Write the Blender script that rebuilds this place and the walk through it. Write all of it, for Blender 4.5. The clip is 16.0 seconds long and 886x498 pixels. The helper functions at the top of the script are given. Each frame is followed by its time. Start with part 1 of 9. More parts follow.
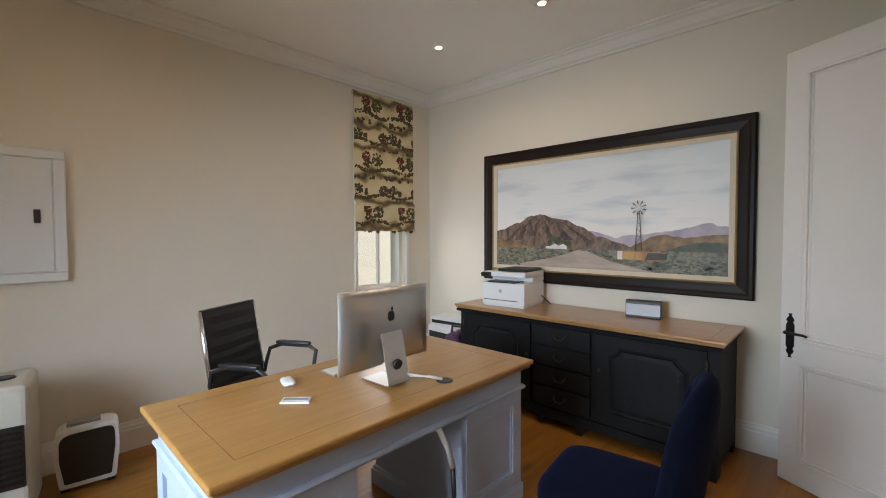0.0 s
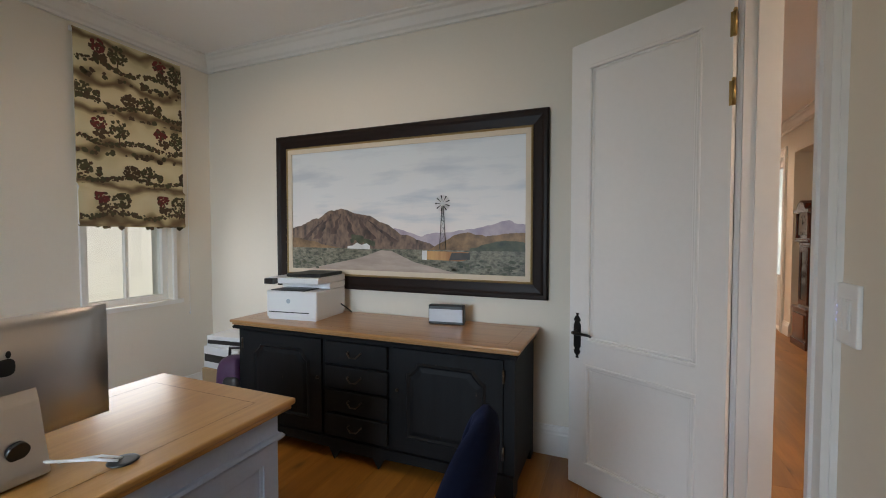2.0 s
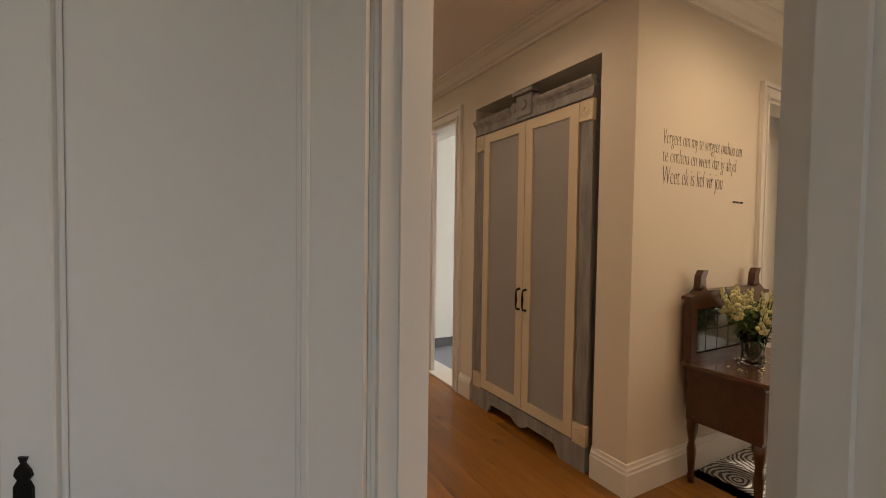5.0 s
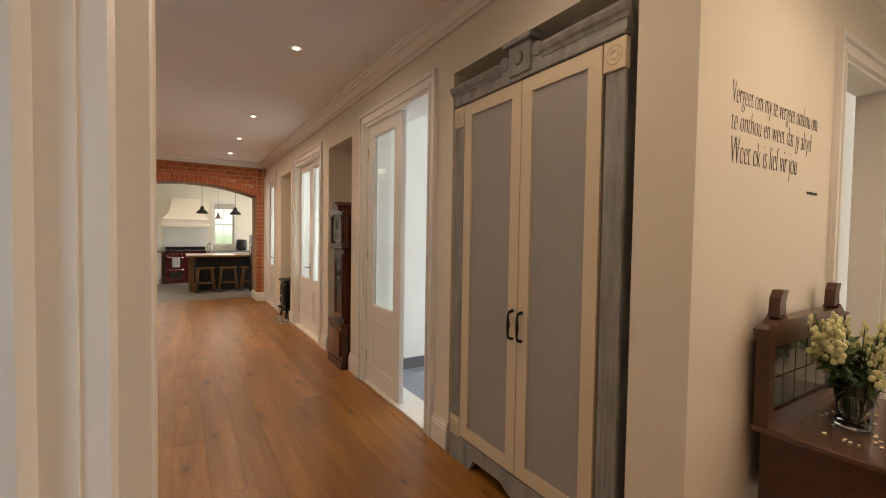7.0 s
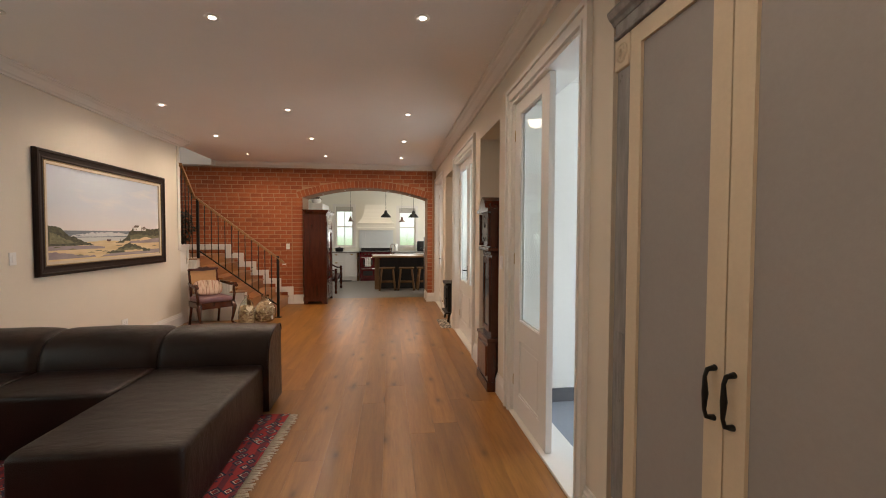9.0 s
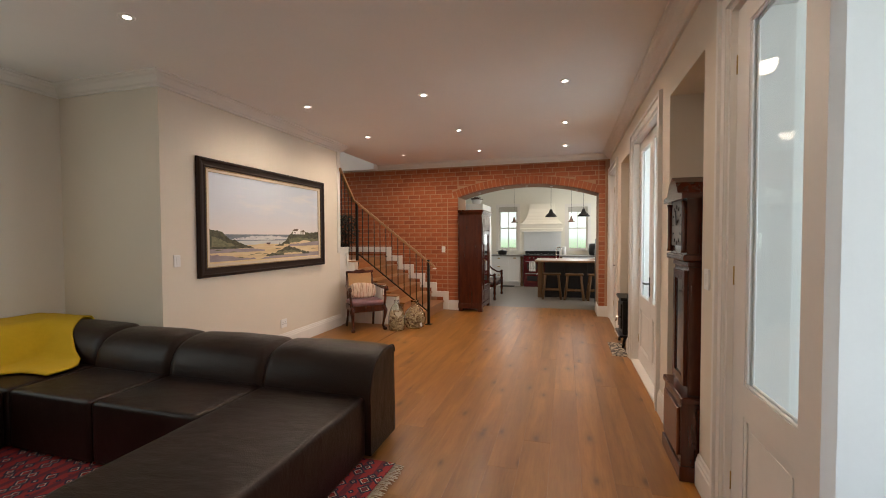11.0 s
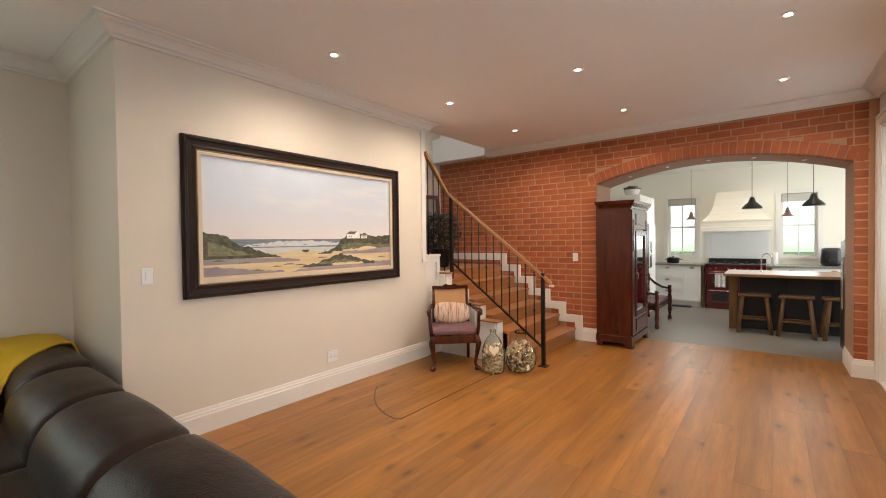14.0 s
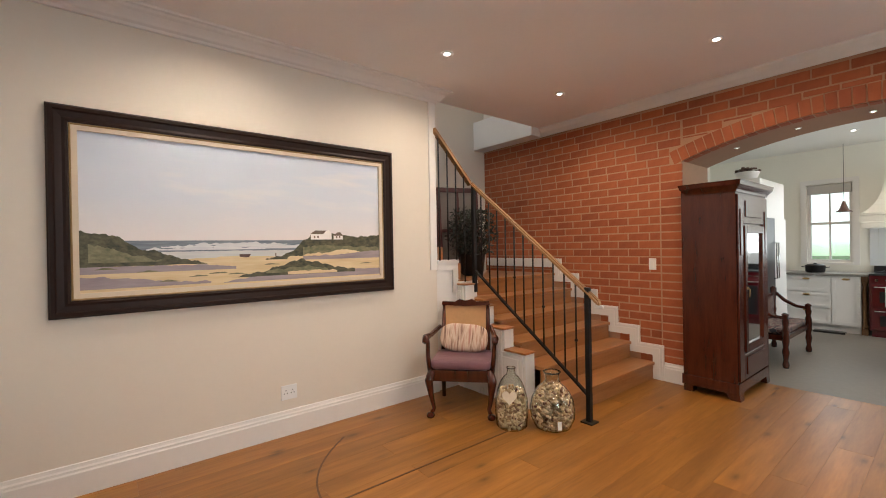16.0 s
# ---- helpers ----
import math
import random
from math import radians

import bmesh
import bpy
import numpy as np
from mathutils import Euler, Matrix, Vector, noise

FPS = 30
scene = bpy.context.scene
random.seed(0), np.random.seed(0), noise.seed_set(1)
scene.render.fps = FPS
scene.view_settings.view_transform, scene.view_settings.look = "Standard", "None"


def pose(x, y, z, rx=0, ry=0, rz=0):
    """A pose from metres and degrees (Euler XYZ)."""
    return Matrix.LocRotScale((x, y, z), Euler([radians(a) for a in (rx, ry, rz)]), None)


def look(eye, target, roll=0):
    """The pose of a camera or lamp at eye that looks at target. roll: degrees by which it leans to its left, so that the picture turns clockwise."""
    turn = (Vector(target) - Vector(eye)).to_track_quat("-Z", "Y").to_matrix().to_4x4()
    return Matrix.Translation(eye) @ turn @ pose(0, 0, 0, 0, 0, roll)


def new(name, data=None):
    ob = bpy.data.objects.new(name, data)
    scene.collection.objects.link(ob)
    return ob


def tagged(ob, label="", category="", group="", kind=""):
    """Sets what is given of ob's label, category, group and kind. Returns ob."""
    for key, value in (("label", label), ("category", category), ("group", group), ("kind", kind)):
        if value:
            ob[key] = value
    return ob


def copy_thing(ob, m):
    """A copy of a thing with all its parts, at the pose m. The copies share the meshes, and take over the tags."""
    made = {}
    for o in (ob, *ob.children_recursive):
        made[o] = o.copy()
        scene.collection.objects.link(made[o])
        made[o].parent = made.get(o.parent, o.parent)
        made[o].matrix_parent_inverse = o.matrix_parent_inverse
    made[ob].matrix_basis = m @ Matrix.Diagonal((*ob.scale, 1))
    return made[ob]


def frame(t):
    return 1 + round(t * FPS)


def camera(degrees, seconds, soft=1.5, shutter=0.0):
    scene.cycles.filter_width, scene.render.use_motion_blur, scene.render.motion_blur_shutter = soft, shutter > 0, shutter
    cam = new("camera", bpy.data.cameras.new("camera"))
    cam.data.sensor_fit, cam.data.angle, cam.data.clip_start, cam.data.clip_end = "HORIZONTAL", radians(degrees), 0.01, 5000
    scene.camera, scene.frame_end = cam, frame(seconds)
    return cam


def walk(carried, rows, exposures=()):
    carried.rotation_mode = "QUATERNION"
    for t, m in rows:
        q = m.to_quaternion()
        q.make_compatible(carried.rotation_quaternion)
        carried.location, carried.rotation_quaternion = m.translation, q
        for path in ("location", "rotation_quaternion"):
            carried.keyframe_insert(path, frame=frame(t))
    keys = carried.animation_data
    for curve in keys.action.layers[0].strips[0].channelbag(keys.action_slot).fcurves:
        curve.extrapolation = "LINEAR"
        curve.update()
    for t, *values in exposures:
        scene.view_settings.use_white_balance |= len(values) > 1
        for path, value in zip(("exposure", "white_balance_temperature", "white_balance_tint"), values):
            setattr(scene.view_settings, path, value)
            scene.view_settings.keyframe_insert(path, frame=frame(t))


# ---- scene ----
cam = camera(92.7, 16.0, 1.0)
METRES, EYE, TILT, LEAN, TURN = 10.8, 1.5, 0.0, 0.0, 31.9
EXPOSURES = [(0, -0.02, 7200, 14), (2.0, -0.22, 6950, 13), (3.5, -0.3, 7300, 15), (5.0, -0.75, 8100, 14), (7.5, -0.32, 6750, 10), (9.5, -0.38, 6450, 9), (12.0, -0.12, 6150, 9), (13.0, 0.12, 6150, 8), (14.5, 0.1, 6050, 7), (16, -0.12, 5900, 7)]
PATH = [
    (0, (0.436, 0.598, 1.424), (-0.946, 2.042, 1.357), -0.2),
    (0.5, (0.444, 0.692, 1.415), (-0.813, 2.246, 1.349), -0.2),
    (1, (0.439, 0.85, 1.407), (-0.682, 2.505, 1.342), -0.1),
    (1.5, (0.44, 1.043, 1.396), (-0.529, 2.792, 1.332), -0.1),
    (2, (0.421, 1.239, 1.406), (-0.349, 3.084, 1.338), -0.0),
    (2.5, (0.387, 1.46, 1.406), (-0.112, 3.395, 1.338), -0.0),
    (3, (0.366, 1.649, 1.403), (0.191, 3.641, 1.338), 0.3),
    (3.5, (0.399, 1.885, 1.397), (0.515, 3.88, 1.342), 0.5),
    (4, (0.42, 2.099, 1.428), (0.823, 4.056, 1.358), 1.2),
    (4.5, (0.462, 2.283, 1.444), (1.172, 4.15, 1.373), 1.4),
    (5, (0.558, 2.47, 1.456), (1.529, 4.219, 1.393), 0.8),
    (7.3, (1.137, 3.273, 1.475), (2.191, 4.971, 1.41), 0.9),
    (7.5, (1.202, 3.326, 1.467), (2.193, 5.062, 1.403), 0.7),
    (8, (1.339, 3.444, 1.471), (2.134, 5.278, 1.405), 0.6),
    (8.5, (1.489, 3.588, 1.469), (2.026, 5.513, 1.401), 0.4),
    (9, (1.605, 3.781, 1.468), (1.855, 5.764, 1.399), 0.2),
    (9.5, (1.693, 3.995, 1.472), (1.697, 5.993, 1.404), 0.1),
    (12, (1.869, 5.485, 1.456), (1.046, 7.307, 1.404), -0.4),
    (12.5, (1.823, 5.84, 1.458), (0.891, 7.609, 1.407), -0.5),
    (13, (1.797, 6.196, 1.458), (0.765, 7.909, 1.41), -0.6),
    (13.5, (1.78, 6.554, 1.459), (0.645, 8.2, 1.416), -0.6),
    (14, (1.738, 6.917, 1.457), (0.513, 8.497, 1.421), -0.7),
    (14.5, (1.698, 7.299, 1.457), (0.392, 8.814, 1.426), -0.8),
    (15, (1.644, 7.69, 1.443), (0.255, 9.129, 1.417), -1.0),
    (15.5, (1.576, 8.056, 1.423), (0.103, 9.409, 1.407), -0.9),
    (16, (1.564, 8.45, 1.418), (0.009, 9.708, 1.411), -1.0),
]
walk(cam, [(t, look(eye, target, roll)) for t, eye, target, roll in PATH], EXPOSURES)

# ---------------------------------------------------------------- light
world = bpy.data.worlds.new("world")
scene.world = world
world.use_nodes = True
wn = world.node_tree
wn.nodes.clear()
sky = wn.nodes.new("ShaderNodeTexSky")
sky.sky_type, sky.sun_disc = "NISHITA", False
sky.sun_elevation, sky.sun_rotation = radians(45), radians(120)
bg = wn.nodes.new("ShaderNodeBackground")
bg.inputs["Strength"].default_value = 0.12
wo = wn.nodes.new("ShaderNodeOutputWorld")
wn.links.new(sky.outputs[0], bg.inputs[0])
wn.links.new(bg.outputs[0], wo.inputs[0])


def sun_lamp():
    d = bpy.data.lights.new("sun", "SUN")
    d.energy, d.angle, d.color = 4.0, radians(0.6), (1.0, 0.94, 0.86)
    ob = new("sun", d)
    ob.matrix_world = look((14, -4, 16), (0, 4, 0))


def window_light(name, eye, target, w, h, watts, colour, spread=180):
    d = bpy.data.lights.new(name, "AREA")
    d.shape, d.size, d.size_y, d.energy, d.color, d.spread = "RECTANGLE", w, h, watts, colour, radians(spread)
    ob = new(name, d)
    ob.matrix_world = look(eye, target)


sun_lamp()
DAY = (0.86, 0.93, 1.0)
window_light("daylight_study_south", (-0.9, -1.22, 1.4), (-1.6, 3.97, -0.55), 1.4, 1.5, 58, (0.58, 0.78, 1.0), 90)
window_light("lawn_light_study_south", (-0.6, -1.215, 1.1), (0.3, 3.0, 2.9), 2.0, 0.5, 3, (0.84, 1.0, 0.66), 120)
window_light("daylight_study_window", (-2.99, 3.28, 1.2), (0, 3.0, 1.0), 0.5, 0.6, 5, DAY)
window_light("daylight_living_west", (-2.98, 5.7, 1.65), (2, 6.8, 1.1), 2.2, 1.5, 19, (0.94, 1.0, 0.9))
window_light("daylight_patio", (6.4, 8.5, 1.7), (3, 8.5, 1.2), 7.0, 2.4, 330, (0.82, 0.91, 1.0))
for yd in (9.48, 12.33):
    window_light("daylight_glazed_door", (2.87, yd, 1.6), (0.0, yd, 2.1), 0.95, 1.6, 12, (0.86, 0.97, 1.0))
window_light("daylight_kitchen_east", (4.45, 15.6, 1.6), (0, 15.6, 1.2), 2.4, 1.8, 96, (1.0, 0.99, 0.95))
window_light("daylight_kitchen_north", (1.2, 17.75, 1.7), (1.2, 14, 1.0), 2.6, 1.2, 18, (1.0, 0.99, 0.95))
# added fill lamp high in the closed stairwell, which has no window
window_light("daylight_stairwell", (-2.5, 10.6, 5.0), (-2.5, 12, 2.0), 0.9, 0.9, 14, (0.95, 0.98, 1.0))
window_light("daylight_foyer", (5.15, 2.2, 1.5), (2, 3.0, 1.0), 1.6, 1.8, 16, (1.0, 0.93, 0.82))

# ---------------------------------------------------------------- materials


def nodes(name):
    m = bpy.data.materials.new(name)
    m.use_nodes = True
    nt = m.node_tree
    return m, nt, nt.nodes["Principled BSDF"]


def coords(nt, scale=(1, 1, 1)):
    tc = nt.nodes.new("ShaderNodeTexCoord")
    mp = nt.nodes.new("ShaderNodeMapping")
    mp.inputs["Scale"].default_value = scale
    nt.links.new(tc.outputs["Object"], mp.inputs[0])
    return mp.outputs[0]


def noise_node(nt, vec, scale, detail=4.0, rough=0.55):
    n = nt.nodes.new("ShaderNodeTexNoise")
    n.inputs["Scale"].default_value, n.inputs["Detail"].default_value, n.inputs["Roughness"].default_value = scale, detail, rough
    nt.links.new(vec, n.inputs["Vector"])
    return n.outputs["Fac"]


def ramp(nt, fac, stops):
    r = nt.nodes.new("ShaderNodeValToRGB")
    el = r.color_ramp.elements
    while len(el) < len(stops):
        el.new(0.5)
    for e, (p, c) in zip(el, stops):
        e.position, e.color = p, (*c, 1)
    nt.links.new(fac, r.inputs[0])
    return r.outputs[0]


def mixc(nt, fac, a, b, mode="MIX"):
    m = nt.nodes.new("ShaderNodeMix")
    m.data_type, m.blend_type = "RGBA", mode
    for sock, v in ((m.inputs[0], fac), (m.inputs[6], a), (m.inputs[7], b)):
        if isinstance(v, (int, float)):
            sock.default_value = v
        elif isinstance(v, tuple):
            sock.default_value = (*v, 1)
        else:
            nt.links.new(v, sock)
    return m.outputs[2]


def bump(nt, bsdf, fac, strength, dist=0.01):
    b = nt.nodes.new("ShaderNodeBump")
    b.inputs["Strength"].default_value, b.inputs["Distance"].default_value = strength, dist
    nt.links.new(fac, b.inputs["Height"])
    nt.links.new(b.outputs[0], bsdf.inputs["Normal"])


def shade(c, k):
    return tuple(min(1.0, v * k) for v in c)


def mat(name, col, rough=0.5, metal=0.0, var=0.10, scale=2.5, grain=0.0, gscale=120, coat=0.0, spec=0.5):
    """A plain surface with variation at two scales, fine relief and uneven gloss."""
    m, nt, b = nodes(name)
    v = coords(nt)
    big = noise_node(nt, v, scale)
    fine = noise_node(nt, v, scale * 14)
    c = ramp(nt, big, [(0.25, shade(col, 1 - var)), (0.75, shade(col, 1 + var))])
    c = mixc(nt, 0.35, c, ramp(nt, fine, [(0.3, shade(col, 1 - var)), (0.7, shade(col, 1 + var))]))
    nt.links.new(c, b.inputs["Base Color"])
    b.inputs["Metallic"].default_value = metal
    b.inputs["Specular IOR Level"].default_value = spec
    mr = nt.nodes.new("ShaderNodeMapRange")
    mr.inputs["To Min"].default_value, mr.inputs["To Max"].default_value = max(0.02, rough - 0.07), min(1, rough + 0.07)
    nt.links.new(big, mr.inputs[0])
    nt.links.new(mr.outputs[0], b.inputs["Roughness"])
    if coat:
        b.inputs["Coat Weight"].default_value, b.inputs["Coat Roughness"].default_value = coat, 0.12
    if grain:
        bump(nt, b, noise_node(nt, v, gscale, 3), grain, 0.004)
    return m


def wood(name, dark, light, stretch=(14, 1.2, 14), rough=0.4, coat=0.0, knots=0.0, vary=0.0, grain=0.12):
    """Wood with a grain drawn out along one axis; vary: how far each piece differs from the next."""
    m, nt, b = nodes(name)
    v = coords(nt, stretch)
    if vary:
        oi = nt.nodes.new("ShaderNodeObjectInfo")
        add = nt.nodes.new("ShaderNodeVectorMath")
        add.operation = "MULTIPLY_ADD"
        nt.links.new(oi.outputs["Random"], add.inputs[0])
        add.inputs[1].default_value = (57, 31, 13)
        nt.links.new(v, add.inputs[2])
        v = add.outputs[0]
    g = noise_node(nt, v, 1.6, 6, 0.62)
    f = noise_node(nt, v, 9.0, 3)
    c = ramp(nt, g, [(0.28, dark), (0.5, tuple((p + q) / 2 for p, q in zip(dark, light))), (0.74, light)])
    c = mixc(nt, 0.2, c, ramp(nt, f, [(0.3, dark), (0.65, light)]))
    if knots:
        vo = nt.nodes.new("ShaderNodeTexVoronoi")
        vo.voronoi_dimensions = "2D"
        vo.inputs["Scale"].default_value = 1.0
        kv = nt.nodes.new("ShaderNodeVectorMath")
        kv.operation = "MULTIPLY"
        kv.inputs[1].default_value = (0.34, 1.5, 0.34)
        nt.links.new(v, kv.inputs[0])
        nt.links.new(kv.outputs[0], vo.inputs["Vector"])
        k = ramp(nt, vo.outputs["Distance"], [(0.0, (1, 1, 1)), (0.03, (0.75, 0.75, 0.75)), (0.085, (0.3, 0.3, 0.3)), (0.2, (0, 0, 0))])
        gate = ramp(nt, vo.outputs["Color"], [(0.42, (0, 0, 0)), (0.5, (1, 1, 1))])
        mk = mixc(nt, 1.0, mixc(nt, knots, (0, 0, 0), k), gate, "MULTIPLY")
        # broad darker flames along the board
        fl = noise_node(nt, v, 0.55, 3, 0.5)
        c = mixc(nt, ramp(nt, fl, [(0.42, (0, 0, 0)), (0.62, (0.55, 0.55, 0.55))]), c, shade(dark, 0.85))
        c = mixc(nt, mk, c, shade(dark, 0.22))
    if vary:
        hs = nt.nodes.new("ShaderNodeHueSaturation")
        mr = nt.nodes.new("ShaderNodeMapRange")
        mr.inputs["To Min"].default_value, mr.inputs["To Max"].default_value = 1 - vary, 1 + vary
        nt.links.new(oi.outputs["Random"], mr.inputs[0])
        nt.links.new(mr.outputs[0], hs.inputs["Value"])
        nt.links.new(c, hs.inputs["Color"])
        c = hs.outputs[0]
    nt.links.new(c, b.inputs["Base Color"])
    b.inputs["Roughness"].default_value = rough
    if coat:
        b.inputs["Coat Weight"].default_value, b.inputs["Coat Roughness"].default_value = coat, 0.15
    bump(nt, b, f, grain, 0.003)
    return m


def brick_mat(name, single):
    m, nt, b = nodes(name)
    v = coords(nt)
    if single:
        rnd = nt.nodes.new("ShaderNodeObjectInfo").outputs["Random"]
    else:
        rnd = nt.nodes.new("ShaderNodeNewGeometry").outputs["Random Per Island"]
    c = ramp(nt, rnd, [(0.0, (0.23, 0.054, 0.018)), (0.35, (0.335, 0.088, 0.026)), (0.7, (0.385, 0.106, 0.032)), (1.0, (0.30, 0.076, 0.027))])
    n = noise_node(nt, v, 9, 5)
    c = mixc(nt, 0.35, c, ramp(nt, n, [(0.3, (0.24, 0.06, 0.024)), (0.7, (0.46, 0.14, 0.055))]))
    nt.links.new(c, b.inputs["Base Color"])
    b.inputs["Roughness"].default_value = 0.82
    bump(nt, b, noise_node(nt, v, 70, 4), 0.45, 0.004)
    return m


def glass_mat(name, tint=(0.97, 0.99, 0.98), rough=0.0):
    m, nt, b = nodes(name)
    b.inputs["Base Color"].default_value = (*tint, 1)
    b.inputs["Transmission Weight"].default_value, b.inputs["Roughness"].default_value, b.inputs["IOR"].default_value = 1.0, rough, 1.45
    return m


def pane_mat(name):
    """Thin flat glass: clear, with a faint reflection."""
    m, nt, b = nodes(name)
    nt.nodes.remove(b)
    tr, gl, mx = (nt.nodes.new(k) for k in ("ShaderNodeBsdfTransparent", "ShaderNodeBsdfGlossy", "ShaderNodeMixShader"))
    tr.inputs[0].default_value = (0.95, 0.97, 0.96, 1)
    gl.inputs["Roughness"].default_value = 0.02
    mx.inputs[0].default_value = 0.05
    nt.links.new(tr.outputs[0], mx.inputs[1])
    nt.links.new(gl.outputs[0], mx.inputs[2])
    nt.links.new(mx.outputs[0], nt.nodes["Material Output"].inputs["Surface"])
    return m


def lamp_mat(name, col, strength):
    m, nt, b = nodes(name)
    b.inputs["Base Color"].default_value = (*col, 1)
    b.inputs["Emission Color"].default_value, b.inputs["Emission Strength"].default_value = (*col, 1), strength
    return m


M_WALL = mat("beige_wall_paint", (0.72, 0.655, 0.56), 0.75, var=0.02, grain=0.05, gscale=220)
M_CEIL = mat("ceiling_paint", (0.84, 0.82, 0.80), 0.85, var=0.02, grain=0.04)
M_WHITE = mat("white_gloss_trim", (0.76, 0.73, 0.69), 0.38, var=0.03, grain=0.03)
M_DOOR = mat("white_door_paint", (0.74, 0.72, 0.70), 0.42, var=0.03, grain=0.05, gscale=60)
M_PATIO = mat("white_patio_plaster", (0.84, 0.83, 0.80), 0.8, var=0.02, grain=0.06)
M_GREYTILE = mat("grey_patio_tile", (0.23, 0.25, 0.29), 0.55, var=0.08, grain=0.05)
M_DARKSKIRT = mat("grey_skirting_tile", (0.12, 0.12, 0.13), 0.5, var=0.1)
M_SCREED = mat("pale_grey_kitchen_screed", (0.195, 0.175, 0.150), 0.5, var=0.16, scale=1.2, grain=0.05, gscale=40)
M_OAK = wood("oiled_oak_plank", (0.20, 0.076, 0.011), (0.41, 0.180, 0.034), stretch=(10, 0.9, 10), rough=0.37, coat=0.06, knots=0.8, vary=0.14)
M_GAP = mat("floor_joint", (0.14, 0.058, 0.02), 0.8)
M_STAIR = wood("oiled_oak_stair", (0.25, 0.10, 0.03), (0.42, 0.185, 0.062), stretch=(14, 1.2, 14), rough=0.32, coat=0.2)
M_TOP = wood("varnished_oak_top", (0.36, 0.172, 0.045), (0.52, 0.272, 0.082), stretch=(16, 1.3, 16), rough=0.3, coat=0.3)
M_TOPX = wood("varnished_oak_top_lengthwise", (0.28, 0.135, 0.05), (0.46, 0.245, 0.10), stretch=(1.3, 16, 16), rough=0.28, coat=0.3)
M_MAHOG = wood("dark_mahogany", (0.030, 0.0050, 0.0024), (0.088, 0.0175, 0.0068), stretch=(12, 12, 1.4), rough=0.24, coat=0.3)
M_RAILWOOD = wood("oak_handrail", (0.24, 0.12, 0.04), (0.40, 0.21, 0.08), stretch=(2, 14, 14), rough=0.35, coat=0.2)
M_RUSTIC = wood("rustic_brown_timber", (0.10, 0.048, 0.018), (0.24, 0.125, 0.05), stretch=(14, 14, 1.5), rough=0.55)
M_IRON = mat("black_wrought_iron", (0.018, 0.017, 0.017), 0.42, metal=0.6, var=0.2)
M_BRICK = brick_mat("red_face_brick", True)
M_BRICKJ = brick_mat("red_face_brick_joined", False)
M_MORTAR = mat("tan_mortar", (0.42, 0.235, 0.135), 0.9, var=0.12, scale=8, grain=0.3)
M_REVEAL = mat("tan_arch_plaster", (0.36, 0.215, 0.13), 0.85, var=0.08, grain=0.1)
M_GLASS = pane_mat("window_glass")
M_LAMP = lamp_mat("downlight_bulb", (1.0, 0.93, 0.82), 30)
M_CHROME = mat("chrome", (0.75, 0.75, 0.76), 0.12, metal=1.0, var=0.03)
M_BRASS = mat("worn_brass", (0.42, 0.29, 0.12), 0.35, metal=1.0, var=0.15)

# ---------------------------------------------------------------- mesh helpers


def box(bm, x0, x1, y0, y1, z0, z1, mi=0, bev=0.0, seg=2):
    vs = [bm.verts.new(p) for p in ((x0, y0, z0), (x1, y0, z0), (x1, y1, z0), (x0, y1, z0), (x0, y0, z1), (x1, y0, z1), (x1, y1, z1), (x0, y1, z1))]
    fs = [bm.faces.new([vs[i] for i in q]) for q in ((3, 2, 1, 0), (4, 5, 6, 7), (0, 1, 5, 4), (1, 2, 6, 5), (2, 3, 7, 6), (3, 0, 4, 7))]
    for f in fs:
        f.material_index = mi
    if bev:
        es = list({e for f in fs for e in f.edges})
        r = bmesh.ops.bevel(bm, geom=es, offset=bev, segments=seg, profile=0.5, affect="EDGES", clamp_overlap=True)
        for f in r["faces"]:
            f.material_index = mi
    return vs


def quad(bm, pts, mi=0):
    f = bm.faces.new([bm.verts.new(p) for p in pts])
    f.material_index = mi
    return f


def cyl(bm, p0, p1, r0, r1=None, n=14, mi=0, caps=True):
    """A tapered round bar from p0 to p1."""
    p0, p1 = Vector(p0), Vector(p1)
    r1 = r0 if r1 is None else r1
    q = (p1 - p0).to_track_quat("Z", "Y")
    rings = []
    for p, r in ((p0, r0), (p1, r1)):
        rings.append([bm.verts.new(p + q @ Vector((r * math.cos(2 * math.pi * i / n), r * math.sin(2 * math.pi * i / n), 0))) for i in range(n)])
    for i in range(n):
        f = bm.faces.new((rings[0][i], rings[0][(i + 1) % n], rings[1][(i + 1) % n], rings[1][i]))
        f.material_index, f.smooth = mi, True
    if caps:
        bm.faces.new(rings[0][::-1]).material_index = mi
        bm.faces.new(rings[1]).material_index = mi


def lathe(bm, prof, cx=0, cy=0, n=20, mi=0):
    """A turned shape round a standing axis, from (radius, height) pairs."""
    rings = [[bm.verts.new((cx + r * math.cos(2 * math.pi * i / n), cy + r * math.sin(2 * math.pi * i / n), z)) for i in range(n)] for r, z in prof]
    for a, b in zip(rings, rings[1:]):
        for i in range(n):
            f = bm.faces.new((a[i], a[(i + 1) % n], b[(i + 1) % n], b[i]))
            f.material_index, f.smooth = mi, True
    bm.faces.new(rings[0][::-1]).material_index = mi
    bm.faces.new(rings[-1]).material_index = mi


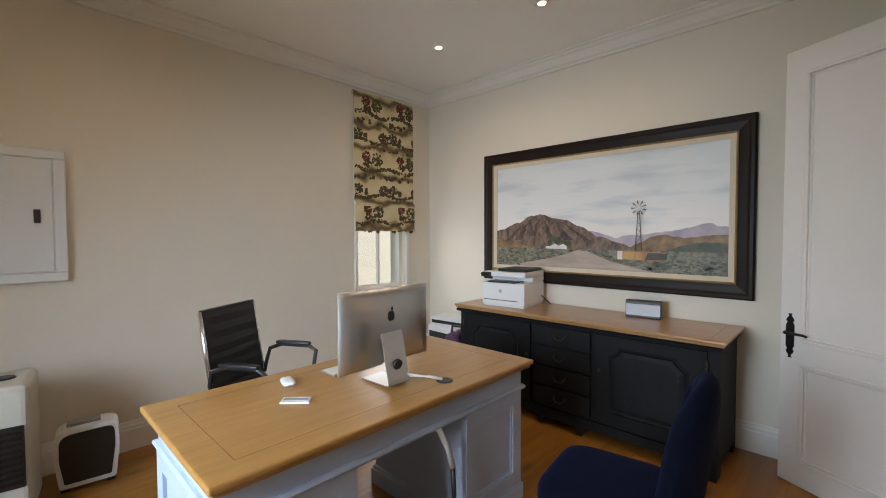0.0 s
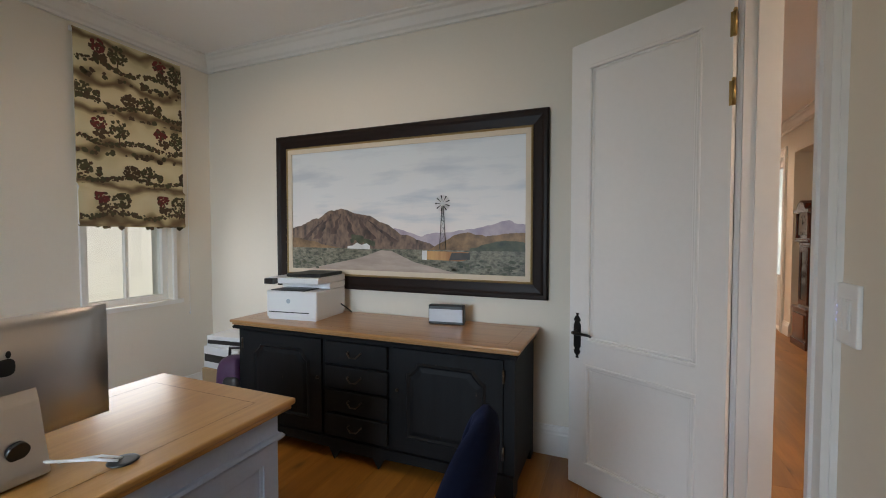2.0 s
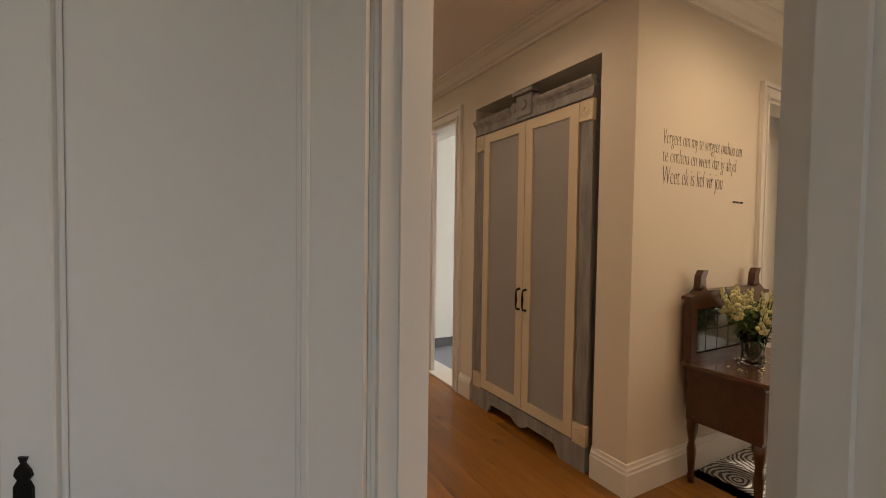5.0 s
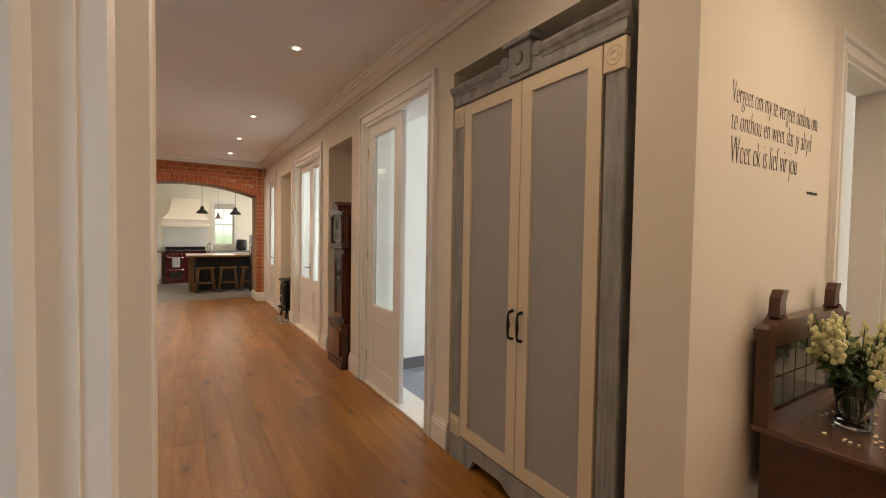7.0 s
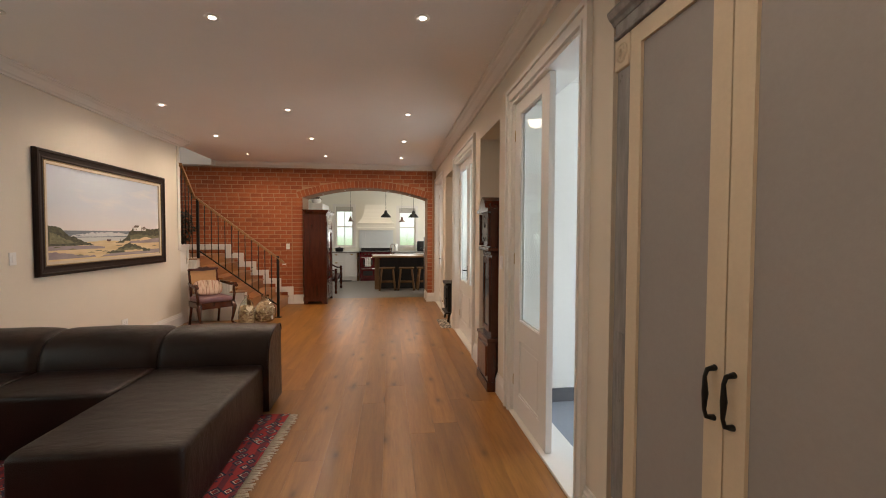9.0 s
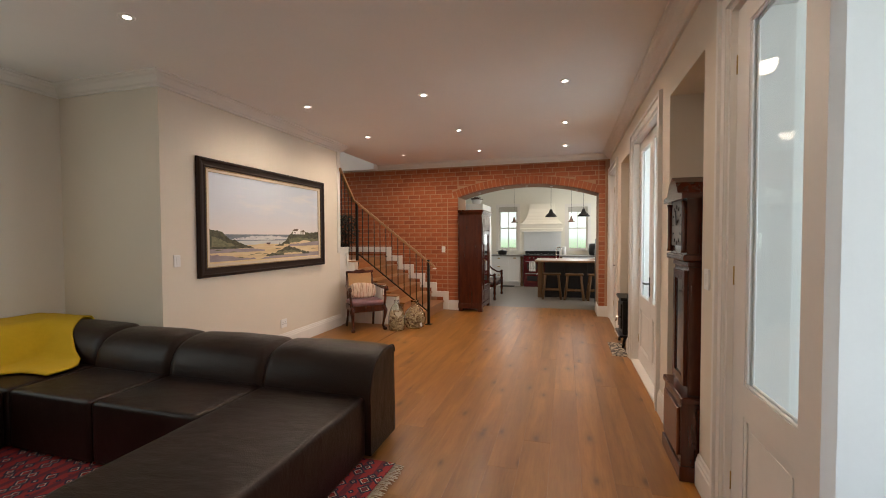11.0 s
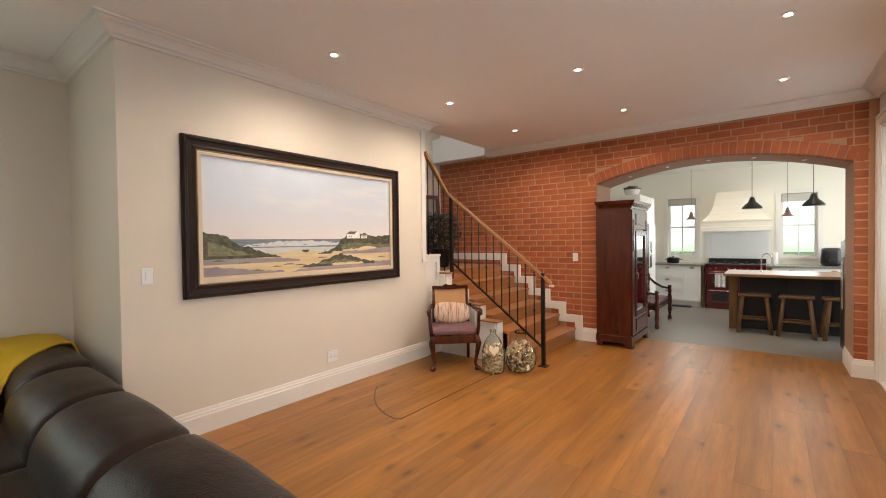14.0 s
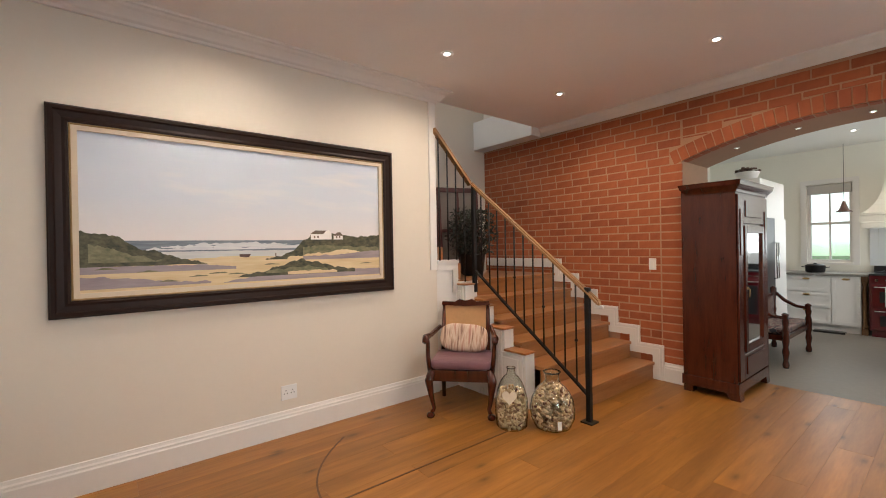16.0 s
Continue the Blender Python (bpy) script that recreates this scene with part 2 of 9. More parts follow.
def tube(bm, pts, r, n=10, mi=0):
    """A bent round bar through points."""
    pts = [Vector(p) for p in pts]
    rings = []
    for i, p in enumerate(pts):
        d = (pts[min(i + 1, len(pts) - 1)] - pts[max(i - 1, 0)]).normalized()
        q = d.to_track_quat("Z", "Y")
        rr = r[i] if isinstance(r, (list, tuple)) else r
        rings.append([bm.verts.new(p + q @ Vector((rr * math.cos(2 * math.pi * k / n), rr * math.sin(2 * math.pi * k / n), 0))) for k in range(n)])
    for a, b in zip(rings, rings[1:]):
        # keep the rings from twisting
        best = min(range(n), key=lambda s: sum((a[k].co - b[(k + s) % n].co).length for k in range(n)))
        b[:] = b[best:] + b[:best]
        for k in range(n):
            f = bm.faces.new((a[k], a[(k + 1) % n], b[(k + 1) % n], b[k]))
            f.material_index, f.smooth = mi, True
    bm.faces.new(rings[0][::-1]).material_index = mi
    bm.faces.new(rings[-1]).material_index = mi


def prism(bm, pts, axis, a0, a1, mi=0):
    """A flat outline drawn in the two other axes, given depth along axis."""
    def put(u, v, w):
        return {"x": (w, u, v), "y": (u, w, v), "z": (u, v, w)}[axis]
    lo = [bm.verts.new(put(u, v, a0)) for u, v in pts]
    hi = [bm.verts.new(put(u, v, a1)) for u, v in pts]
    n = len(pts)
    fs = [bm.faces.new(lo[::-1]), bm.faces.new(hi)]
    fs += [bm.faces.new((lo[i], lo[(i + 1) % n], hi[(i + 1) % n], hi[i])) for i in range(n)]
    for f in fs:
        f.material_index = mi


def sweep(bm, prof, path, mi=0, closed=False):
    """A moulding: the profile (out, height) run along a path (x, y, z), out to the left of the way it goes."""
    n = len(path)
    P = [Vector(p) for p in path]
    rings = []
    for i in range(n):
        a = P[i] - P[i - 1] if (i or closed) else P[1] - P[0]
        b = P[(i + 1) % n] - P[i] if (i < n - 1 or closed) else P[-1] - P[-2]
        a, b = Vector((a.x, a.y, 0)).normalized(), Vector((b.x, b.y, 0)).normalized()
        na, nb = Vector((-a.y, a.x, 0)), Vector((-b.y, b.x, 0))
        m = (na + nb).normalized()
        m = m / max(0.3, m.dot(na))
        rings.append([bm.verts.new(P[i] + m * o + Vector((0, 0, h))) for o, h in prof])
    k = len(prof)
    for i in range(n if closed else n - 1):
        a, b = rings[i], rings[(i + 1) % n]
        for j in range(k):
            bm.faces.new((a[j], b[j], b[(j + 1) % k], a[(j + 1) % k])).material_index = mi
    if not closed:
        bm.faces.new(rings[0]).material_index = mi
        bm.faces.new(rings[-1][::-1]).material_index = mi


def done(name, bm, mats, parent=None, smooth=False):
    bmesh.ops.recalc_face_normals(bm, faces=bm.faces)
    me = bpy.data.meshes.new(name)
    bm.to_mesh(me)
    bm.free()
    for m in mats if isinstance(mats, (list, tuple)) else [mats]:
        me.materials.append(m)
    if smooth:
        for p in me.polygons:
            p.use_smooth = True
    ob = new(name, me)
    ob.parent = parent
    return ob


def part(name, bm, material, parent, label="", smooth=False):
    """One mesh under a thing or a part."""
    ob = done(name, bm, material, parent, smooth)
    return tagged(ob, label) if label else ob


def thing(name, label, category, m=None, group="", kind=""):
    """The Empty at the base of a thing made of parts."""
    ob = new(name)
    ob.empty_display_size = 0.1
    if m is not None:
        ob.matrix_basis = m
    return tagged(ob, label, category, group, kind)


def struct(name, bm, mats, label, category="structure"):
    return tagged(done(name, bm, mats), label, category, "", "structure")


def bmn():
    return bmesh.new()


def wall(bm, axis, a0, a1, b0, b1, z0, z1, holes=()):
    """A wall a0..a1 thick across axis, b0..b1 long, with openings (b, b, z, z) through it."""
    cuts = sorted({b0, b1, *[v for h in holes for v in h[:2]]})
    for u, v in zip(cuts, cuts[1:]):
        zs = [(z0, z1)]
        for h in holes:
            if h[0] <= u and h[1] >= v:
                zs = [p for lo, hi in zs for p in ((lo, min(hi, h[2])), (max(lo, h[3]), hi)) if p[1] > p[0]]
        for lo, hi in zs:
            box(bm, a0, a1, u, v, lo, hi) if axis == "x" else box(bm, u, v, a0, a1, lo, hi)
    bmesh.ops.remove_doubles(bm, verts=bm.verts, dist=1e-5)
    # drop the faces shared by two neighbouring blocks
    seen = {}
    for f in bm.faces:
        seen.setdefault(tuple(sorted(w.index for w in f.verts)), []).append(f)


H = 2.95          # ceiling height
XW, XS, XE = -3.0, 0.89, 2.6   # west wall, study's east wall, long east wall
YS, YL, YA, YB = 3.97, 4.25, 7.83, 12.97   # study's north wall, living room's south, alcove, brick wall

# ---------------------------------------------------------------- shell
bm = bmn(); wall(bm, "x", XW - 0.25, XW, -1.45, 13.5, 0, H, [(2.98, 3.60, 0.87, 2.74), (4.75, 5.6, 0.85, 2.45), (5.85, 6.7, 0.85, 2.45)])
struct("wall_west", bm, M_WALL, "beige painted plaster outer wall", "wall")
bm = bmn(); wall(bm, "y", -1.45, -1.25, XW, 1.0, 0, H, [(-1.6, 0.6, 0.85, 2.45)])
struct("wall_south", bm, M_WALL, "beige painted plaster wall of the study", "wall")
bm = bmn(); wall(bm, "x", XS, 1.0, -1.25, YL, 0, H, [(2.588, 3.365, 0, 2.46)])
struct("wall_study_east", bm, M_WALL, "beige painted plaster wall with a doorway", "wall")
bm = bmn(); wall(bm, "y", YS, YL, XW, XS, 0, H)
struct("wall_study_north", bm, M_WALL, "beige painted plaster wall behind the landscape painting", "wall")
bm = bmn(); wall(bm, "y", 4.0, 4.15, XE, 5.4, 0, H, [(4.0, 4.85, 0, 2.45)])
struct("wall_foyer_north", bm, M_WALL, "beige painted plaster wall with brush lettering", "wall")
bm = bmn(); wall(bm, "y", 0.2, 0.4, 1.0, 5.4, 0, H); wall(bm, "x", 5.2, 5.4, 0.4, 4.0, 0, H, [(1.4, 3.0, 0.6, 2.4)])
struct("wall_foyer", bm, M_WALL, "beige painted plaster walls of the foyer", "wall")
bm = bmn()
wall(bm, "x", XE, XE + 0.25, 4.15, YB, 0, H, [(4.24, 5.59, 0, 2.556), (5.90, 7.18, 0, 2.55), (7.57, 8.40, 0, 2.52), (8.76, 10.20, 0, 2.55), (10.52, 11.34, 0, 2.50), (11.80, 12.86, 0, 2.55)])
struct("wall_east", bm, M_WALL, "long beige painted wall with glazed doors and niches", "wall")
bm = bmn()
for y0, y1, z1, xb in ((4.24, 5.59, 2.556, 3.22), (7.57, 8.40, 2.52, 3.10), (10.52, 11.34, 2.50, 3.10)):
    x0 = XE + 0.25
    box(bm, xb, xb + 0.1, y0 - 0.1, y1 + 0.1, 0, z1 + 0.1)
    box(bm, x0, xb, y0 - 0.1, y0, 0, z1 + 0.1)
    box(bm, x0, xb, y1, y1 + 0.1, 0, z1 + 0.1)
    box(bm, x0, xb, y0, y1, z1, z1 + 0.1)
struct("wall_niches", bm, M_WALL, "beige plaster recesses in the long wall", "wall")
bm = bmn(); wall(bm, "x", XS - 2.77, XS - 2.62, YA, 11.03, 0, H)
wall(bm, "y", YA, YA + 0.15, XW, -1.88, 0, H)
struct("wall_painting", bm, M_WALL, "beige painted wall that carries the seascape", "wall")

# patio beyond the glazed doors
bm = bmn()
box(bm, 2.86, 4.6, 7.36, 7.46, -0.05, 2.8); box(bm, 2.86, 4.6, 8.55, 8.65, -0.05, 2.8); box(bm, 4.5, 4.6, 7.46, 8.55, -0.05, 2.8)
box(bm, 2.86, 4.6, 10.38, 10.5, -0.05, 2.8); box(bm, 2.86, 4.6, 11.5, 11.62, -0.05, 2.8); box(bm, 4.5, 4.6, 10.5, 11.5, -0.05, 2.8)
box(bm, 2.85, 6.6, 4.3, 4.4, -0.05, 2.8); box(bm, 2.86, 6.6, 13.1, 13.2, -0.05, 2.8)
struct("wall_patio", bm, M_PATIO, "white plastered patio walls beyond the glazed doors", "wall")
bm = bmn()
box(bm, 2.86, 4.6, 7.345, 7.36, -0.02, 0.10); box(bm, 2.86, 4.6, 8.65, 8.665, -0.02, 0.10); box(bm, 2.86, 4.6, 10.365, 10.38, -0.02, 0.1); box(bm, 2.86, 4.6, 11.62, 11.635, -0.02, 0.1)
struct("baseboard_patio", bm, M_DARKSKIRT, "dark grey tile skirting of the patio", "skirting")
bm = bmn(); box(bm, 2.85, 6.6, 4.4, 13.1, -0.12, -0.02)
struct("floor_patio", bm, M_GREYTILE, "grey tiled patio floor", "floor")
bm = bmn(); box(bm, 2.86, 6.6, 4.3, 13.1, 2.8, 2.9)
struct("ceiling_patio", bm, M_PATIO, "white patio ceiling", "ceiling")

# ceilings
bm = bmn()
box(bm, XW, 1.0, -1.25, YL, H, H + 0.15); box(bm, 1.0, 5.4, 0.2, 4.15, H, H + 0.15)
box(bm, XW, 1.0, YL, 11.03, H, H + 0.15); box(bm, 1.0, XE + 0.6, 4.15, 11.03, H, H + 0.15)
box(bm, -1.92, XE + 0.6, 11.03, YB, H, H + 0.15)
struct("ceiling", bm, M_CEIL, "pale painted ceiling with round downlights", "ceiling")

# stairwell above the opening
bm = bmn()
box(bm, -1.92, -1.8, 11.03, YB, H + 0.15, 5.4); box(bm, XW - 0.15, XW, 8.0, YB, H, 5.4); box(bm, XW, -1.8, YB, YB + 0.12, H + 0.15, 5.4)
box(bm, XW, -1.8, 10.0, 10.15, H + 0.15, 5.4)
struct("wall_stairwell", bm, M_WALL, "pale walls of the stairwell above", "wall")
bm = bmn(); box(bm, XW, -1.92, 12.76, YB + 0.004, 2.84, 3.25)
struct("trim_stair_beam", bm, M_WHITE, "white painted beam over the brick stair wall", "beam")
bm = bmn(); box(bm, XW - 0.15, -1.8, 10.0, YB + 0.12, 5.4, 5.5)
struct("ceiling_stairwell", bm, M_CEIL, "pale ceiling over the stairwell", "ceiling")

# kitchen shell
bm = bmn()
wall(bm, "y", 17.85, 18.05, -1.6, 4.7, 0, H, [(-0.14, 0.43, 1.06, 2.36), (1.90, 2.46, 1.06, 2.33)])
wall(bm, "x", -1.8, -1.6, 13.5, 18.05, 0, H); wall(bm, "x", 4.5, 4.7, 13.5, 17.85, 0, H, [(14.4, 16.8, 0.1, 2.4)])
wall(bm, "y", 13.2, 13.5, 2.85, 4.7, 0, H)
struct("wall_kitchen", bm, mat("cream_kitchen_paint", (0.80, 0.77, 0.68), 0.7, var=0.02, grain=0.04), "cream painted kitchen walls", "wall")
bm = bmn(); box(bm, -1.8, 4.7, 13.5, 18.05, H, H + 0.15)
struct("ceiling_kitchen", bm, mat("white_kitchen_ceiling", (0.80, 0.79, 0.75), 0.85, var=0.02), "white kitchen ceiling", "ceiling")
bm = bmn(); box(bm, -1.6, 4.5, 13.62, 17.85, -0.12, 0.0)
struct("floor_kitchen", bm, M_SCREED, "pale grey polished kitchen floor", "floor")

# brick wall core and arch
AX0, AX1, ASP, ACR = -0.21, 2.42, 2.24, 2.462   # arch jambs, springing, crown
AC = (AX0 + AX1) / 2
AR = ((AX1 - AX0) ** 2 / 4 + (ACR - ASP) ** 2) / (2 * (ACR - ASP))


def arch_z(x, lift=0.0):
    return ACR - AR + math.sqrt((AR + lift) ** 2 - (x - AC) ** 2)


bm = bmn()
yc = YB + 0.0055
prism(bm, [(XW, 0), (AX0, 0), (AX0, ASP)] + [(AX0 + (AX1 - AX0) * i / 28, arch_z(AX0 + (AX1 - AX0) * i / 28)) for i in range(1, 28)] + [(AX1, ASP), (AX1, 0), (XE + 0.25, 0), (XE + 0.25, H), (XW, H)], "y", yc, 13.64)
bm.normal_update()
for f in bm.faces:
    c = f.calc_center_median()
    if AX0 - 0.02 < c.x < AX1 + 0.02 and c.y > yc + 0.1 and c.z < 2.6 and abs(f.normal.y) < 0.5:
        f.material_index = 1
    elif c.y > 13.6:
        f.material_index = 2
struct("wall_brick", bm, [M_MORTAR, M_REVEAL, M_WALL], "red face-brick wall with a wide segmental arch", "wall")

# ground outside
bm = bmn()
for i in range(24):
    a0, a1 = 2 * math.pi * i / 24, 2 * math.pi * (i + 1) / 24
    f = bm.faces.new([bm.verts.new((0, 8, -0.3)), bm.verts.new((900 * math.cos(a0), 8 + 900 * math.sin(a0), -0.3)), bm.verts.new((900 * math.cos(a1), 8 + 900 * math.sin(a1), -0.3))])
bmesh.ops.remove_doubles(bm, verts=bm.verts, dist=1e-4)
struct("ground", bm, mat("garden_grass", (0.12, 0.18, 0.07), 0.9, var=0.3, scale=0.6), "green garden ground outside the windows", "ground")

# added wall that catches the sun, so the study window looks out on white
bm = bmn(); box(bm, -7.2, -7.0, -3, 12, -0.3, 2.6)
struct("wall_garden", bm, M_PATIO, "white wall added outside the study window to brighten its view", "wall")

# floors
bm = bmn()
box(bm, XW, 5.2, -1.25, 4.0, -0.15, -0.016); box(bm, XW, XE + 0.02, 4.0, 13.62, -0.15, -0.016)
for ya, yb in ((4.0, 5.62), (7.55, 8.42), (10.5, 11.36)):
    box(bm, XE + 0.02, XE + 0.5, ya, yb, -0.15, -0.016)
floor = struct("floor", bm, M_GAP, "wide oiled oak plank floor", "floor")

# ---------------------------------------------------------------- mouldings
CORN = [(0, 0), (0, -0.11), (0.022, -0.11), (0.03, -0.095), (0.05, -0.085), (0.06, -0.07), (0.085, -0.04), (0.105, -0.03), (0.115, -0.018), (0.135, -0.014), (0.135, 0)]
BASE = [(0, 0), (0.022, 0), (0.022, 0.135), (0.017, 0.145), (0.017, 0.158), (0.011, 0.168), (0.008, 0.186), (0, 0.19)]
bm = bmn()
sweep(bm, CORN, [(XW, -1.25, H), (XS, -1.25, H), (XS, YS, H), (XW, YS, H)], closed=True)
struct("trim_cornice_study", bm, M_WHITE, "white stepped plaster cornice in the study", "cornice")
bm = bmn()
sweep(bm, CORN, [(1.0, 0.4, H), (5.2, 0.4, H), (5.2, 4.0, H), (XE, 4.0, H), (XE, YB, H)])
sweep(bm, CORN, [(-1.88, 11.03, H), (-1.73, 11.03, H), (-1.73, YA, H), (XW, YA, H), (XW, YL, H), (1.0, YL, H), (1.0, 0.4, H)])
sweep(bm, [(0, 0), (0, -0.11), (0.02, -0.11), (0.03, -0.06), (0.06, -0.02), (0.06, 0)], [(XE, YB, H), (-1.92, YB, H)])
struct("trim_cornice_living", bm, M_WHITE, "white stepped plaster cornice in the living room", "cornice")
bm = bmn()
for p in ([(XW, -1.25), (XS, -1.25), (XS, 2.51)], [(XS, 3.46), (XS, YS), (XW, YS), (XW, -1.25)], [(1.0, 0.4), (5.2, 0.4), (5.2, 4.0), (4.95, 4.0)],
          [(3.9, 4.0), (XE, 4.0), (XE, 4.24)], [(XE, 5.59), (XE, 5.79)], [(XE, 7.29), (XE, 7.57)], [(XE, 8.40), (XE, 8.65)], [(XE, 10.31), (XE, 10.52)], [(XE, 11.34), (XE, 11.69)],
          [(-1.73, 11.03), (-1.73, YA), (XW, YA), (XW, YL), (1.0, YL), (1.0, 3.46)], [(1.0, 2.5), (1.0, 0.4)],
          [(XE - 0.006, YB), (AX1, YB), (AX1, 13.6)], [(AX0, 13.6), (AX0, YB), (-0.40, YB)]):
    sweep(bm, BASE, [(x, y, 0) for x, y in p])
struct("baseboard", bm, M_WHITE, "tall white moulded skirting boards", "skirting")


def casing(bm, axis, face, out, b0, b1, top, w=0.105):
    """A moulded door surround on a wall face; out: the way that it stands proud."""
    for k, (i0, i1, d) in enumerate(((0, 1.0, 0.014), (0.03, 0.22, 0.022), (0.70, 0.97, 0.030))):
        lo, hi = sorted((face, face + out * d))
        for u0, u1, z0, z1 in ((b0 - w * i1, b0 - w * i0, 0, top + w * i1), (b1 + w * i0, b1 + w * i1, 0, top + w * i1), (b0 - w * i0, b1 + w * i0, top + w * i0, top + w * i1)):
            box(bm, lo, hi, u0, u1, z0, z1) if axis == "x" else box(bm, u0, u1, lo, hi, z0, z1)


def lining(bm, axis, a0, a1, b0, b1, top, t=0.02):
    for u0, u1, z0, z1 in ((b0, b0 + t, 0, top), (b1 - t, b1, 0, top), (b0 + t, b1 - t, top - t, top)):
        box(bm, a0, a1, u0, u1, z0, z1) if axis == "x" else box(bm, u0, u1, a0, a1, z0, z1)


bm = bmn()
casing(bm, "x", XS, -1, 2.588, 3.365, 2.46, 0.12); casing(bm, "x", 1.0, 1, 2.588, 3.365, 2.46, 0.11); lining(bm, "x", XS - 0.004, 1.004, 2.588, 3.365, 2.46)
box(bm, 0.93, 0.98, 2.608, 2.62, 0, 2.44); box(bm, 0.93, 0.98, 3.333, 3.345, 0, 2.44)
struct("trim_study_door", bm, M_DOOR, "white moulded frame of the study door", "door frame")
bm = bmn()
for b0, b1 in ((5.90, 7.18), (8.76, 10.20), (11.80, 12.86)):
    casing(bm, "x", XE, -1, b0, b1, 2.55)
    lining(bm, "x", XE - 0.004, XE + 0.254, b0, b1, 2.55, 0.025)
    box(bm, XE - 0.01, XE + 0.25, b0 + 0.025, b1 - 0.025, -0.016, 0.018, bev=0.004)
struct("trim_glazed_doors", bm, M_WHITE, "white moulded frames and sills of the glazed doors", "door frame")
bm = bmn(); casing(bm, "y", 4.0, -1, 4.0, 4.85, 2.45); lining(bm, "y", 3.996, 4.154, 4.0, 4.85, 2.45)
struct("trim_foyer_door", bm, M_WHITE, "white moulded frame of the foyer door", "door frame")

# ---------------------------------------------------------------- downlights


def downlight(x, y, z, watts, grp, r=0.042, tone=(1.0, 0.77, 0.57)):
    t = thing("downlight", "small round white ceiling downlight, switched on", "downlight", pose(x, y, z), grp)
    b = bmn(); lathe(b, [(r * 0.80, -0.001), (r * 1.2, -0.001), (r * 1.2, -0.006), (r * 0.95, -0.010), (r * 0.80, -0.006)]); part("trim_ring", b, M_WHITE, t)
    b = bmn(); lathe(b, [(r * 0.80, -0.0045), (r * 0.5, -0.0065), (0.004, -0.007)]); part("bulb", b, M_LAMP, t, "glowing warm bulb")
    d = bpy.data.lights.new("downlight_lamp", "SPOT")
    d.energy, d.spot_size, d.spot_blend, d.shadow_soft_size, d.color = watts, radians(172), 0.75, 0.09, tone
    o = new("downlight_lamp", d)
    o.matrix_world = pose(x, y, z - 0.03)


for x, ys in ((1.83, (4.5, 6.72, 9.07, 10.6, 12.07)), (0.40, (5.0, 6.9, 9.07, 10.6, 12.07)), (-1.0, (5.0, 7.0, 9.07, 10.6, 12.07))):
    for y in ys:
        downlight(x, y, H, (32 if x > 1 else 9) if y < 8 else (42 if x > 1 else 60), "living room downlights")
for x, y in ((-2.0, 3.1), (-1.05, 3.1), (-2.0, 1.0), (-0.2, 1.0)):
    downlight(x, y, H, 11, "study downlights", tone=(1.0, 0.76, 0.53))
for x, y in ((3.2, 3.2), (4.4, 2.6), (2.0, 2.6)):
    downlight(x, y, H, 62, "foyer downlights")
for x, y in ((0.6, 14.9), (2.2, 14.9), (0.6, 16.6), (2.2, 16.6)):
    downlight(x, y, H, 26, "kitchen downlights")
for i in range(5):
    x = AC + (i - 2) * 0.47
    downlight(x, 13.3, arch_z(x) - 0.006, 0.35, "arch downlights", 0.02)

# ---------------------------------------------------------------- soft shapes


def sgn_pow(v, e):
    return math.copysign(abs(v) ** e, v)


def puffy(bm, cx, cy, cz, sx, sy, sz, e1=0.3, e2=0.3, n=28, k=16, mi=0):
    """A stuffed block: full faces and soft round edges."""
    rings = []
    for j in range(1, k):
        v = -math.pi / 2 + math.pi * j / k
        cv, sv = sgn_pow(math.cos(v), e1), sgn_pow(math.sin(v), e1)
        rings.append([bm.verts.new((cx + sx * cv * sgn_pow(math.cos(2 * math.pi * i / n), e2), cy + sy * cv * sgn_pow(math.sin(2 * math.pi * i / n), e2), cz + sz * sv)) for i in range(n)])
    for a, b in zip(rings, rings[1:]):
        for i in range(n):
            f = bm.faces.new((a[i], a[(i + 1) % n], b[(i + 1) % n], b[i]))
            f.smooth, f.material_index = True, mi
    for ring, z in ((rings[0][::-1], cz - sz), (rings[-1], cz + sz)):
        c = bm.verts.new((cx, cy, z))
        for i in range(n):
            f = bm.faces.new((ring[i], ring[(i + 1) % n], c))
            f.smooth, f.material_index = True, mi


def picture_frame(parent, w, h, prof_mats, depth_in=0.0):
    """Mitred mouldings round an opening, in the plane y = 0 facing -y, lower left corner at the origin. Each: name, material, outer inset, inner inset, profile (across, forward)."""
    for name, material, inset, prof in prof_mats:
        b = bmn()
        pts = [(inset, inset), (w - inset, inset), (w - inset, h - inset), (inset, h - inset)]
        dirs = [(1, 1), (-1, 1), (-1, -1), (1, -1)]
        rings = [[b.verts.new((px + dx * a, -f, pz + dz * a)) for a, f in prof] for (px, pz), (dx, dz) in zip(pts, dirs)]
        k = len(prof)
        for i in range(4):
            r0, r1 = rings[i], rings[(i + 1) % 4]
            for j in range(k):
                b.faces.new((r0[j], r1[j], r1[(j + 1) % k], r0[(j + 1) % k]))
        part(name, b, material, parent)


# ---------------------------------------------------------------- doors
M_PLATE = mat("white_plastic_switch", (0.78, 0.78, 0.77), 0.35, var=0.02)


def bead_frame(bm, x0, x1, z0, z1, y, out, w=0.022, d=0.012):
    """A raised bead round a door panel."""
    a, c = sorted((y, y + out * d))
    for u0, u1, v0, v1 in ((x0, x1, z0, z0 + w), (x0, x1, z1 - w, z1), (x0, x0 + w, z0 + w, z1 - w), (x1 - w, x1, z0 + w, z1 - w)):
        box(bm, u0, u1, a, c, v0, v1, bev=0.004, seg=1)


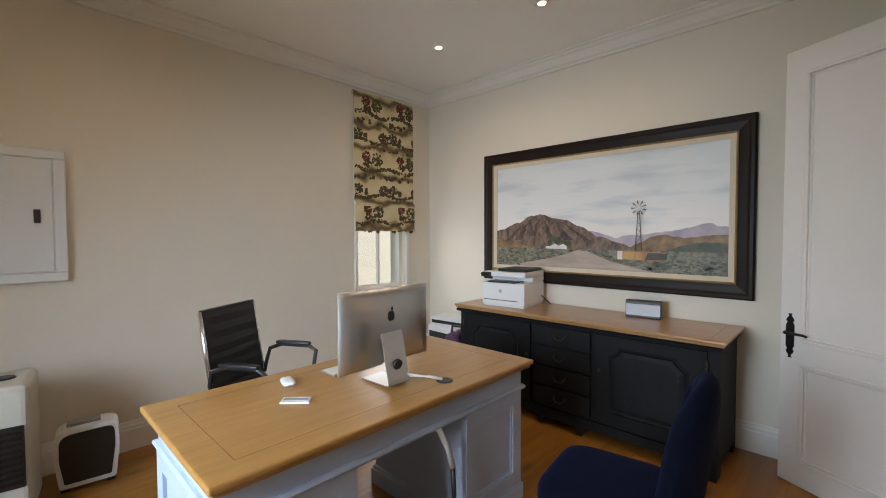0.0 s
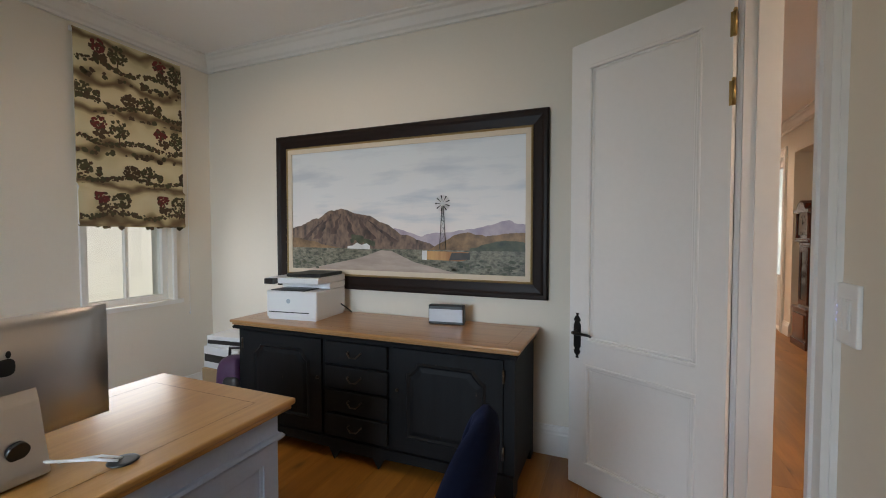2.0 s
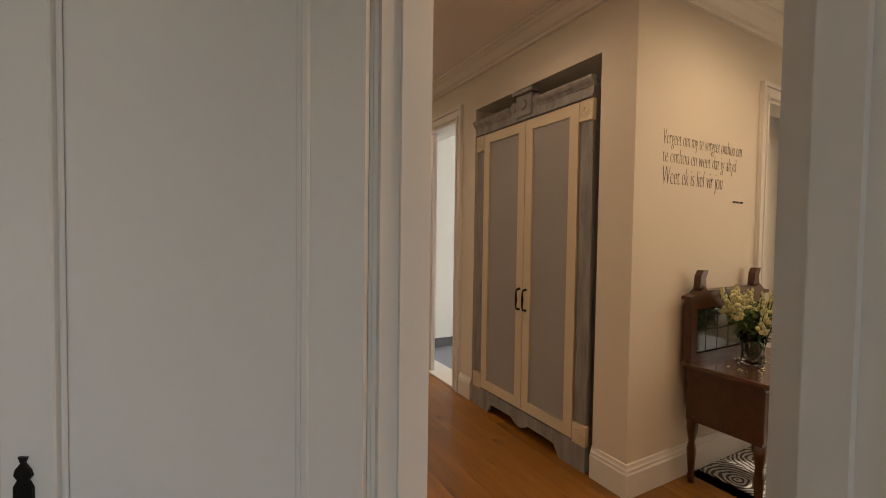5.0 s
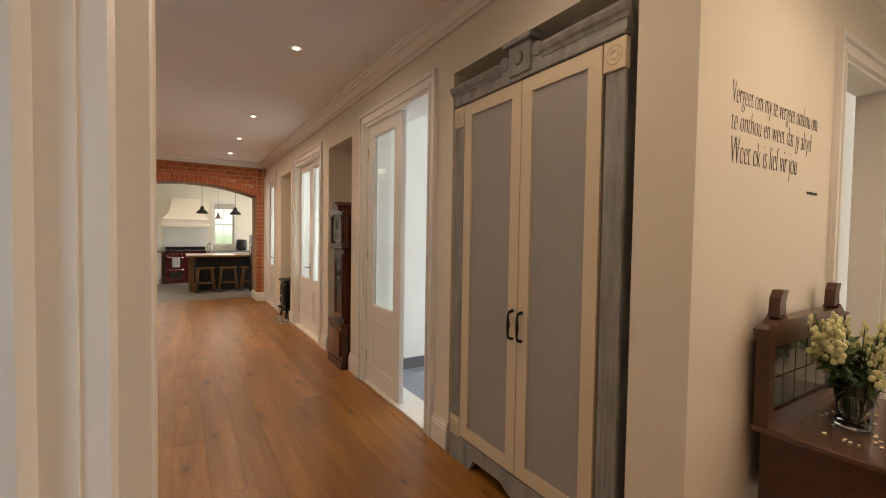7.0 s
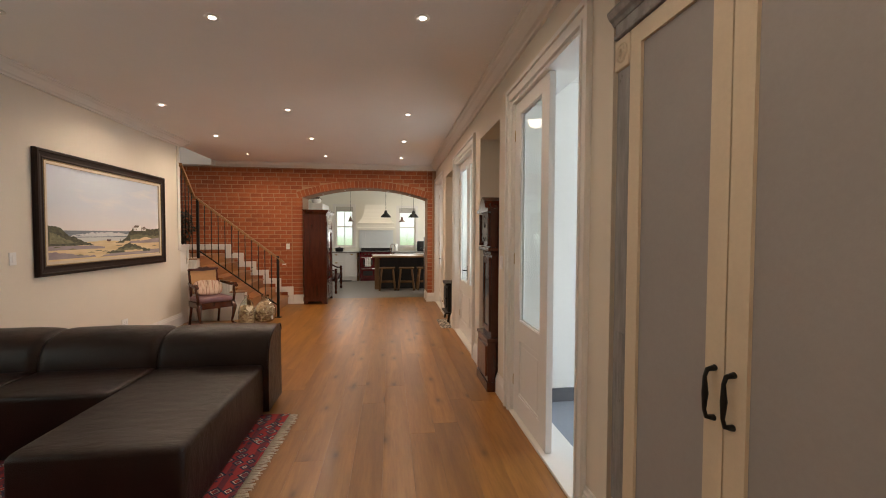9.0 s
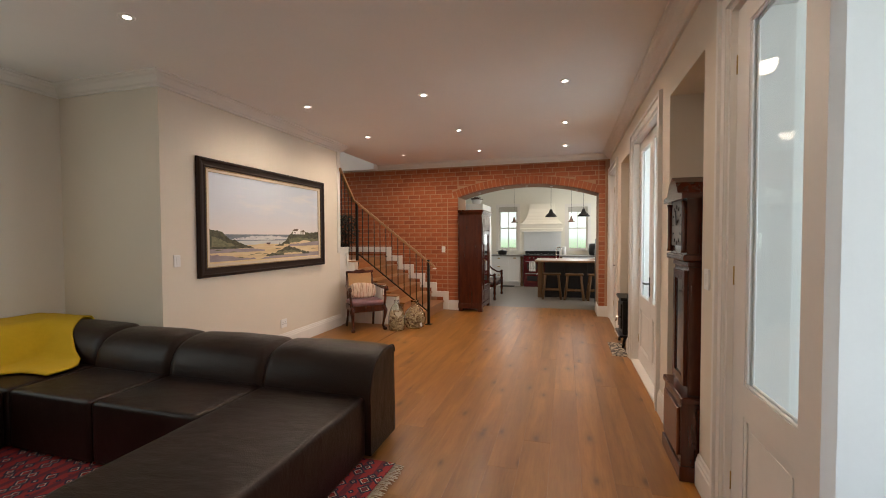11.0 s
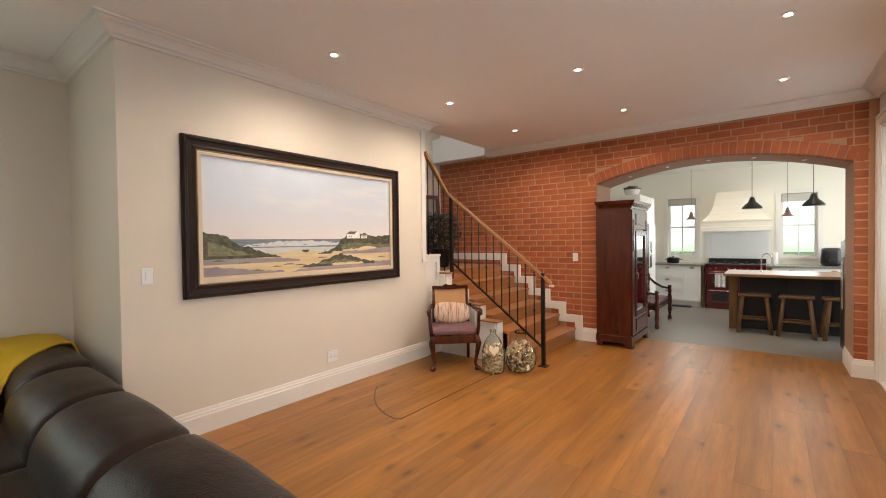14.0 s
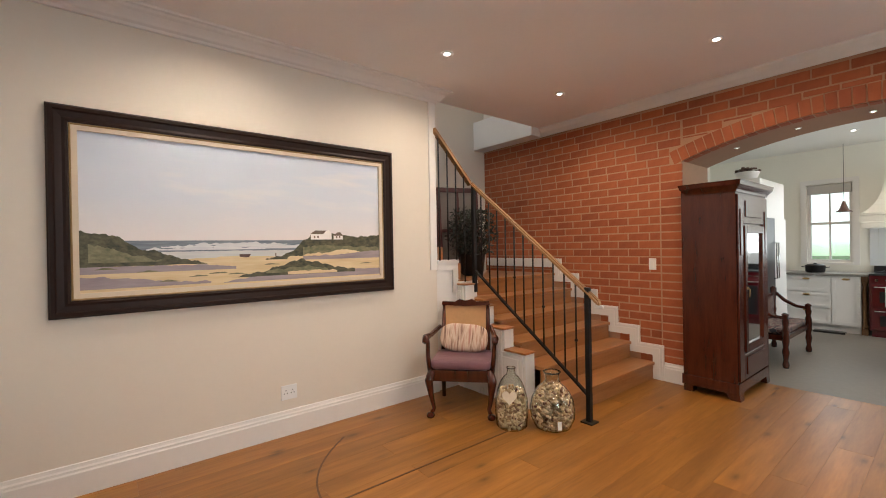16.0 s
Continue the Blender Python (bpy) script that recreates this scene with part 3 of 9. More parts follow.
def study_door():
    hx, hy = 0.852, 3.337
    ang = math.degrees(math.atan2(3.715 - hy, 0.186 - hx))
    t = thing("door_1", "tall white panelled study door standing open", "door", pose(hx, hy, 0.008, 0, 0, ang), "", "structure")
    W, T, top = 0.775, 0.02, 2.43
    b = bmn()
    for x0, x1, z0, z1 in ((0, 0.115, 0, top), (W - 0.105, W, 0, top), (0.115, W - 0.105, 0, 0.13), (0.115, W - 0.105, 0.69, 0.81), (0.115, W - 0.105, top - 0.13, top)):
        box(b, x0, x1, -T, T, z0, z1)
    part("leaf", b, M_DOOR, t)
    for z0, z1 in ((0.13, 0.69), (0.81, top - 0.13)):
        b = bmn(); box(b, 0.11, W - 0.10, -0.006, 0.006, z0 - 0.004, z1 + 0.004)
        for s in (-1, 1):
            bead_frame(b, 0.115, W - 0.105, z0, z1, s * 0.006, s, 0.018, 0.020)
            bead_frame(b, 0.133, W - 0.123, z0 + 0.018, z1 - 0.018, s * 0.006, s, 0.014, 0.008)
        part("panel", b, M_DOOR, t)
    b = bmn()
    prof = [(0.010, -0.125), (0.004, -0.112), (0.016, -0.098), (0.020, -0.085), (0.012, -0.075), (0.021, -0.06), (0.021, 0.06), (0.012, 0.075), (0.020, 0.085), (0.016, 0.098), (0.004, 0.112), (0.010, 0.125)]
    prism(b, [(W - 0.052 + r, 0.84 + z) for r, z in prof] + [(W - 0.052 - r, 0.84 + z) for r, z in prof[::-1]], "y", T, T + 0.006)
    h = part("door_handle", b, M_IRON, t, "black wrought-iron plate and lever")
    b = bmn(); tube(b, [(W - 0.052, T + 0.004, 0.86), (W - 0.052, T + 0.045, 0.86), (W - 0.065, T + 0.05, 0.86), (W - 0.15, T + 0.048, 0.862), (W - 0.165, T + 0.045, 0.856)], [0.011, 0.010, 0.009, 0.007, 0.006])
    part("lever", b, M_IRON, h)
    b = bmn()
    prism(b, [(W - 0.052 + r * 0.9, 0.84 + z) for r, z in prof] + [(W - 0.052 - r * 0.9, 0.84 + z) for r, z in prof[::-1]], "y", -T - 0.006, -T)
    tube(b, [(W - 0.052, -T, 0.86), (W - 0.052, -T - 0.045, 0.86), (W - 0.15, -T - 0.045, 0.86)], 0.008)
    part("door_handle", b, M_IRON, t, "black wrought-iron plate and lever")
    for z in (0.18, 1.98, 2.26):
        b = bmn(); cyl(b, (-0.006, T + 0.004, z - 0.05), (-0.006, T + 0.004, z + 0.05), 0.008); box(b, -0.004, 0.012, T, T + 0.002, z - 0.05, z + 0.05)
        lathe(b, [(0.005, z + 0.05), (0.009, z + 0.054), (0.005, z + 0.062)], -0.006, T + 0.004, 10)
        part("hinge", b, M_BRASS, t, "worn brass hinge")


study_door()


def glazed_leaf(parent, w, handle=False, st=0.095):
    """A half-glazed door leaf, hinge at x = 0, face towards -y."""
    T, top, g0, g1 = 0.021, 2.50, 0.76, 2.40
    b = bmn()
    for x0, x1, z0, z1 in ((0, st, 0, top), (w - st, w, 0, top), (st, w - st, 0, 0.16), (st, w - st, 0.62, g0), (st, w - st, g1, top)):
        box(b, x0, x1, -T, T, z0, z1)
    for s in (-1, 1):
        bead_frame(b, st, w - st, g0, g1, s * 0.006, s, 0.012, 0.012)
    leaf = part("leaf", b, M_DOOR, parent)
    b = bmn(); box(b, st - 0.004, w - st + 0.004, -0.003, 0.003, g0 - 0.004, g1 + 0.004)
    p = part("pane", b, M_GLASS, leaf, "clear glass pane")
    p.visible_shadow = False
    b = bmn(); box(b, st - 0.004, w - st + 0.004, -0.008, 0.008, 0.156, 0.624)
    for s in (-1, 1):
        bead_frame(b, st, w - st, 0.16, 0.62, s * 0.008, s, 0.02, 0.010)
        box(b, st + 0.05, w - st - 0.05, min(s * 0.008, s * 0.013), max(s * 0.008, s * 0.013), 0.21, 0.57, bev=0.004, seg=1)
    part("bottom_panel", b, M_DOOR, leaf)
    if handle:
        b = bmn(); x = w - 0.045
        box(b, x - 0.018, x + 0.018, -T - 0.005, -T, 0.82, 1.02, bev=0.003, seg=1)
        tube(b, [(x, -T, 0.95), (x, -T - 0.045, 0.95), (x - 0.02, -T - 0.05, 0.95), (x - 0.11, -T - 0.046, 0.948)], 0.008)
        part("door_handle", b, M_IRON, leaf, "dark metal lever handle")
    for z in (0.25, 1.25, 2.25):
        b = bmn(); cyl(b, (-0.004, -T, z - 0.045), (-0.004, -T, z + 0.045), 0.007, n=8)
        part("hinge", b, M_BRASS, leaf)


def glazed_door(name, label, y0, y1, open_south):
    t = thing(name, label, "door", pose(0, 0, 0), "", "structure")
    for k, y in enumerate((y1, y0)):
        w = (y1 - y0) / 2 - 0.002
        h = thing("leaf_pivot", "", "")
        h.parent = t
        # faces look into the hall; the open pair has leaves of unequal width
        if k == 0:
            w = 0.735 if open_south else w
            h.matrix_basis = pose(2.645 if open_south else 2.69, y, 0.02, 0, 0, -90)
        elif open_south:
            w = 0.50
            h.matrix_basis = pose(2.71, y + 0.01, 0.02, 0, 0, 4) @ Matrix.Diagonal((1, -1, 1, 1))
        else:
            h.matrix_basis = pose(2.69, y, 0.02, 0, 0, 90) @ Matrix.Diagonal((1, -1, 1, 1))
        glazed_leaf(h, w, k == 0 and not open_south, 0.135 if open_south and k == 0 else 0.095)
        kids = list(h.children)
        for c in kids:
            c.parent = t
            c.matrix_basis = h.matrix_basis.copy()
        bpy.data.objects.remove(h)
    return t


glazed_door("door_2", "white half-glazed double door with one leaf open to the patio", 5.925, 7.155, True)
glazed_door("door_3", "white half-glazed double door, closed", 8.785, 10.175, False)
glazed_door("door_4", "white half-glazed double door beside the brick wall", 11.825, 12.835, False)


def foyer_door():
    t = thing("door_5", "pale panelled door with a glass pane standing open in the foyer", "door", pose(4.03, 4.12, 0.01, 0, 0, 80), "", "structure")
    b = bmn()
    for x0, x1, z0, z1 in ((0, 0.11, 0, 2.4), (0.68, 0.79, 0, 2.4), (0.11, 0.68, 0, 0.2), (0.11, 0.68, 0.9, 1.05), (0.11, 0.68, 2.27, 2.4)):
        box(b, x0, x1, -0.02, 0.02, z0, z1)
    box(b, 0.106, 0.684, -0.01, 0.01, 0.196, 0.904)
    part("leaf", b, M_DOOR, t)
    b = bmn(); box(b, 0.106, 0.684, -0.003, 0.003, 1.046, 2.274)
    part("pane", b, M_GLASS, t).visible_shadow = False


foyer_door()

# ---------------------------------------------------------------- windows


def sash_window(name, label, axis, face, inner, b0, b1, z0, z1, cols, rows, mats=None):
    """A painted timber window set in a wall opening. inner: the room side's direction along the axis."""
    M = M_WHITE
    t = thing(name, label, "window", None, "", "structure")
    def put(b, a0, a1, u0, u1, v0, v1):
        lo, hi = sorted((a0, a1))
        box(b, lo, hi, u0, u1, v0, v1) if axis == "x" else box(b, u0, u1, lo, hi, v0, v1)
    b = bmn()
    f0, f1 = face - inner * 0.11, face - inner * 0.05
    w = 0.045
    for u0, u1, v0, v1 in ((b0, b0 + w, z0, z1), (b1 - w, b1, z0, z1), (b0 + w, b1 - w, z0, z0 + w), (b0 + w, b1 - w, z1 - w, z1), (b0 + w, b1 - w, (z0 + z1) / 2 - 0.02, (z0 + z1) / 2 + 0.02)):
        put(b, f0, f1, u0, u1, v0, v1)
    part("window_frame", b, M, t)
    for i in range(1, cols):
        u = b0 + (b1 - b0) * i / cols
        b = bmn(); put(b, f0 + inner * 0.015, f1 - inner * 0.012, u - 0.011, u + 0.011, z0 + w, z1 - w); part("glazing_bar", b, M, t)
    for i in range(1, rows):
        v = z0 + (z1 - z0) * i / rows
        if abs(v - (z0 + z1) / 2) < 0.03:
            continue
        b = bmn(); put(b, f0 + inner * 0.016, f1 - inner * 0.013, b0 + w, b1 - w, v - 0.011, v + 0.011); part("glazing_bar", b, M, t)
    for i in range(cols):
        for v0, v1 in ((z0 + w, (z0 + z1) / 2 - 0.02), ((z0 + z1) / 2 + 0.02, z1 - w)):
            u0, u1 = b0 + w + (b1 - b0 - 2 * w) * i / cols, b0 + w + (b1 - b0 - 2 * w) * (i + 1) / cols
            b = bmn(); put(b, (f0 + f1) / 2 - 0.002, (f0 + f1) / 2 + 0.002, u0, u1, v0, v1)
            part("pane", b, M_GLASS, t).visible_shadow = False
    b = bmn()
    put(b, f1, face + inner * 0.03, b0 - 0.08, b1 + 0.08, z0 - 0.035, z0 - 0.001)
    part("window_sill", b, M, t)
    b = bmn()
    cw = 0.03 if name == "window_1" else 0.08
    for u0, u1, v0, v1 in ((b0 - cw, b0 - 0.002, z0 - 0.034, z1 + cw), (b1 + 0.002, b1 + cw, z0 - 0.034, z1 + cw), (b0 - 0.002, b1 + 0.002, z1 + 0.002, z1 + cw)):
        put(b, face, face + inner * 0.022, u0, u1, v0, v1)
    part("architrave", b, M, t)
    return t


sash_window("window_1", "narrow white study window under a patterned blind", "x", XW, 1, 2.98, 3.60, 0.87, 2.74, 2, 2)
sash_window("window_2", "white kitchen sash window with small panes", "y", 17.85, -1, -0.14, 0.43, 1.06, 2.36, 2, 2)
sash_window("window_3", "white kitchen sash window beside the hood", "y", 17.85, -1, 1.90, 2.46, 1.06, 2.33, 2, 2)
sash_window("window_4", "white living room window", "x", XW, 1, 4.75, 5.6, 0.85, 2.45, 2, 4)
sash_window("window_5", "white living room window", "x", XW, 1, 5.85, 6.7, 0.85, 2.45, 2, 4)
sash_window("window_6", "wide white study window to the garden", "y", -1.25, 1, -1.6, 0.6, 0.85, 2.45, 4, 2)

# ---------------------------------------------------------------- staircase
NS, RISE, RUN, SX = 6, 0.178, 0.247, -0.52


def staircase():
    t = thing("staircase", "oak stair with white stepped skirting along the brick wall", "staircase", None)
    y0, y1 = 11.42, YB - 0.004
    for i in range(NS):
        x = SX - RUN * i
        z = RISE * (i + 1)
        last = i == NS - 1
        b = bmn()
        box(b, (x - RUN - 0.0) if not last else -2.95, x + 0.022, y0, y1, z - 0.03, z, bev=0.006, seg=2)
        part("tread", b, M_STAIR, t)
        b = bmn(); box(b, x - 0.02, x, y0 + 0.004, y1 - 0.004, z - RISE, z - 0.03)
        part("riser", b, M_STAIR, t)
    # winders and the next flight up to the left
    for i in range(5):
        b = bmn(); z = RISE * (NS + 1 + i); y = 11.5 - 0.247 * i
        box(b, -2.95, -1.9, y - 0.27, y, z - RISE - 0.02, z, bev=0.006)
        part("tread", b, M_STAIR, t)
    # stepped skirting on the brick side: a board with two raised beads along its outline
    out = [(SX + 0.115, 0.0)]
    for i in range(NS):
        xr, zt = SX - RUN * i + 0.115, RISE * (i + 1) + 0.185
        out += [(xr, zt), (xr - RUN if i < NS - 1 else -2.95, zt)]
    def strip(w0, w1, d, name):
        top = [(x - w0, z - (w0 if k else 0)) for k, (x, z) in enumerate(out)]
        low = [(x - w1, z - (w1 if k else 0)) for k, (x, z) in enumerate(out)]
        top[-1], low[-1] = (-2.95, top[-1][1]), (-2.95, low[-1][1])
        for k in range(len(out) - 1):
            b = bmn(); prism(b, [low[k], low[k + 1], top[k + 1], top[k]], "y", y1 - d, y1)
            part(name, b, M_WHITE, t)
    strip(0.0, 0.113, 0.016, "skirting")
    strip(0.010, 0.026, 0.026, "skirting_bead")
    strip(0.040, 0.052, 0.022, "skirting_bead")
    # stepped white outer string with dark caps
    for i, (xa, xb, z) in enumerate(((-0.84, -1.08, 0.49), (-1.08, -1.33, 0.675), (-1.33, -1.60, 0.86), (-1.60, -1.735, 1.05))):
        b = bmn(); box(b, xb + 0.002, xa, 11.29, 11.412, 0, z - 0.018)
        for o, d in ((0.03, 0.010), (0.075, 0.006)):
            box(b, xa - o - 0.02, xa - o, 11.29 - d, 11.29, 0.0, z - o)
            box(b, xb - (o if i < 3 else 0), xa - o - 0.02, 11.29 - d, 11.29, z - o - 0.02, z - o)
        part("string_panel", b, M_WHITE, t)
        b = bmn(); box(b, xb, xa + 0.012, 11.272, 11.418, z - 0.018, z, bev=0.004, seg=1)
        part("string_cap", b, M_STAIR, t, "oak tread end")
    # stepped trim on the end of the painting wall
    for i, (ya, yb, z) in enumerate(((11.30, 11.56, 1.06), (11.032, 11.30, 1.29))):
        b = bmn(); box(b, -1.88, -1.732, ya, yb, 0, z)
        box(b, -1.732, -1.718, ya - (0.0 if i else 0.07), yb, z - 0.10, z - 0.008); box(b, -1.732, -1.708, ya - (0 if i else 0.07), yb + 0.008, z - 0.03, z + 0.004)
        box(b, -1.732, -1.716, yb - 0.07, yb, z - 0.3, z - 0.1)
        part("stepped_trim", b, M_WHITE, t)
    b = bmn(); box(b, -1.732, -1.714, 10.95, 11.028, 1.2, H - 0.11); part("stepped_trim", b, M_WHITE, t)


staircase()


def balustrade():
    t = thing("stair_railing", "black iron stair railing with an oak handrail", "railing", None)
    y = 11.46
    xa, xb = -0.335, -1.64
    def top(x): return 1.02 + (xa - x) * 0.775
    def low(x): return 0.20 + (xa - x) * 0.745
    b = bmn(); box(b, xa - 0.02, xa + 0.02, y - 0.02, y + 0.02, 0, 1.08, bev=0.003, seg=1); box(b, xa - 0.05, xa + 0.05, y - 0.05, y + 0.05, 0, 0.012)
    part("newel_post", b, M_IRON, t)
    b = bmn(); box(b, xb - 0.02, xb + 0.02, y - 0.02, y + 0.02, 0.95, top(xb) + 0.02, bev=0.003, seg=1)
    part("newel_post", b, M_IRON, t)
    b = bmn(); prism(b, [(xa, low(xa)), (xa, low(xa) + 0.022), (xb, low(xb) + 0.022), (xb, low(xb))], "y", y - 0.014, y + 0.014)
    part("bottom_rail", b, M_IRON, t)
    b = bmn()
    prism(b, [(xa + 0.11, top(xa + 0.11)), (xa + 0.11, top(xa + 0.11) + 0.045), (xb - 0.03, top(xb - 0.03) + 0.045), (xb - 0.03, top(xb - 0.03))], "y", y - 0.027, y + 0.027)
    bmesh.ops.bevel(b, geom=b.edges[:], offset=0.012, segments=3, affect="EDGES")
    part("handrail", b, M_RAILWOOD, t, "oiled oak handrail")
    for i in range(1, 12):
        x = xa + (xb - xa) * i / 12
        b = bmn(); cyl(b, (x, y, low(x) + 0.015), (x, y, top(x) + 0.01), 0.0075, n=8)
        if i % 3 == 1:
            zc = low(x) + 0.36
            lathe(b, [(0.008, zc - 0.012), (0.014, zc - 0.005), (0.014, zc + 0.005), (0.008, zc + 0.012)], x, y, 8)
        part("baluster", b, M_IRON, t)
    # the next flight's railing
    def top2(yy): return top(xb) + 0.03 + (y - yy) * 1.05
    xx = -1.70
    b = bmn(); prism(b, [(y, top2(y)), (y, top2(y) + 0.045), (11.0, top2(11.0) + 0.045), (11.0, top2(11.0))], "x", xx - 0.027, xx + 0.027)
    part("handrail", b, M_RAILWOOD, t, "oiled oak handrail")
    for yy in (11.05, 11.16, 11.27, 11.38):
        b = bmn(); cyl(b, (xx, yy, 1.06 if yy > 11.3 else 1.29), (xx, yy, top2(yy) + 0.01), 0.0075, n=8); part("baluster", b, M_IRON, t)
    b = bmn(); puffy(b, xa + 0.105, y, top(xa + 0.11) + 0.0, 0.03, 0.012, 0.012); part("end_cap", b, M_WHITE, t, "small white reflector cap", True)


balustrade()


def landing_things():
    t = thing("old_window_frame", "dark red old wooden window frame leaning on the landing", "window frame", pose(-2.74, 11.86, RISE * NS + 0.001, -6, 0, 70))
    b = bmn()
    for x0, x1, z0, z1 in ((0, 0.06, 0, 1.15), (0.54, 0.6, 0, 1.15), (0.06, 0.54, 0, 0.06), (0.06, 0.54, 1.09, 1.15), (0.28, 0.32, 0.06, 1.09), (0.06, 0.28, 0.55, 0.59), (0.32, 0.54, 0.55, 0.59)):
        box(b, x0, x1, -0.025, 0.025, z0, z1)
    part("frame", b, mat("oxblood_paint", (0.075, 0.014, 0.012), 0.5), t)
    b = bmn(); box(b, 0.05, 0.55, -0.004, 0.004, 0.05, 1.1); part("backing", b, mat("old_grey_board", (0.2, 0.17, 0.15), 0.7), t)
    rnd = random.Random(5)
    # plant form made up to stand in for an unclear dark ornamental figure
    t = thing("potted_plant", "dark bushy shape standing in for an ornament on the stair landing", "plant", pose(-2.25, 12.0, RISE * NS))
    b = bmn(); lathe(b, [(0.10, 0), (0.13, 0.02), (0.16, 0.25), (0.17, 0.27), (0.15, 0.27), (0.14, 0.22)]); part("pot", b, M_IRON, t)
    b = bmn()
    for i in range(1500):
        a, r, z = rnd.uniform(0, 6.28), 0.30 * math.sqrt(rnd.random()), rnd.uniform(0.25, 0.80)
        r *= 1.1 - abs(z - 0.5) * 1.3
        c = Vector((r * math.cos(a), r * math.sin(a), z))
        q = Euler((rnd.uniform(-1, 1), rnd.uniform(-1, 1), rnd.uniform(0, 6.28))).to_matrix()
        l = rnd.uniform(0.04, 0.075)
        f = b.faces.new([b.verts.new(c + q @ Vector(p)) for p in ((0, 0, 0), (l * 0.5, l * 0.22, 0.006), (l, 0, 0), (l * 0.5, -l * 0.22, 0.006))])
    part("foliage", b, mat("dark_foliage", (0.022, 0.03, 0.018), 0.5, var=0.3), t)


landing_things()

# ---------------------------------------------------------------- paintings
M_FRAME = mat("ebonised_frame", (0.014, 0.007, 0.005), 0.45, var=0.25, grain=0.05, spec=0.2)
M_GILT = mat("dull_gilt", (0.36, 0.25, 0.11), 0.42, metal=0.6, var=0.15)
M_LINER = mat("linen_liner", (0.62, 0.53, 0.41), 0.8, var=0.05)


def paint(name, dark, light, scale=6, stretch=(1, 1, 1)):
    """Brushed oil paint between two tones."""
    m, nt, b = nodes(name)
    v = coords(nt, stretch)
    n = noise_node(nt, v, scale, 6, 0.6)
    nt.links.new(ramp(nt, n, [(0.32, dark), (0.68, light)]), b.inputs["Base Color"])
    b.inputs["Roughness"].default_value = 0.5
    bump(nt, b, noise_node(nt, v, scale * 12, 2), 0.15, 0.002)
    return m


def sky_paint(name, zlo, zhi, lowc, midc, highc, cloud, stretch=(0.8, 1, 4.5), edges=(0.5, 0.68), s=2.2):
    """A painted sky: paler near the horizon with long drawn-out clouds."""
    m, nt, b = nodes(name)
    tc = nt.nodes.new("ShaderNodeTexCoord")
    sx = nt.nodes.new("ShaderNodeSeparateXYZ")
    nt.links.new(tc.outputs["Object"], sx.inputs[0])
    mr = nt.nodes.new("ShaderNodeMapRange")
    mr.inputs["From Min"].default_value, mr.inputs["From Max"].default_value = zlo, zhi
    nt.links.new(sx.outputs[2], mr.inputs[0])
    c = ramp(nt, mr.outputs[0], [(0.0, lowc), (0.45, midc), (1.0, highc)])
    k = ramp(nt, noise_node(nt, coords(nt, stretch), s, 5, 0.5), [(edges[0], (0, 0, 0)), (edges[1], (1, 1, 1))])
    nt.links.new(mixc(nt, k, c, cloud), b.inputs["Base Color"])
    b.inputs["Roughness"].default_value = 0.45
    return m


def ridge(x0, x1, base, humps, rough, seed, n=46):
    """A hill line: smooth humps (centre, width, height) with broken edges."""
    out = []
    for i in range(n + 1):
        x = x0 + (x1 - x0) * i / n
        z = base + sum(h * math.exp(-abs((x - c) / w) ** p) for c, w, h, p in humps)
        z += rough * noise.fractal((x * 6, seed, 0), 0.9, 2.1, 4)
        out.append((x, z))
    return out


def hill(bm, line, floor_z, d, mi):
    prism(bm, [(line[-1][0], floor_z), *line[::-1], (line[0][0], floor_z)][::-1], "y", -d, -d + 0.0012, mi)


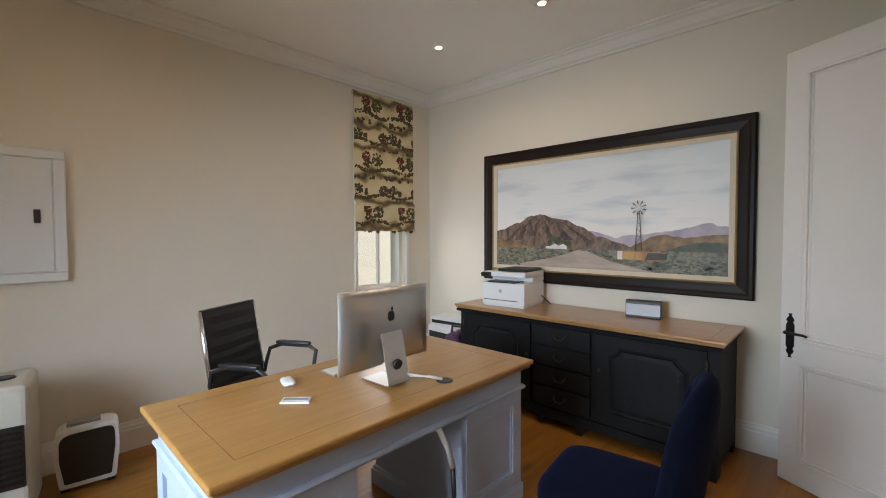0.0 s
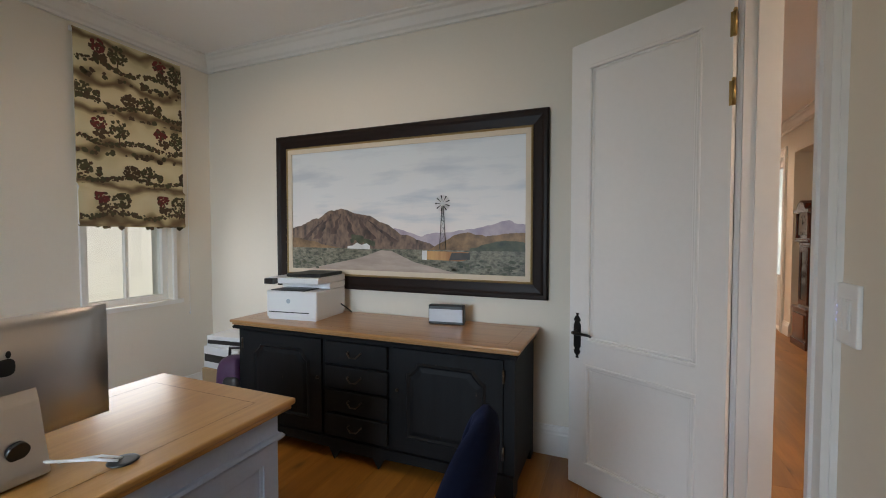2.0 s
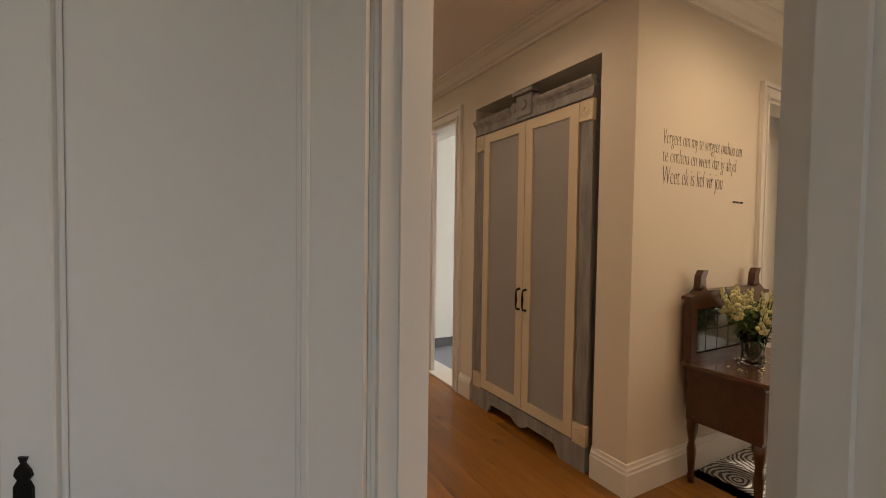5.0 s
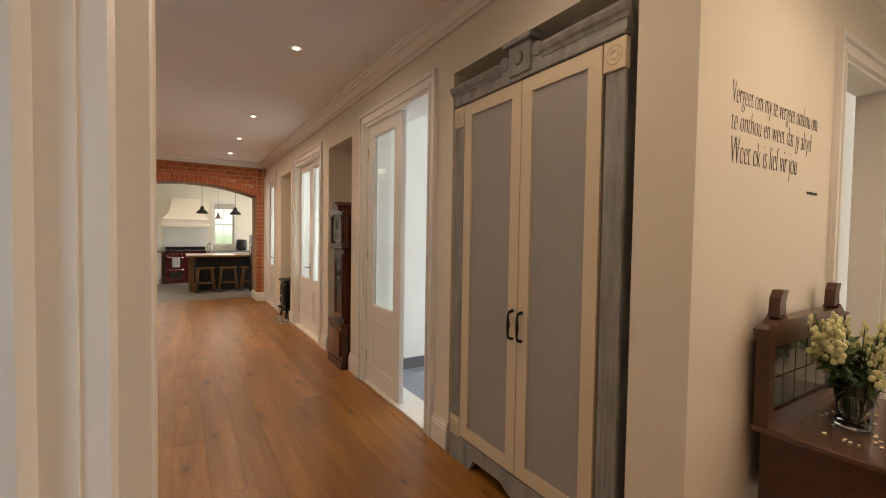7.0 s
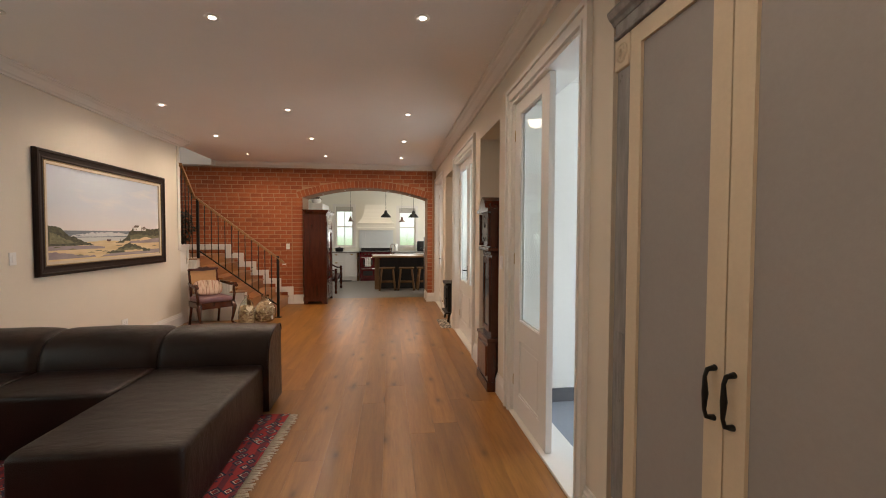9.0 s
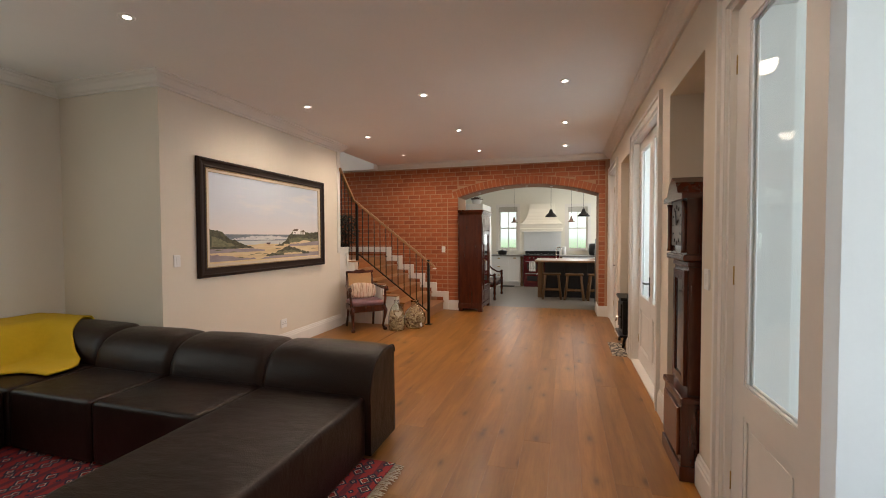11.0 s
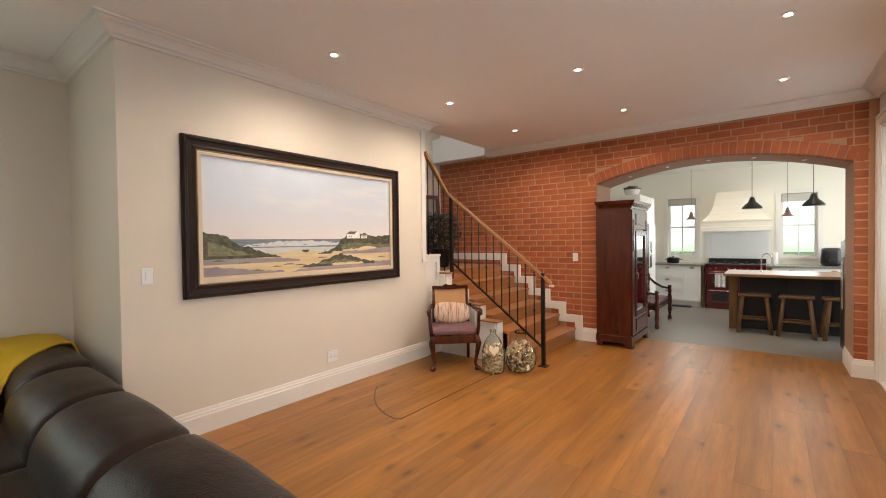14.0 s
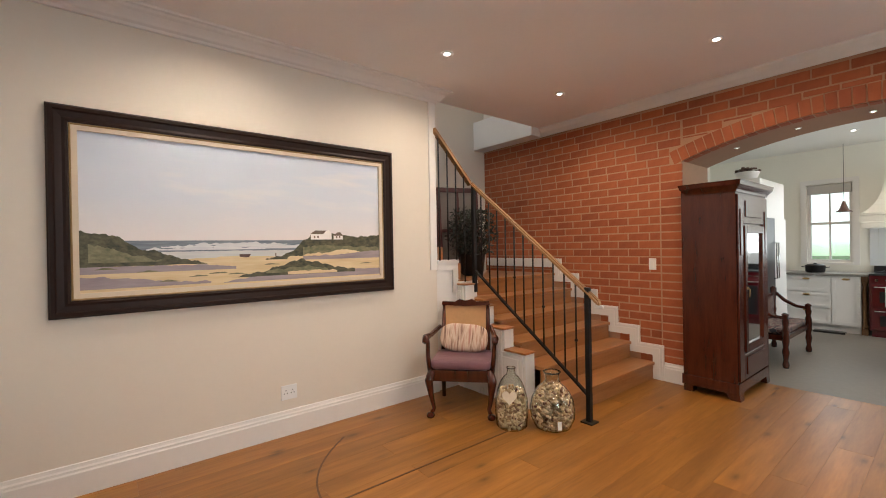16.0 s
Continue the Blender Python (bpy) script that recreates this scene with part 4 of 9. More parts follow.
def landscape():
    x0, z0, w, h = -2.187, 0.990, 2.197, 1.208
    t = thing("landscape_painting", "framed oil painting of a windpump and koppies on a gravel road", "painting", pose(x0, YS - 0.004, z0))
    picture_frame(t, w, h, [("frame", M_FRAME, 0.0, [(0, 0), (0, 0.032), (0.010, 0.040), (0.028, 0.041), (0.045, 0.034), (0.08, 0.028), (0.098, 0.024), (0.098, 0)]),
                            ("gilt_slip", M_GILT, 0.098, [(0, 0), (0, 0.026), (0.006, 0.03), (0.014, 0.022), (0.014, 0)]),
                            ("liner", M_LINER, 0.112, [(0, 0), (0, 0.023), (0.034, 0.019), (0.034, 0)])])
    a, b0, c, e = 0.145, 0.145, w - 0.145, h - 0.145
    W, Hh = c - a, e - b0
    def X(u): return a + W * (u + 0.062 * max(0, min(1, u / 0.12, (1 - u) / 0.25)))
    def Z(v): return b0 + Hh * v
    ms = [sky_paint("painted_sky", Z(0.3), Z(1), (0.80, 0.74, 0.70), (0.72, 0.72, 0.72), (0.64, 0.68, 0.70), (0.52, 0.56, 0.60)),
          paint("painted_far_range", (0.30, 0.25, 0.32), (0.50, 0.42, 0.46), 9),
          paint("painted_koppie", (0.050, 0.034, 0.030), (0.26, 0.165, 0.115), 15, (1.6, 1, 0.9)),
          paint("painted_hill", (0.085, 0.05, 0.025), (0.33, 0.19, 0.085), 12),
          paint("painted_veld", (0.03, 0.035, 0.022), (0.27, 0.25, 0.18), 34, (1, 1, 1.8)),
          paint("painted_road", (0.33, 0.255, 0.21), (0.47, 0.38, 0.32), 7, (0.6, 1, 3)),
          paint("painted_white", (0.6, 0.58, 0.55), (0.75, 0.73, 0.7), 9),
          paint("painted_rust", (0.30, 0.10, 0.03), (0.70, 0.42, 0.16), 3, (2.2, 1, 0.3)),
          paint("painted_dark", (0.02, 0.02, 0.018), (0.07, 0.06, 0.05), 9),
          paint("painted_bush", (0.025, 0.035, 0.02), (0.10, 0.11, 0.06), 18),
          paint("painted_gully", (0.03, 0.02, 0.02), (0.12, 0.07, 0.055), 14)]
    b = bmn()
    box(b, a - 0.004, c + 0.004, -0.008, 0, b0 - 0.004, e + 0.004, 0)
    def line(knots, rough, seed, n=60):
        out = []
        for i in range(n + 1):
            u = knots[0][0] + (knots[-1][0] - knots[0][0]) * i / n
            for (ua, va), (ub, vb) in zip(knots, knots[1:]):
                if ua <= u <= ub + 1e-6:
                    v = va + (vb - va) * (u - ua) / (ub - ua)
                    break
            out.append((a + W * u, Z(v + rough * noise.fractal((u * 16, seed, 0), 0.9, 2.1, 4))))
        return out
    hill(b, line([(0.42, 0.36), (0.50, 0.345), (0.60, 0.29), (0.70, 0.31), (0.80, 0.33), (0.88, 0.37), (0.95, 0.40), (1.0, 0.36)], 0.02, 1), Z(0.15), 0.0092, 1)
    hill(b, line([(0.0, 0.36), (0.06, 0.385), (0.11, 0.42), (0.15, 0.455), (0.19, 0.50), (0.25, 0.51), (0.29, 0.485), (0.36, 0.47), (0.40, 0.43), (0.45, 0.385), (0.52, 0.31), (0.60, 0.25), (0.68, 0.19)], 0.026, 2), Z(0.14), 0.0104, 2)
    for k, (ua, ub, va, vb, wd) in enumerate(((0.20, 0.13, 0.47, 0.26, 0.022), (0.245, 0.215, 0.47, 0.30, 0.018), (0.275, 0.31, 0.45, 0.27, 0.022), (0.33, 0.40, 0.44, 0.26, 0.026), (0.38, 0.50, 0.41, 0.24, 0.02), (0.16, 0.07, 0.42, 0.25, 0.018))):
        # shaded gullies down the flank
        pl, pr = [], []
        for i in range(13):
            f = i / 12
            u, v = ua + (ub - ua) * f + 0.012 * noise.noise((f * 4, k, 0)), va + (vb - va) * f
            hw = wd * (0.15 + 0.85 * f) * (1 + 0.5 * noise.noise((f * 6, k, 3)))
            pl.append((a + W * (u - hw), Z(v))); pr.append((a + W * (u + hw * 0.6), Z(v)))
        for i in range(12):
            prism(b, [pl[i], pr[i], pr[i + 1], pl[i + 1]], "y", -0.0114, -0.0105, 10)
    hill(b, line([(0.0, 0.27), (0.08, 0.25), (0.2, 0.20), (0.3, 0.17)], 0.012, 5), Z(0.14), 0.0122, 3)
    hill(b, line([(0.62, 0.17), (0.70, 0.24), (0.74, 0.295), (0.80, 0.31), (0.86, 0.28), (0.93, 0.305), (1.0, 0.31)], 0.014, 3), Z(0.15), 0.0116, 3)
    hill(b, line([(0.80, 0.19), (0.86, 0.23), (0.93, 0.25), (1.0, 0.24)], 0.012, 8), Z(0.16), 0.0128, 9)
    prism(b, [(X(0), Z(0)), (X(1), Z(0)), (X(1), Z(0.175)), (X(0), Z(0.185))], "y", -0.0140, -0.0128, 4)
    prism(b, [(X(0.055), Z(0)), (X(0.70), Z(0)), (X(0.52), Z(0.08)), (X(0.42), Z(0.165)), (X(0.375), Z(0.17)), (X(0.27), Z(0.10))], "y", -0.0152, -0.0140, 5)
    # farmhouse and its trees
    prism(b, [(X(0.22), Z(0.18)), (X(0.325), Z(0.175)), (X(0.325), Z(0.205)), (X(0.31), Z(0.225)), (X(0.285), Z(0.21)), (X(0.265), Z(0.23)), (X(0.245), Z(0.205)), (X(0.22), Z(0.20))], "y", -0.0164, -0.0152, 6)
    for u, v, r in ((0.25, 0.275, 0.030), (0.275, 0.26, 0.04), (0.31, 0.235, 0.035), (0.335, 0.225, 0.026), (0.24, 0.245, 0.02)):
        prism(b, [(X(u) + r * (1 + 0.25 * math.sin(7 * k)) * math.cos(k * 0.524), Z(v) + 0.8 * r * (1 + 0.2 * math.cos(5 * k)) * math.sin(k * 0.524)) for k in range(12)], "y", -0.0150, -0.0141, 9)
    # reservoir
    prism(b, [(X(0.565), Z(0.105)), (X(0.70), Z(0.095)), (X(0.735), Z(0.11)), (X(0.735), Z(0.165)), (X(0.565), Z(0.17))], "y", -0.0166, -0.0152, 7)
    prism(b, [(X(0.552), Z(0.102)), (X(0.572), Z(0.10)), (X(0.572), Z(0.172)), (X(0.552), Z(0.172))], "y", -0.0170, -0.0156, 6)
    prism(b, [(X(0.66), Z(0.10)), (X(0.74), Z(0.11)), (X(0.74), Z(0.158)), (X(0.67), Z(0.16))], "y", -0.0171, -0.0157, 8)
    rnd = random.Random(3)
    for i in range(46):
        u, v = rnd.uniform(0.58, 1.0), rnd.uniform(0.01, 0.10)
        if i % 4 == 0:
            u = rnd.uniform(0.0, 0.1)
        r = rnd.uniform(0.008, 0.02)
        prism(b, [(min(X(1), max(X(0), X(u) + r * 1.5 * math.cos(k * 1.05))), max(Z(0), Z(v) + r * 0.7 * math.sin(k * 1.05) * (1 + 0.3 * math.sin(k * i)))) for k in range(6)], "y", -0.0181, -0.0172, 9 if i % 3 else 4)
    # windpump
    cx, zt, zb = X(0.635), Z(0.51), Z(0.185)
    for s in (-1, 1):
        tube(b, [(cx + s * 0.024, -0.0185, zb), (cx + s * 0.005, -0.0185, zt)], 0.0023, 5, 8)
    for k in range(6):
        f = k / 6
        hw = 0.022 - 0.018 * f
        hw2 = 0.022 - 0.018 * (f + 1 / 6)
        tube(b, [(cx - hw, -0.0185, zb + (zt - zb) * f), (cx + hw2, -0.0185, zb + (zt - zb) * (f + 1 / 6))], 0.001, 4, 8)
        tube(b, [(cx + hw, -0.0185, zb + (zt - zb) * f), (cx - hw, -0.0185, zb + (zt - zb) * f)], 0.001, 4, 8)
    for k in range(18):
        g = 2 * math.pi * k / 18
        p = [(cx + r * math.cos(g + o), zt + 0.02 + r * math.sin(g + o)) for r, o in ((0.012, 0), (0.056, -0.10), (0.056, 0.10))]
        prism(b, p, "y", -0.0192, -0.0184, 8 if k % 2 else 6)
    part("canvas", b, ms, t, "oil landscape with road, hills and windpump")


landscape()


def seascape():
    y0, y1, z0, z1 = 8.212, 10.51, 1.045, 2.282
    t = thing("seascape_painting", "framed oil painting of dunes, a cottage and a beach", "painting", pose(-1.726, y0, z0, 0, 0, 90))
    w, h = y1 - y0, z1 - z0
    M2 = mat("dark_walnut_frame", (0.018, 0.008, 0.005), 0.42, var=0.25, grain=0.05, spec=0.2)
    picture_frame(t, w, h, [("frame", M2, 0.0, [(0, 0), (0, 0.03), (0.012, 0.045), (0.03, 0.046), (0.038, 0.036), (0.07, 0.030), (0.085, 0.034), (0.098, 0.03), (0.10, 0)]),
                            ("gilt_slip", M_GILT, 0.10, [(0, 0), (0, 0.03), (0.004, 0.033), (0.010, 0.026), (0.010, 0)]),
                            ("liner", M_LINER, 0.11, [(0, 0), (0, 0.028), (0.028, 0.026), (0.028, 0)])])
    a, c, b0, e = 0.137, w - 0.137, 0.137, h - 0.137
    W, Hh = c - a, e - b0
    def X(u): return a + W * u
    def Z(v): return b0 + Hh * v
    ms = [sky_paint("painted_sea_sky", Z(0.3), Z(1), (0.78, 0.72, 0.70), (0.62, 0.66, 0.74), (0.56, 0.63, 0.74), (0.74, 0.73, 0.74), edges=(0.52, 0.75), s=1.6),
          paint("painted_sea", (0.13, 0.16, 0.20), (0.24, 0.28, 0.32), 14, (0.4, 1, 5)),
          paint("painted_surf", (0.55, 0.57, 0.60), (0.72, 0.72, 0.72), 12, (0.4, 1, 4)),
          paint("painted_sand", (0.62, 0.46, 0.24), (0.76, 0.62, 0.38), 6, (0.5, 1, 4)),
          paint("painted_dune", (0.022, 0.026, 0.014), (0.115, 0.11, 0.055), 26, (1, 1, 1.6)),
          paint("painted_shade", (0.25, 0.20, 0.22), (0.38, 0.32, 0.33), 7, (0.5, 1, 3)),
          paint("painted_cottage", (0.80, 0.78, 0.74), (0.90, 0.88, 0.84), 9),
          paint("painted_thatch", (0.10, 0.07, 0.05), (0.20, 0.15, 0.11), 12),
          paint("painted_boat", (0.06, 0.03, 0.025), (0.14, 0.07, 0.05), 9),
          paint("painted_wet_sand", (0.50, 0.52, 0.53), (0.66, 0.66, 0.64), 8, (0.4, 1, 4)),
          paint("painted_scrub_light", (0.10, 0.105, 0.05), (0.24, 0.22, 0.12), 24, (1, 1, 1.6))]
    b = bmn()
    box(b, a - 0.004, c + 0.004, -0.008, 0, b0 - 0.004, e + 0.004, 0)
    layer = [0.0086]
    def shape(knots, foot, mi, rough=0.0, seed=0, n=70):
        """One brushed form from its upper outline down to a foot line."""
        layer[0] += 0.0004
        up, lo = [], []
        for i in range(n + 1):
            u = knots[0][0] + (knots[-1][0] - knots[0][0]) * i / n
            for (ua, va), (ub, vb) in zip(knots, knots[1:]):
                if ua <= u <= ub + 1e-6:
                    v = va + (vb - va) * (u - ua) / (ub - ua)
                    break
            v += rough * noise.fractal((u * 30, seed, 0), 0.8, 2.1, 4)
            up.append((X(min(1, max(0, u))), Z(max(v, foot + 0.002))))
            lo.append((X(min(1, max(0, u))), Z(foot + 0.25 * rough * noise.noise((u * 14, seed + 5, 0)))))
        for i in range(n):
            prism(b, [lo[i], lo[i + 1], up[i + 1], up[i]], "y", -layer[0], -layer[0] + 0.0012, mi)
    shape([(0, 0.325), (1, 0.325)], 0.0, 1)
    for k, (v0, ua, ub, hh) in enumerate(((0.285, 0.20, 0.66, 0.016), (0.268, 0.16, 0.52, 0.014), (0.272, 0.45, 0.68, 0.012), (0.300, 0.28, 0.60, 0.008))):
        shape([(ua, v0), ((ua + ub) / 2, v0 + hh), (ub, v0)], v0 - 0.010, 2, 0.016, 40 + k)
    shape([(0, 0.245), (0.4, 0.25), (0.7, 0.245)], 0.15, 9, 0.004, 3)
    shape([(0, 0.20), (0.25, 0.195), (0.42, 0.21), (0.55, 0.20), (0.75, 0.18), (1.0, 0.2)], -0.0, 3, 0.008, 4)
    # near dune with scrub, and the shade before it
    shape([(0.0, 0.165), (0.15, 0.16), (0.30, 0.155), (0.42, 0.135)], 0.115, 5, 0.008, 5)
    shape([(0.0, 0.385), (0.04, 0.375), (0.09, 0.345), (0.13, 0.29), (0.18, 0.25), (0.25, 0.205), (0.33, 0.165)], 0.16, 4, 0.020, 6)
    shape([(0.02, 0.30), (0.08, 0.27), (0.14, 0.22), (0.20, 0.195)], 0.185, 10, 0.02, 7)
    # cottage dune
    shape([(0.52, 0.18), (0.58, 0.205), (0.63, 0.25), (0.67, 0.335), (0.70, 0.375), (0.78, 0.38), (0.82, 0.365), (0.87, 0.36), (0.92, 0.35), (1.0, 0.375)], 0.175, 4, 0.016, 8)
    shape([(0.66, 0.27), (0.75, 0.285), (0.86, 0.27), (1.0, 0.26)], 0.19, 10, 0.018, 9)
    shape([(0.60, 0.19), (0.70, 0.215), (0.82, 0.225), (1.0, 0.215)], 0.13, 3, 0.012, 10)
    shape([(0.76, 0.215), (0.82, 0.25), (0.86, 0.24), (0.90, 0.225)], 0.215, 3, 0.008, 11)
    shape([(0.66, 0.195), (0.80, 0.20), (1.0, 0.235)], 0.165, 5, 0.008, 12)
    # hummock in front
    shape([(0.38, 0.02), (0.5, 0.06), (0.64, 0.085), (0.80, 0.075), (1.0, 0.07)], 0.015, 5, 0.008, 13)
    shape([(0.40, 0.045), (0.47, 0.07), (0.55, 0.105), (0.61, 0.155), (0.66, 0.165), (0.72, 0.145), (0.79, 0.10), (0.88, 0.075)], 0.05, 4, 0.018, 14)
    shape([(0.52, 0.085), (0.60, 0.105), (0.68, 0.115), (0.76, 0.09)], 0.07, 10, 0.016, 15)
    shape([(0.60, 0.075), (0.70, 0.082), (0.80, 0.07)], 0.052, 3, 0.008, 16)
    shape([(0.0, 0.10), (0.10, 0.085), (0.24, 0.045), (0.34, 0.035)], 0.02, 5, 0.008, 17)
    for k, (u0, v0) in enumerate(((0.06, 0.145), (0.16, 0.12), (0.30, 0.075), (0.36, 0.09), (0.22, 0.05), (0.42, 0.08), (0.93, 0.12), (0.54, 0.14))):
        shape([(u0 - 0.025, v0), (u0, v0 + 0.008), (u0 + 0.03, v0)], v0 - 0.004, 10, 0.006, 50 + k, 12)
    # cottages: walls, hipped roofs, gable and windows
    for u0, u1, v0, v1 in ((0.69, 0.765, 0.33, 0.375), (0.785, 0.825, 0.33, 0.362)):
        prism(b, [(X(u0), Z(v0)), (X(u1), Z(v0)), (X(u1), Z(v1)), (X(u0), Z(v1))], "y", -0.0242, -0.0235, 6)
        prism(b, [(X(u0 - 0.004), Z(v1)), (X(u1 + 0.002), Z(v1)), (X(u1 - 0.010), Z(v1 + 0.03)), (X(u0 + 0.018), Z(v1 + 0.03))], "y", -0.0246, -0.0240, 7)
    prism(b, [(X(0.742), Z(0.33)), (X(0.776), Z(0.33)), (X(0.776), Z(0.38)), (X(0.764), Z(0.41)), (X(0.752), Z(0.40)), (X(0.742), Z(0.38))], "y", -0.0252, -0.0244, 6)
    for u in (0.702, 0.716, 0.795, 0.808):
        prism(b, [(X(u), Z(0.342)), (X(u + 0.006), Z(0.342)), (X(u + 0.006), Z(0.360)), (X(u), Z(0.360))], "y", -0.0256, -0.0250, 7)
    prism(b, [(X(0.43), Z(0.205)), (X(0.45), Z(0.196)), (X(0.462), Z(0.2)), (X(0.468), Z(0.222)), (X(0.43), Z(0.222))], "y", -0.0246, -0.0238, 8)
    prism(b, [(X(0.553), Z(0.2)), (X(0.557), Z(0.2)), (X(0.557), Z(0.225)), (X(0.553), Z(0.225))], "y", -0.0246, -0.0238, 7)
    part("canvas", b, ms, t, "oil seascape with dunes and a white cottage")


seascape()

# ---------------------------------------------------------------- living room


def leather(name, col):
    m, nt, b = nodes(name)
    v = coords(nt)
    n = noise_node(nt, v, 3.0, 4)
    vo = nt.nodes.new("ShaderNodeTexVoronoi")
    vo.inputs["Scale"].default_value = 180
    nt.links.new(v, vo.inputs["Vector"])
    nt.links.new(ramp(nt, n, [(0.3, shade(col, 0.75)), (0.7, shade(col, 1.35))]), b.inputs["Base Color"])
    mr = nt.nodes.new("ShaderNodeMapRange")
    mr.inputs["To Min"].default_value, mr.inputs["To Max"].default_value = 0.26, 0.44
    nt.links.new(n, mr.inputs[0])
    nt.links.new(mr.outputs[0], b.inputs["Roughness"])
    b.inputs["Specular IOR Level"].default_value = 0.28
    add = nt.nodes.new("ShaderNodeMath")
    add.operation = "MULTIPLY_ADD"
    add.inputs[1].default_value = 8.0
    nt.links.new(noise_node(nt, coords(nt, (1, 2.0, 1)), 4.5, 5, 0.62), add.inputs[0])
    nt.links.new(vo.outputs["Distance"], add.inputs[2])
    bump(nt, b, add.outputs[0], 0.34, 0.003)
    return m


M_LEATHER = leather("dark_brown_leather", (0.0140, 0.0058, 0.0042))


def back_block(bm, prof, x0, x1, soft0, soft1, turn=None):
    """A leather back: one profile drawn along x, drawn in at the seams, its faces slightly full."""
    n = 26
    rows = []
    cy = sum(p[0] for p in prof) / len(prof)
    cz = sum(p[1] for p in prof) / len(prof)
    L = x1 - x0
    for i in range(n + 1):
        s = 0.5 - 0.5 * math.cos(math.pi * i / n)
        d0, d1 = s * L, (1 - s) * L
        pull = soft0 * max(0, 1 - d0 / 0.06) ** 2 + soft1 * max(0, 1 - d1 / 0.06) ** 2
        full = 0.012 * math.sin(math.pi * s)
        row = []
        for y, z in prof:
            l = math.hypot(y - cy, z - cz)
            k = (pull - full) / l if z > 0.06 else 0
            x = x0 + d0
            row.append(bm.verts.new((x, y + (cy - y) * k, z + (cz - z) * k + 0.004 * noise.noise((x * 5, y * 7, z * 7)))))
        rows.append(row)
    m = len(prof)
    for r0, r1 in zip(rows, rows[1:]):
        for j in range(m):
            bm.faces.new((r0[j], r0[(j + 1) % m], r1[(j + 1) % m], r1[j])).smooth = True
    for r in (rows[0][::-1], rows[-1]):
        bm.faces.new(r)
    if turn is not None:
        bm.transform(turn)


def sofa():
    t = thing("sectional_sofa", "dark brown leather sectional sofa with a chaise on the rug", "sofa", pose(0, 0, 0.014))
    curve = [(7.26, 0.36), (7.262, 0.42), (7.275, 0.48), (7.30, 0.535), (7.34, 0.585), (7.40, 0.622), (7.47, 0.644), (7.55, 0.655), (7.63, 0.656), (7.69, 0.652), (7.725, 0.642), (7.745, 0.622), (7.752, 0.59)]
    prof = [(7.27, 0.03), (7.262, 0.2)] + curve + [(7.755, 0.45), (7.755, 0.25), (7.75, 0.03)]
    prof = [(7.26 + (y - 7.26) * 0.84, z + 0.018 * min(1, z / 0.5)) for y, z in prof]
    curve = prof[2:15]
    seams = [0.645, -0.19, -1.03, -1.80]
    for i, (xa, xb) in enumerate(zip(seams, seams[1:])):
        yf = 5.93 if i == 0 else 6.72
        ya = 7.30
        x0 = xa - 0.035 if i == 0 else xa
        b = bmn(); puffy(b, (x0 + xb) / 2, (yf + ya) / 2, 0.215, (x0 - xb) / 2 - 0.002, (ya - yf) / 2, 0.205, 0.12, 0.08, n=48)
        part("seat", b, M_LEATHER, t, "", True)
        b = bmn(); back_block(b, prof, xb + 0.001, xa - 0.001, 0.026, 0.014 if i == 0 else 0.026)
        part("backrest", b, M_LEATHER, t)
        if i == 0:
            # corded edge round the free end
            b = bmn(); tube(b, [(xa - 0.004, y, z) for y, z in curve], 0.006, 8)
            part("piping", b, M_LEATHER, t, "", True)
        for sx in (xa - 0.08, xb + 0.08):
            b = bmn()
            cyl(b, (sx, 7.55, -0.001), (sx, 7.55, 0.06), 0.02, 0.025)
            part("foot", b, M_IRON, t)
    # corner and the wing along the west wall
    b = bmn(); puffy(b, -2.12, 7.02, 0.215, 0.318, 0.30, 0.205, 0.12, 0.08, n=40); part("seat", b, M_LEATHER, t, "", True)
    b = bmn(); back_block(b, [(y + 0.03, z + 0.012 if z > 0.1 else z) for y, z in prof], -2.90, -1.802, 0.02, 0.03); part("backrest", b, M_LEATHER, t)
    b = bmn(); back_block(b, [(y - 7.755, z) for y, z in prof], 6.72, 7.27, 0.026, 0.026, pose(-2.93, 0, 0, 0, 0, 90)); part("backrest", b, M_LEATHER, t)
    for y0, y1 in ((5.86, 6.715), (5.0, 5.855)):
        b = bmn(); puffy(b, -2.12, (y0 + y1) / 2, 0.215, 0.318, (y1 - y0) / 2 - 0.002, 0.205, 0.12, 0.08, n=40); part("seat", b, M_LEATHER, t, "", True)
        b = bmn(); back_block(b, [(y - 7.755, z) for y, z in prof], y0, y1, 0.026, 0.026, pose(-2.93, 0, 0, 0, 0, 90)); part("backrest", b, M_LEATHER, t)


sofa()


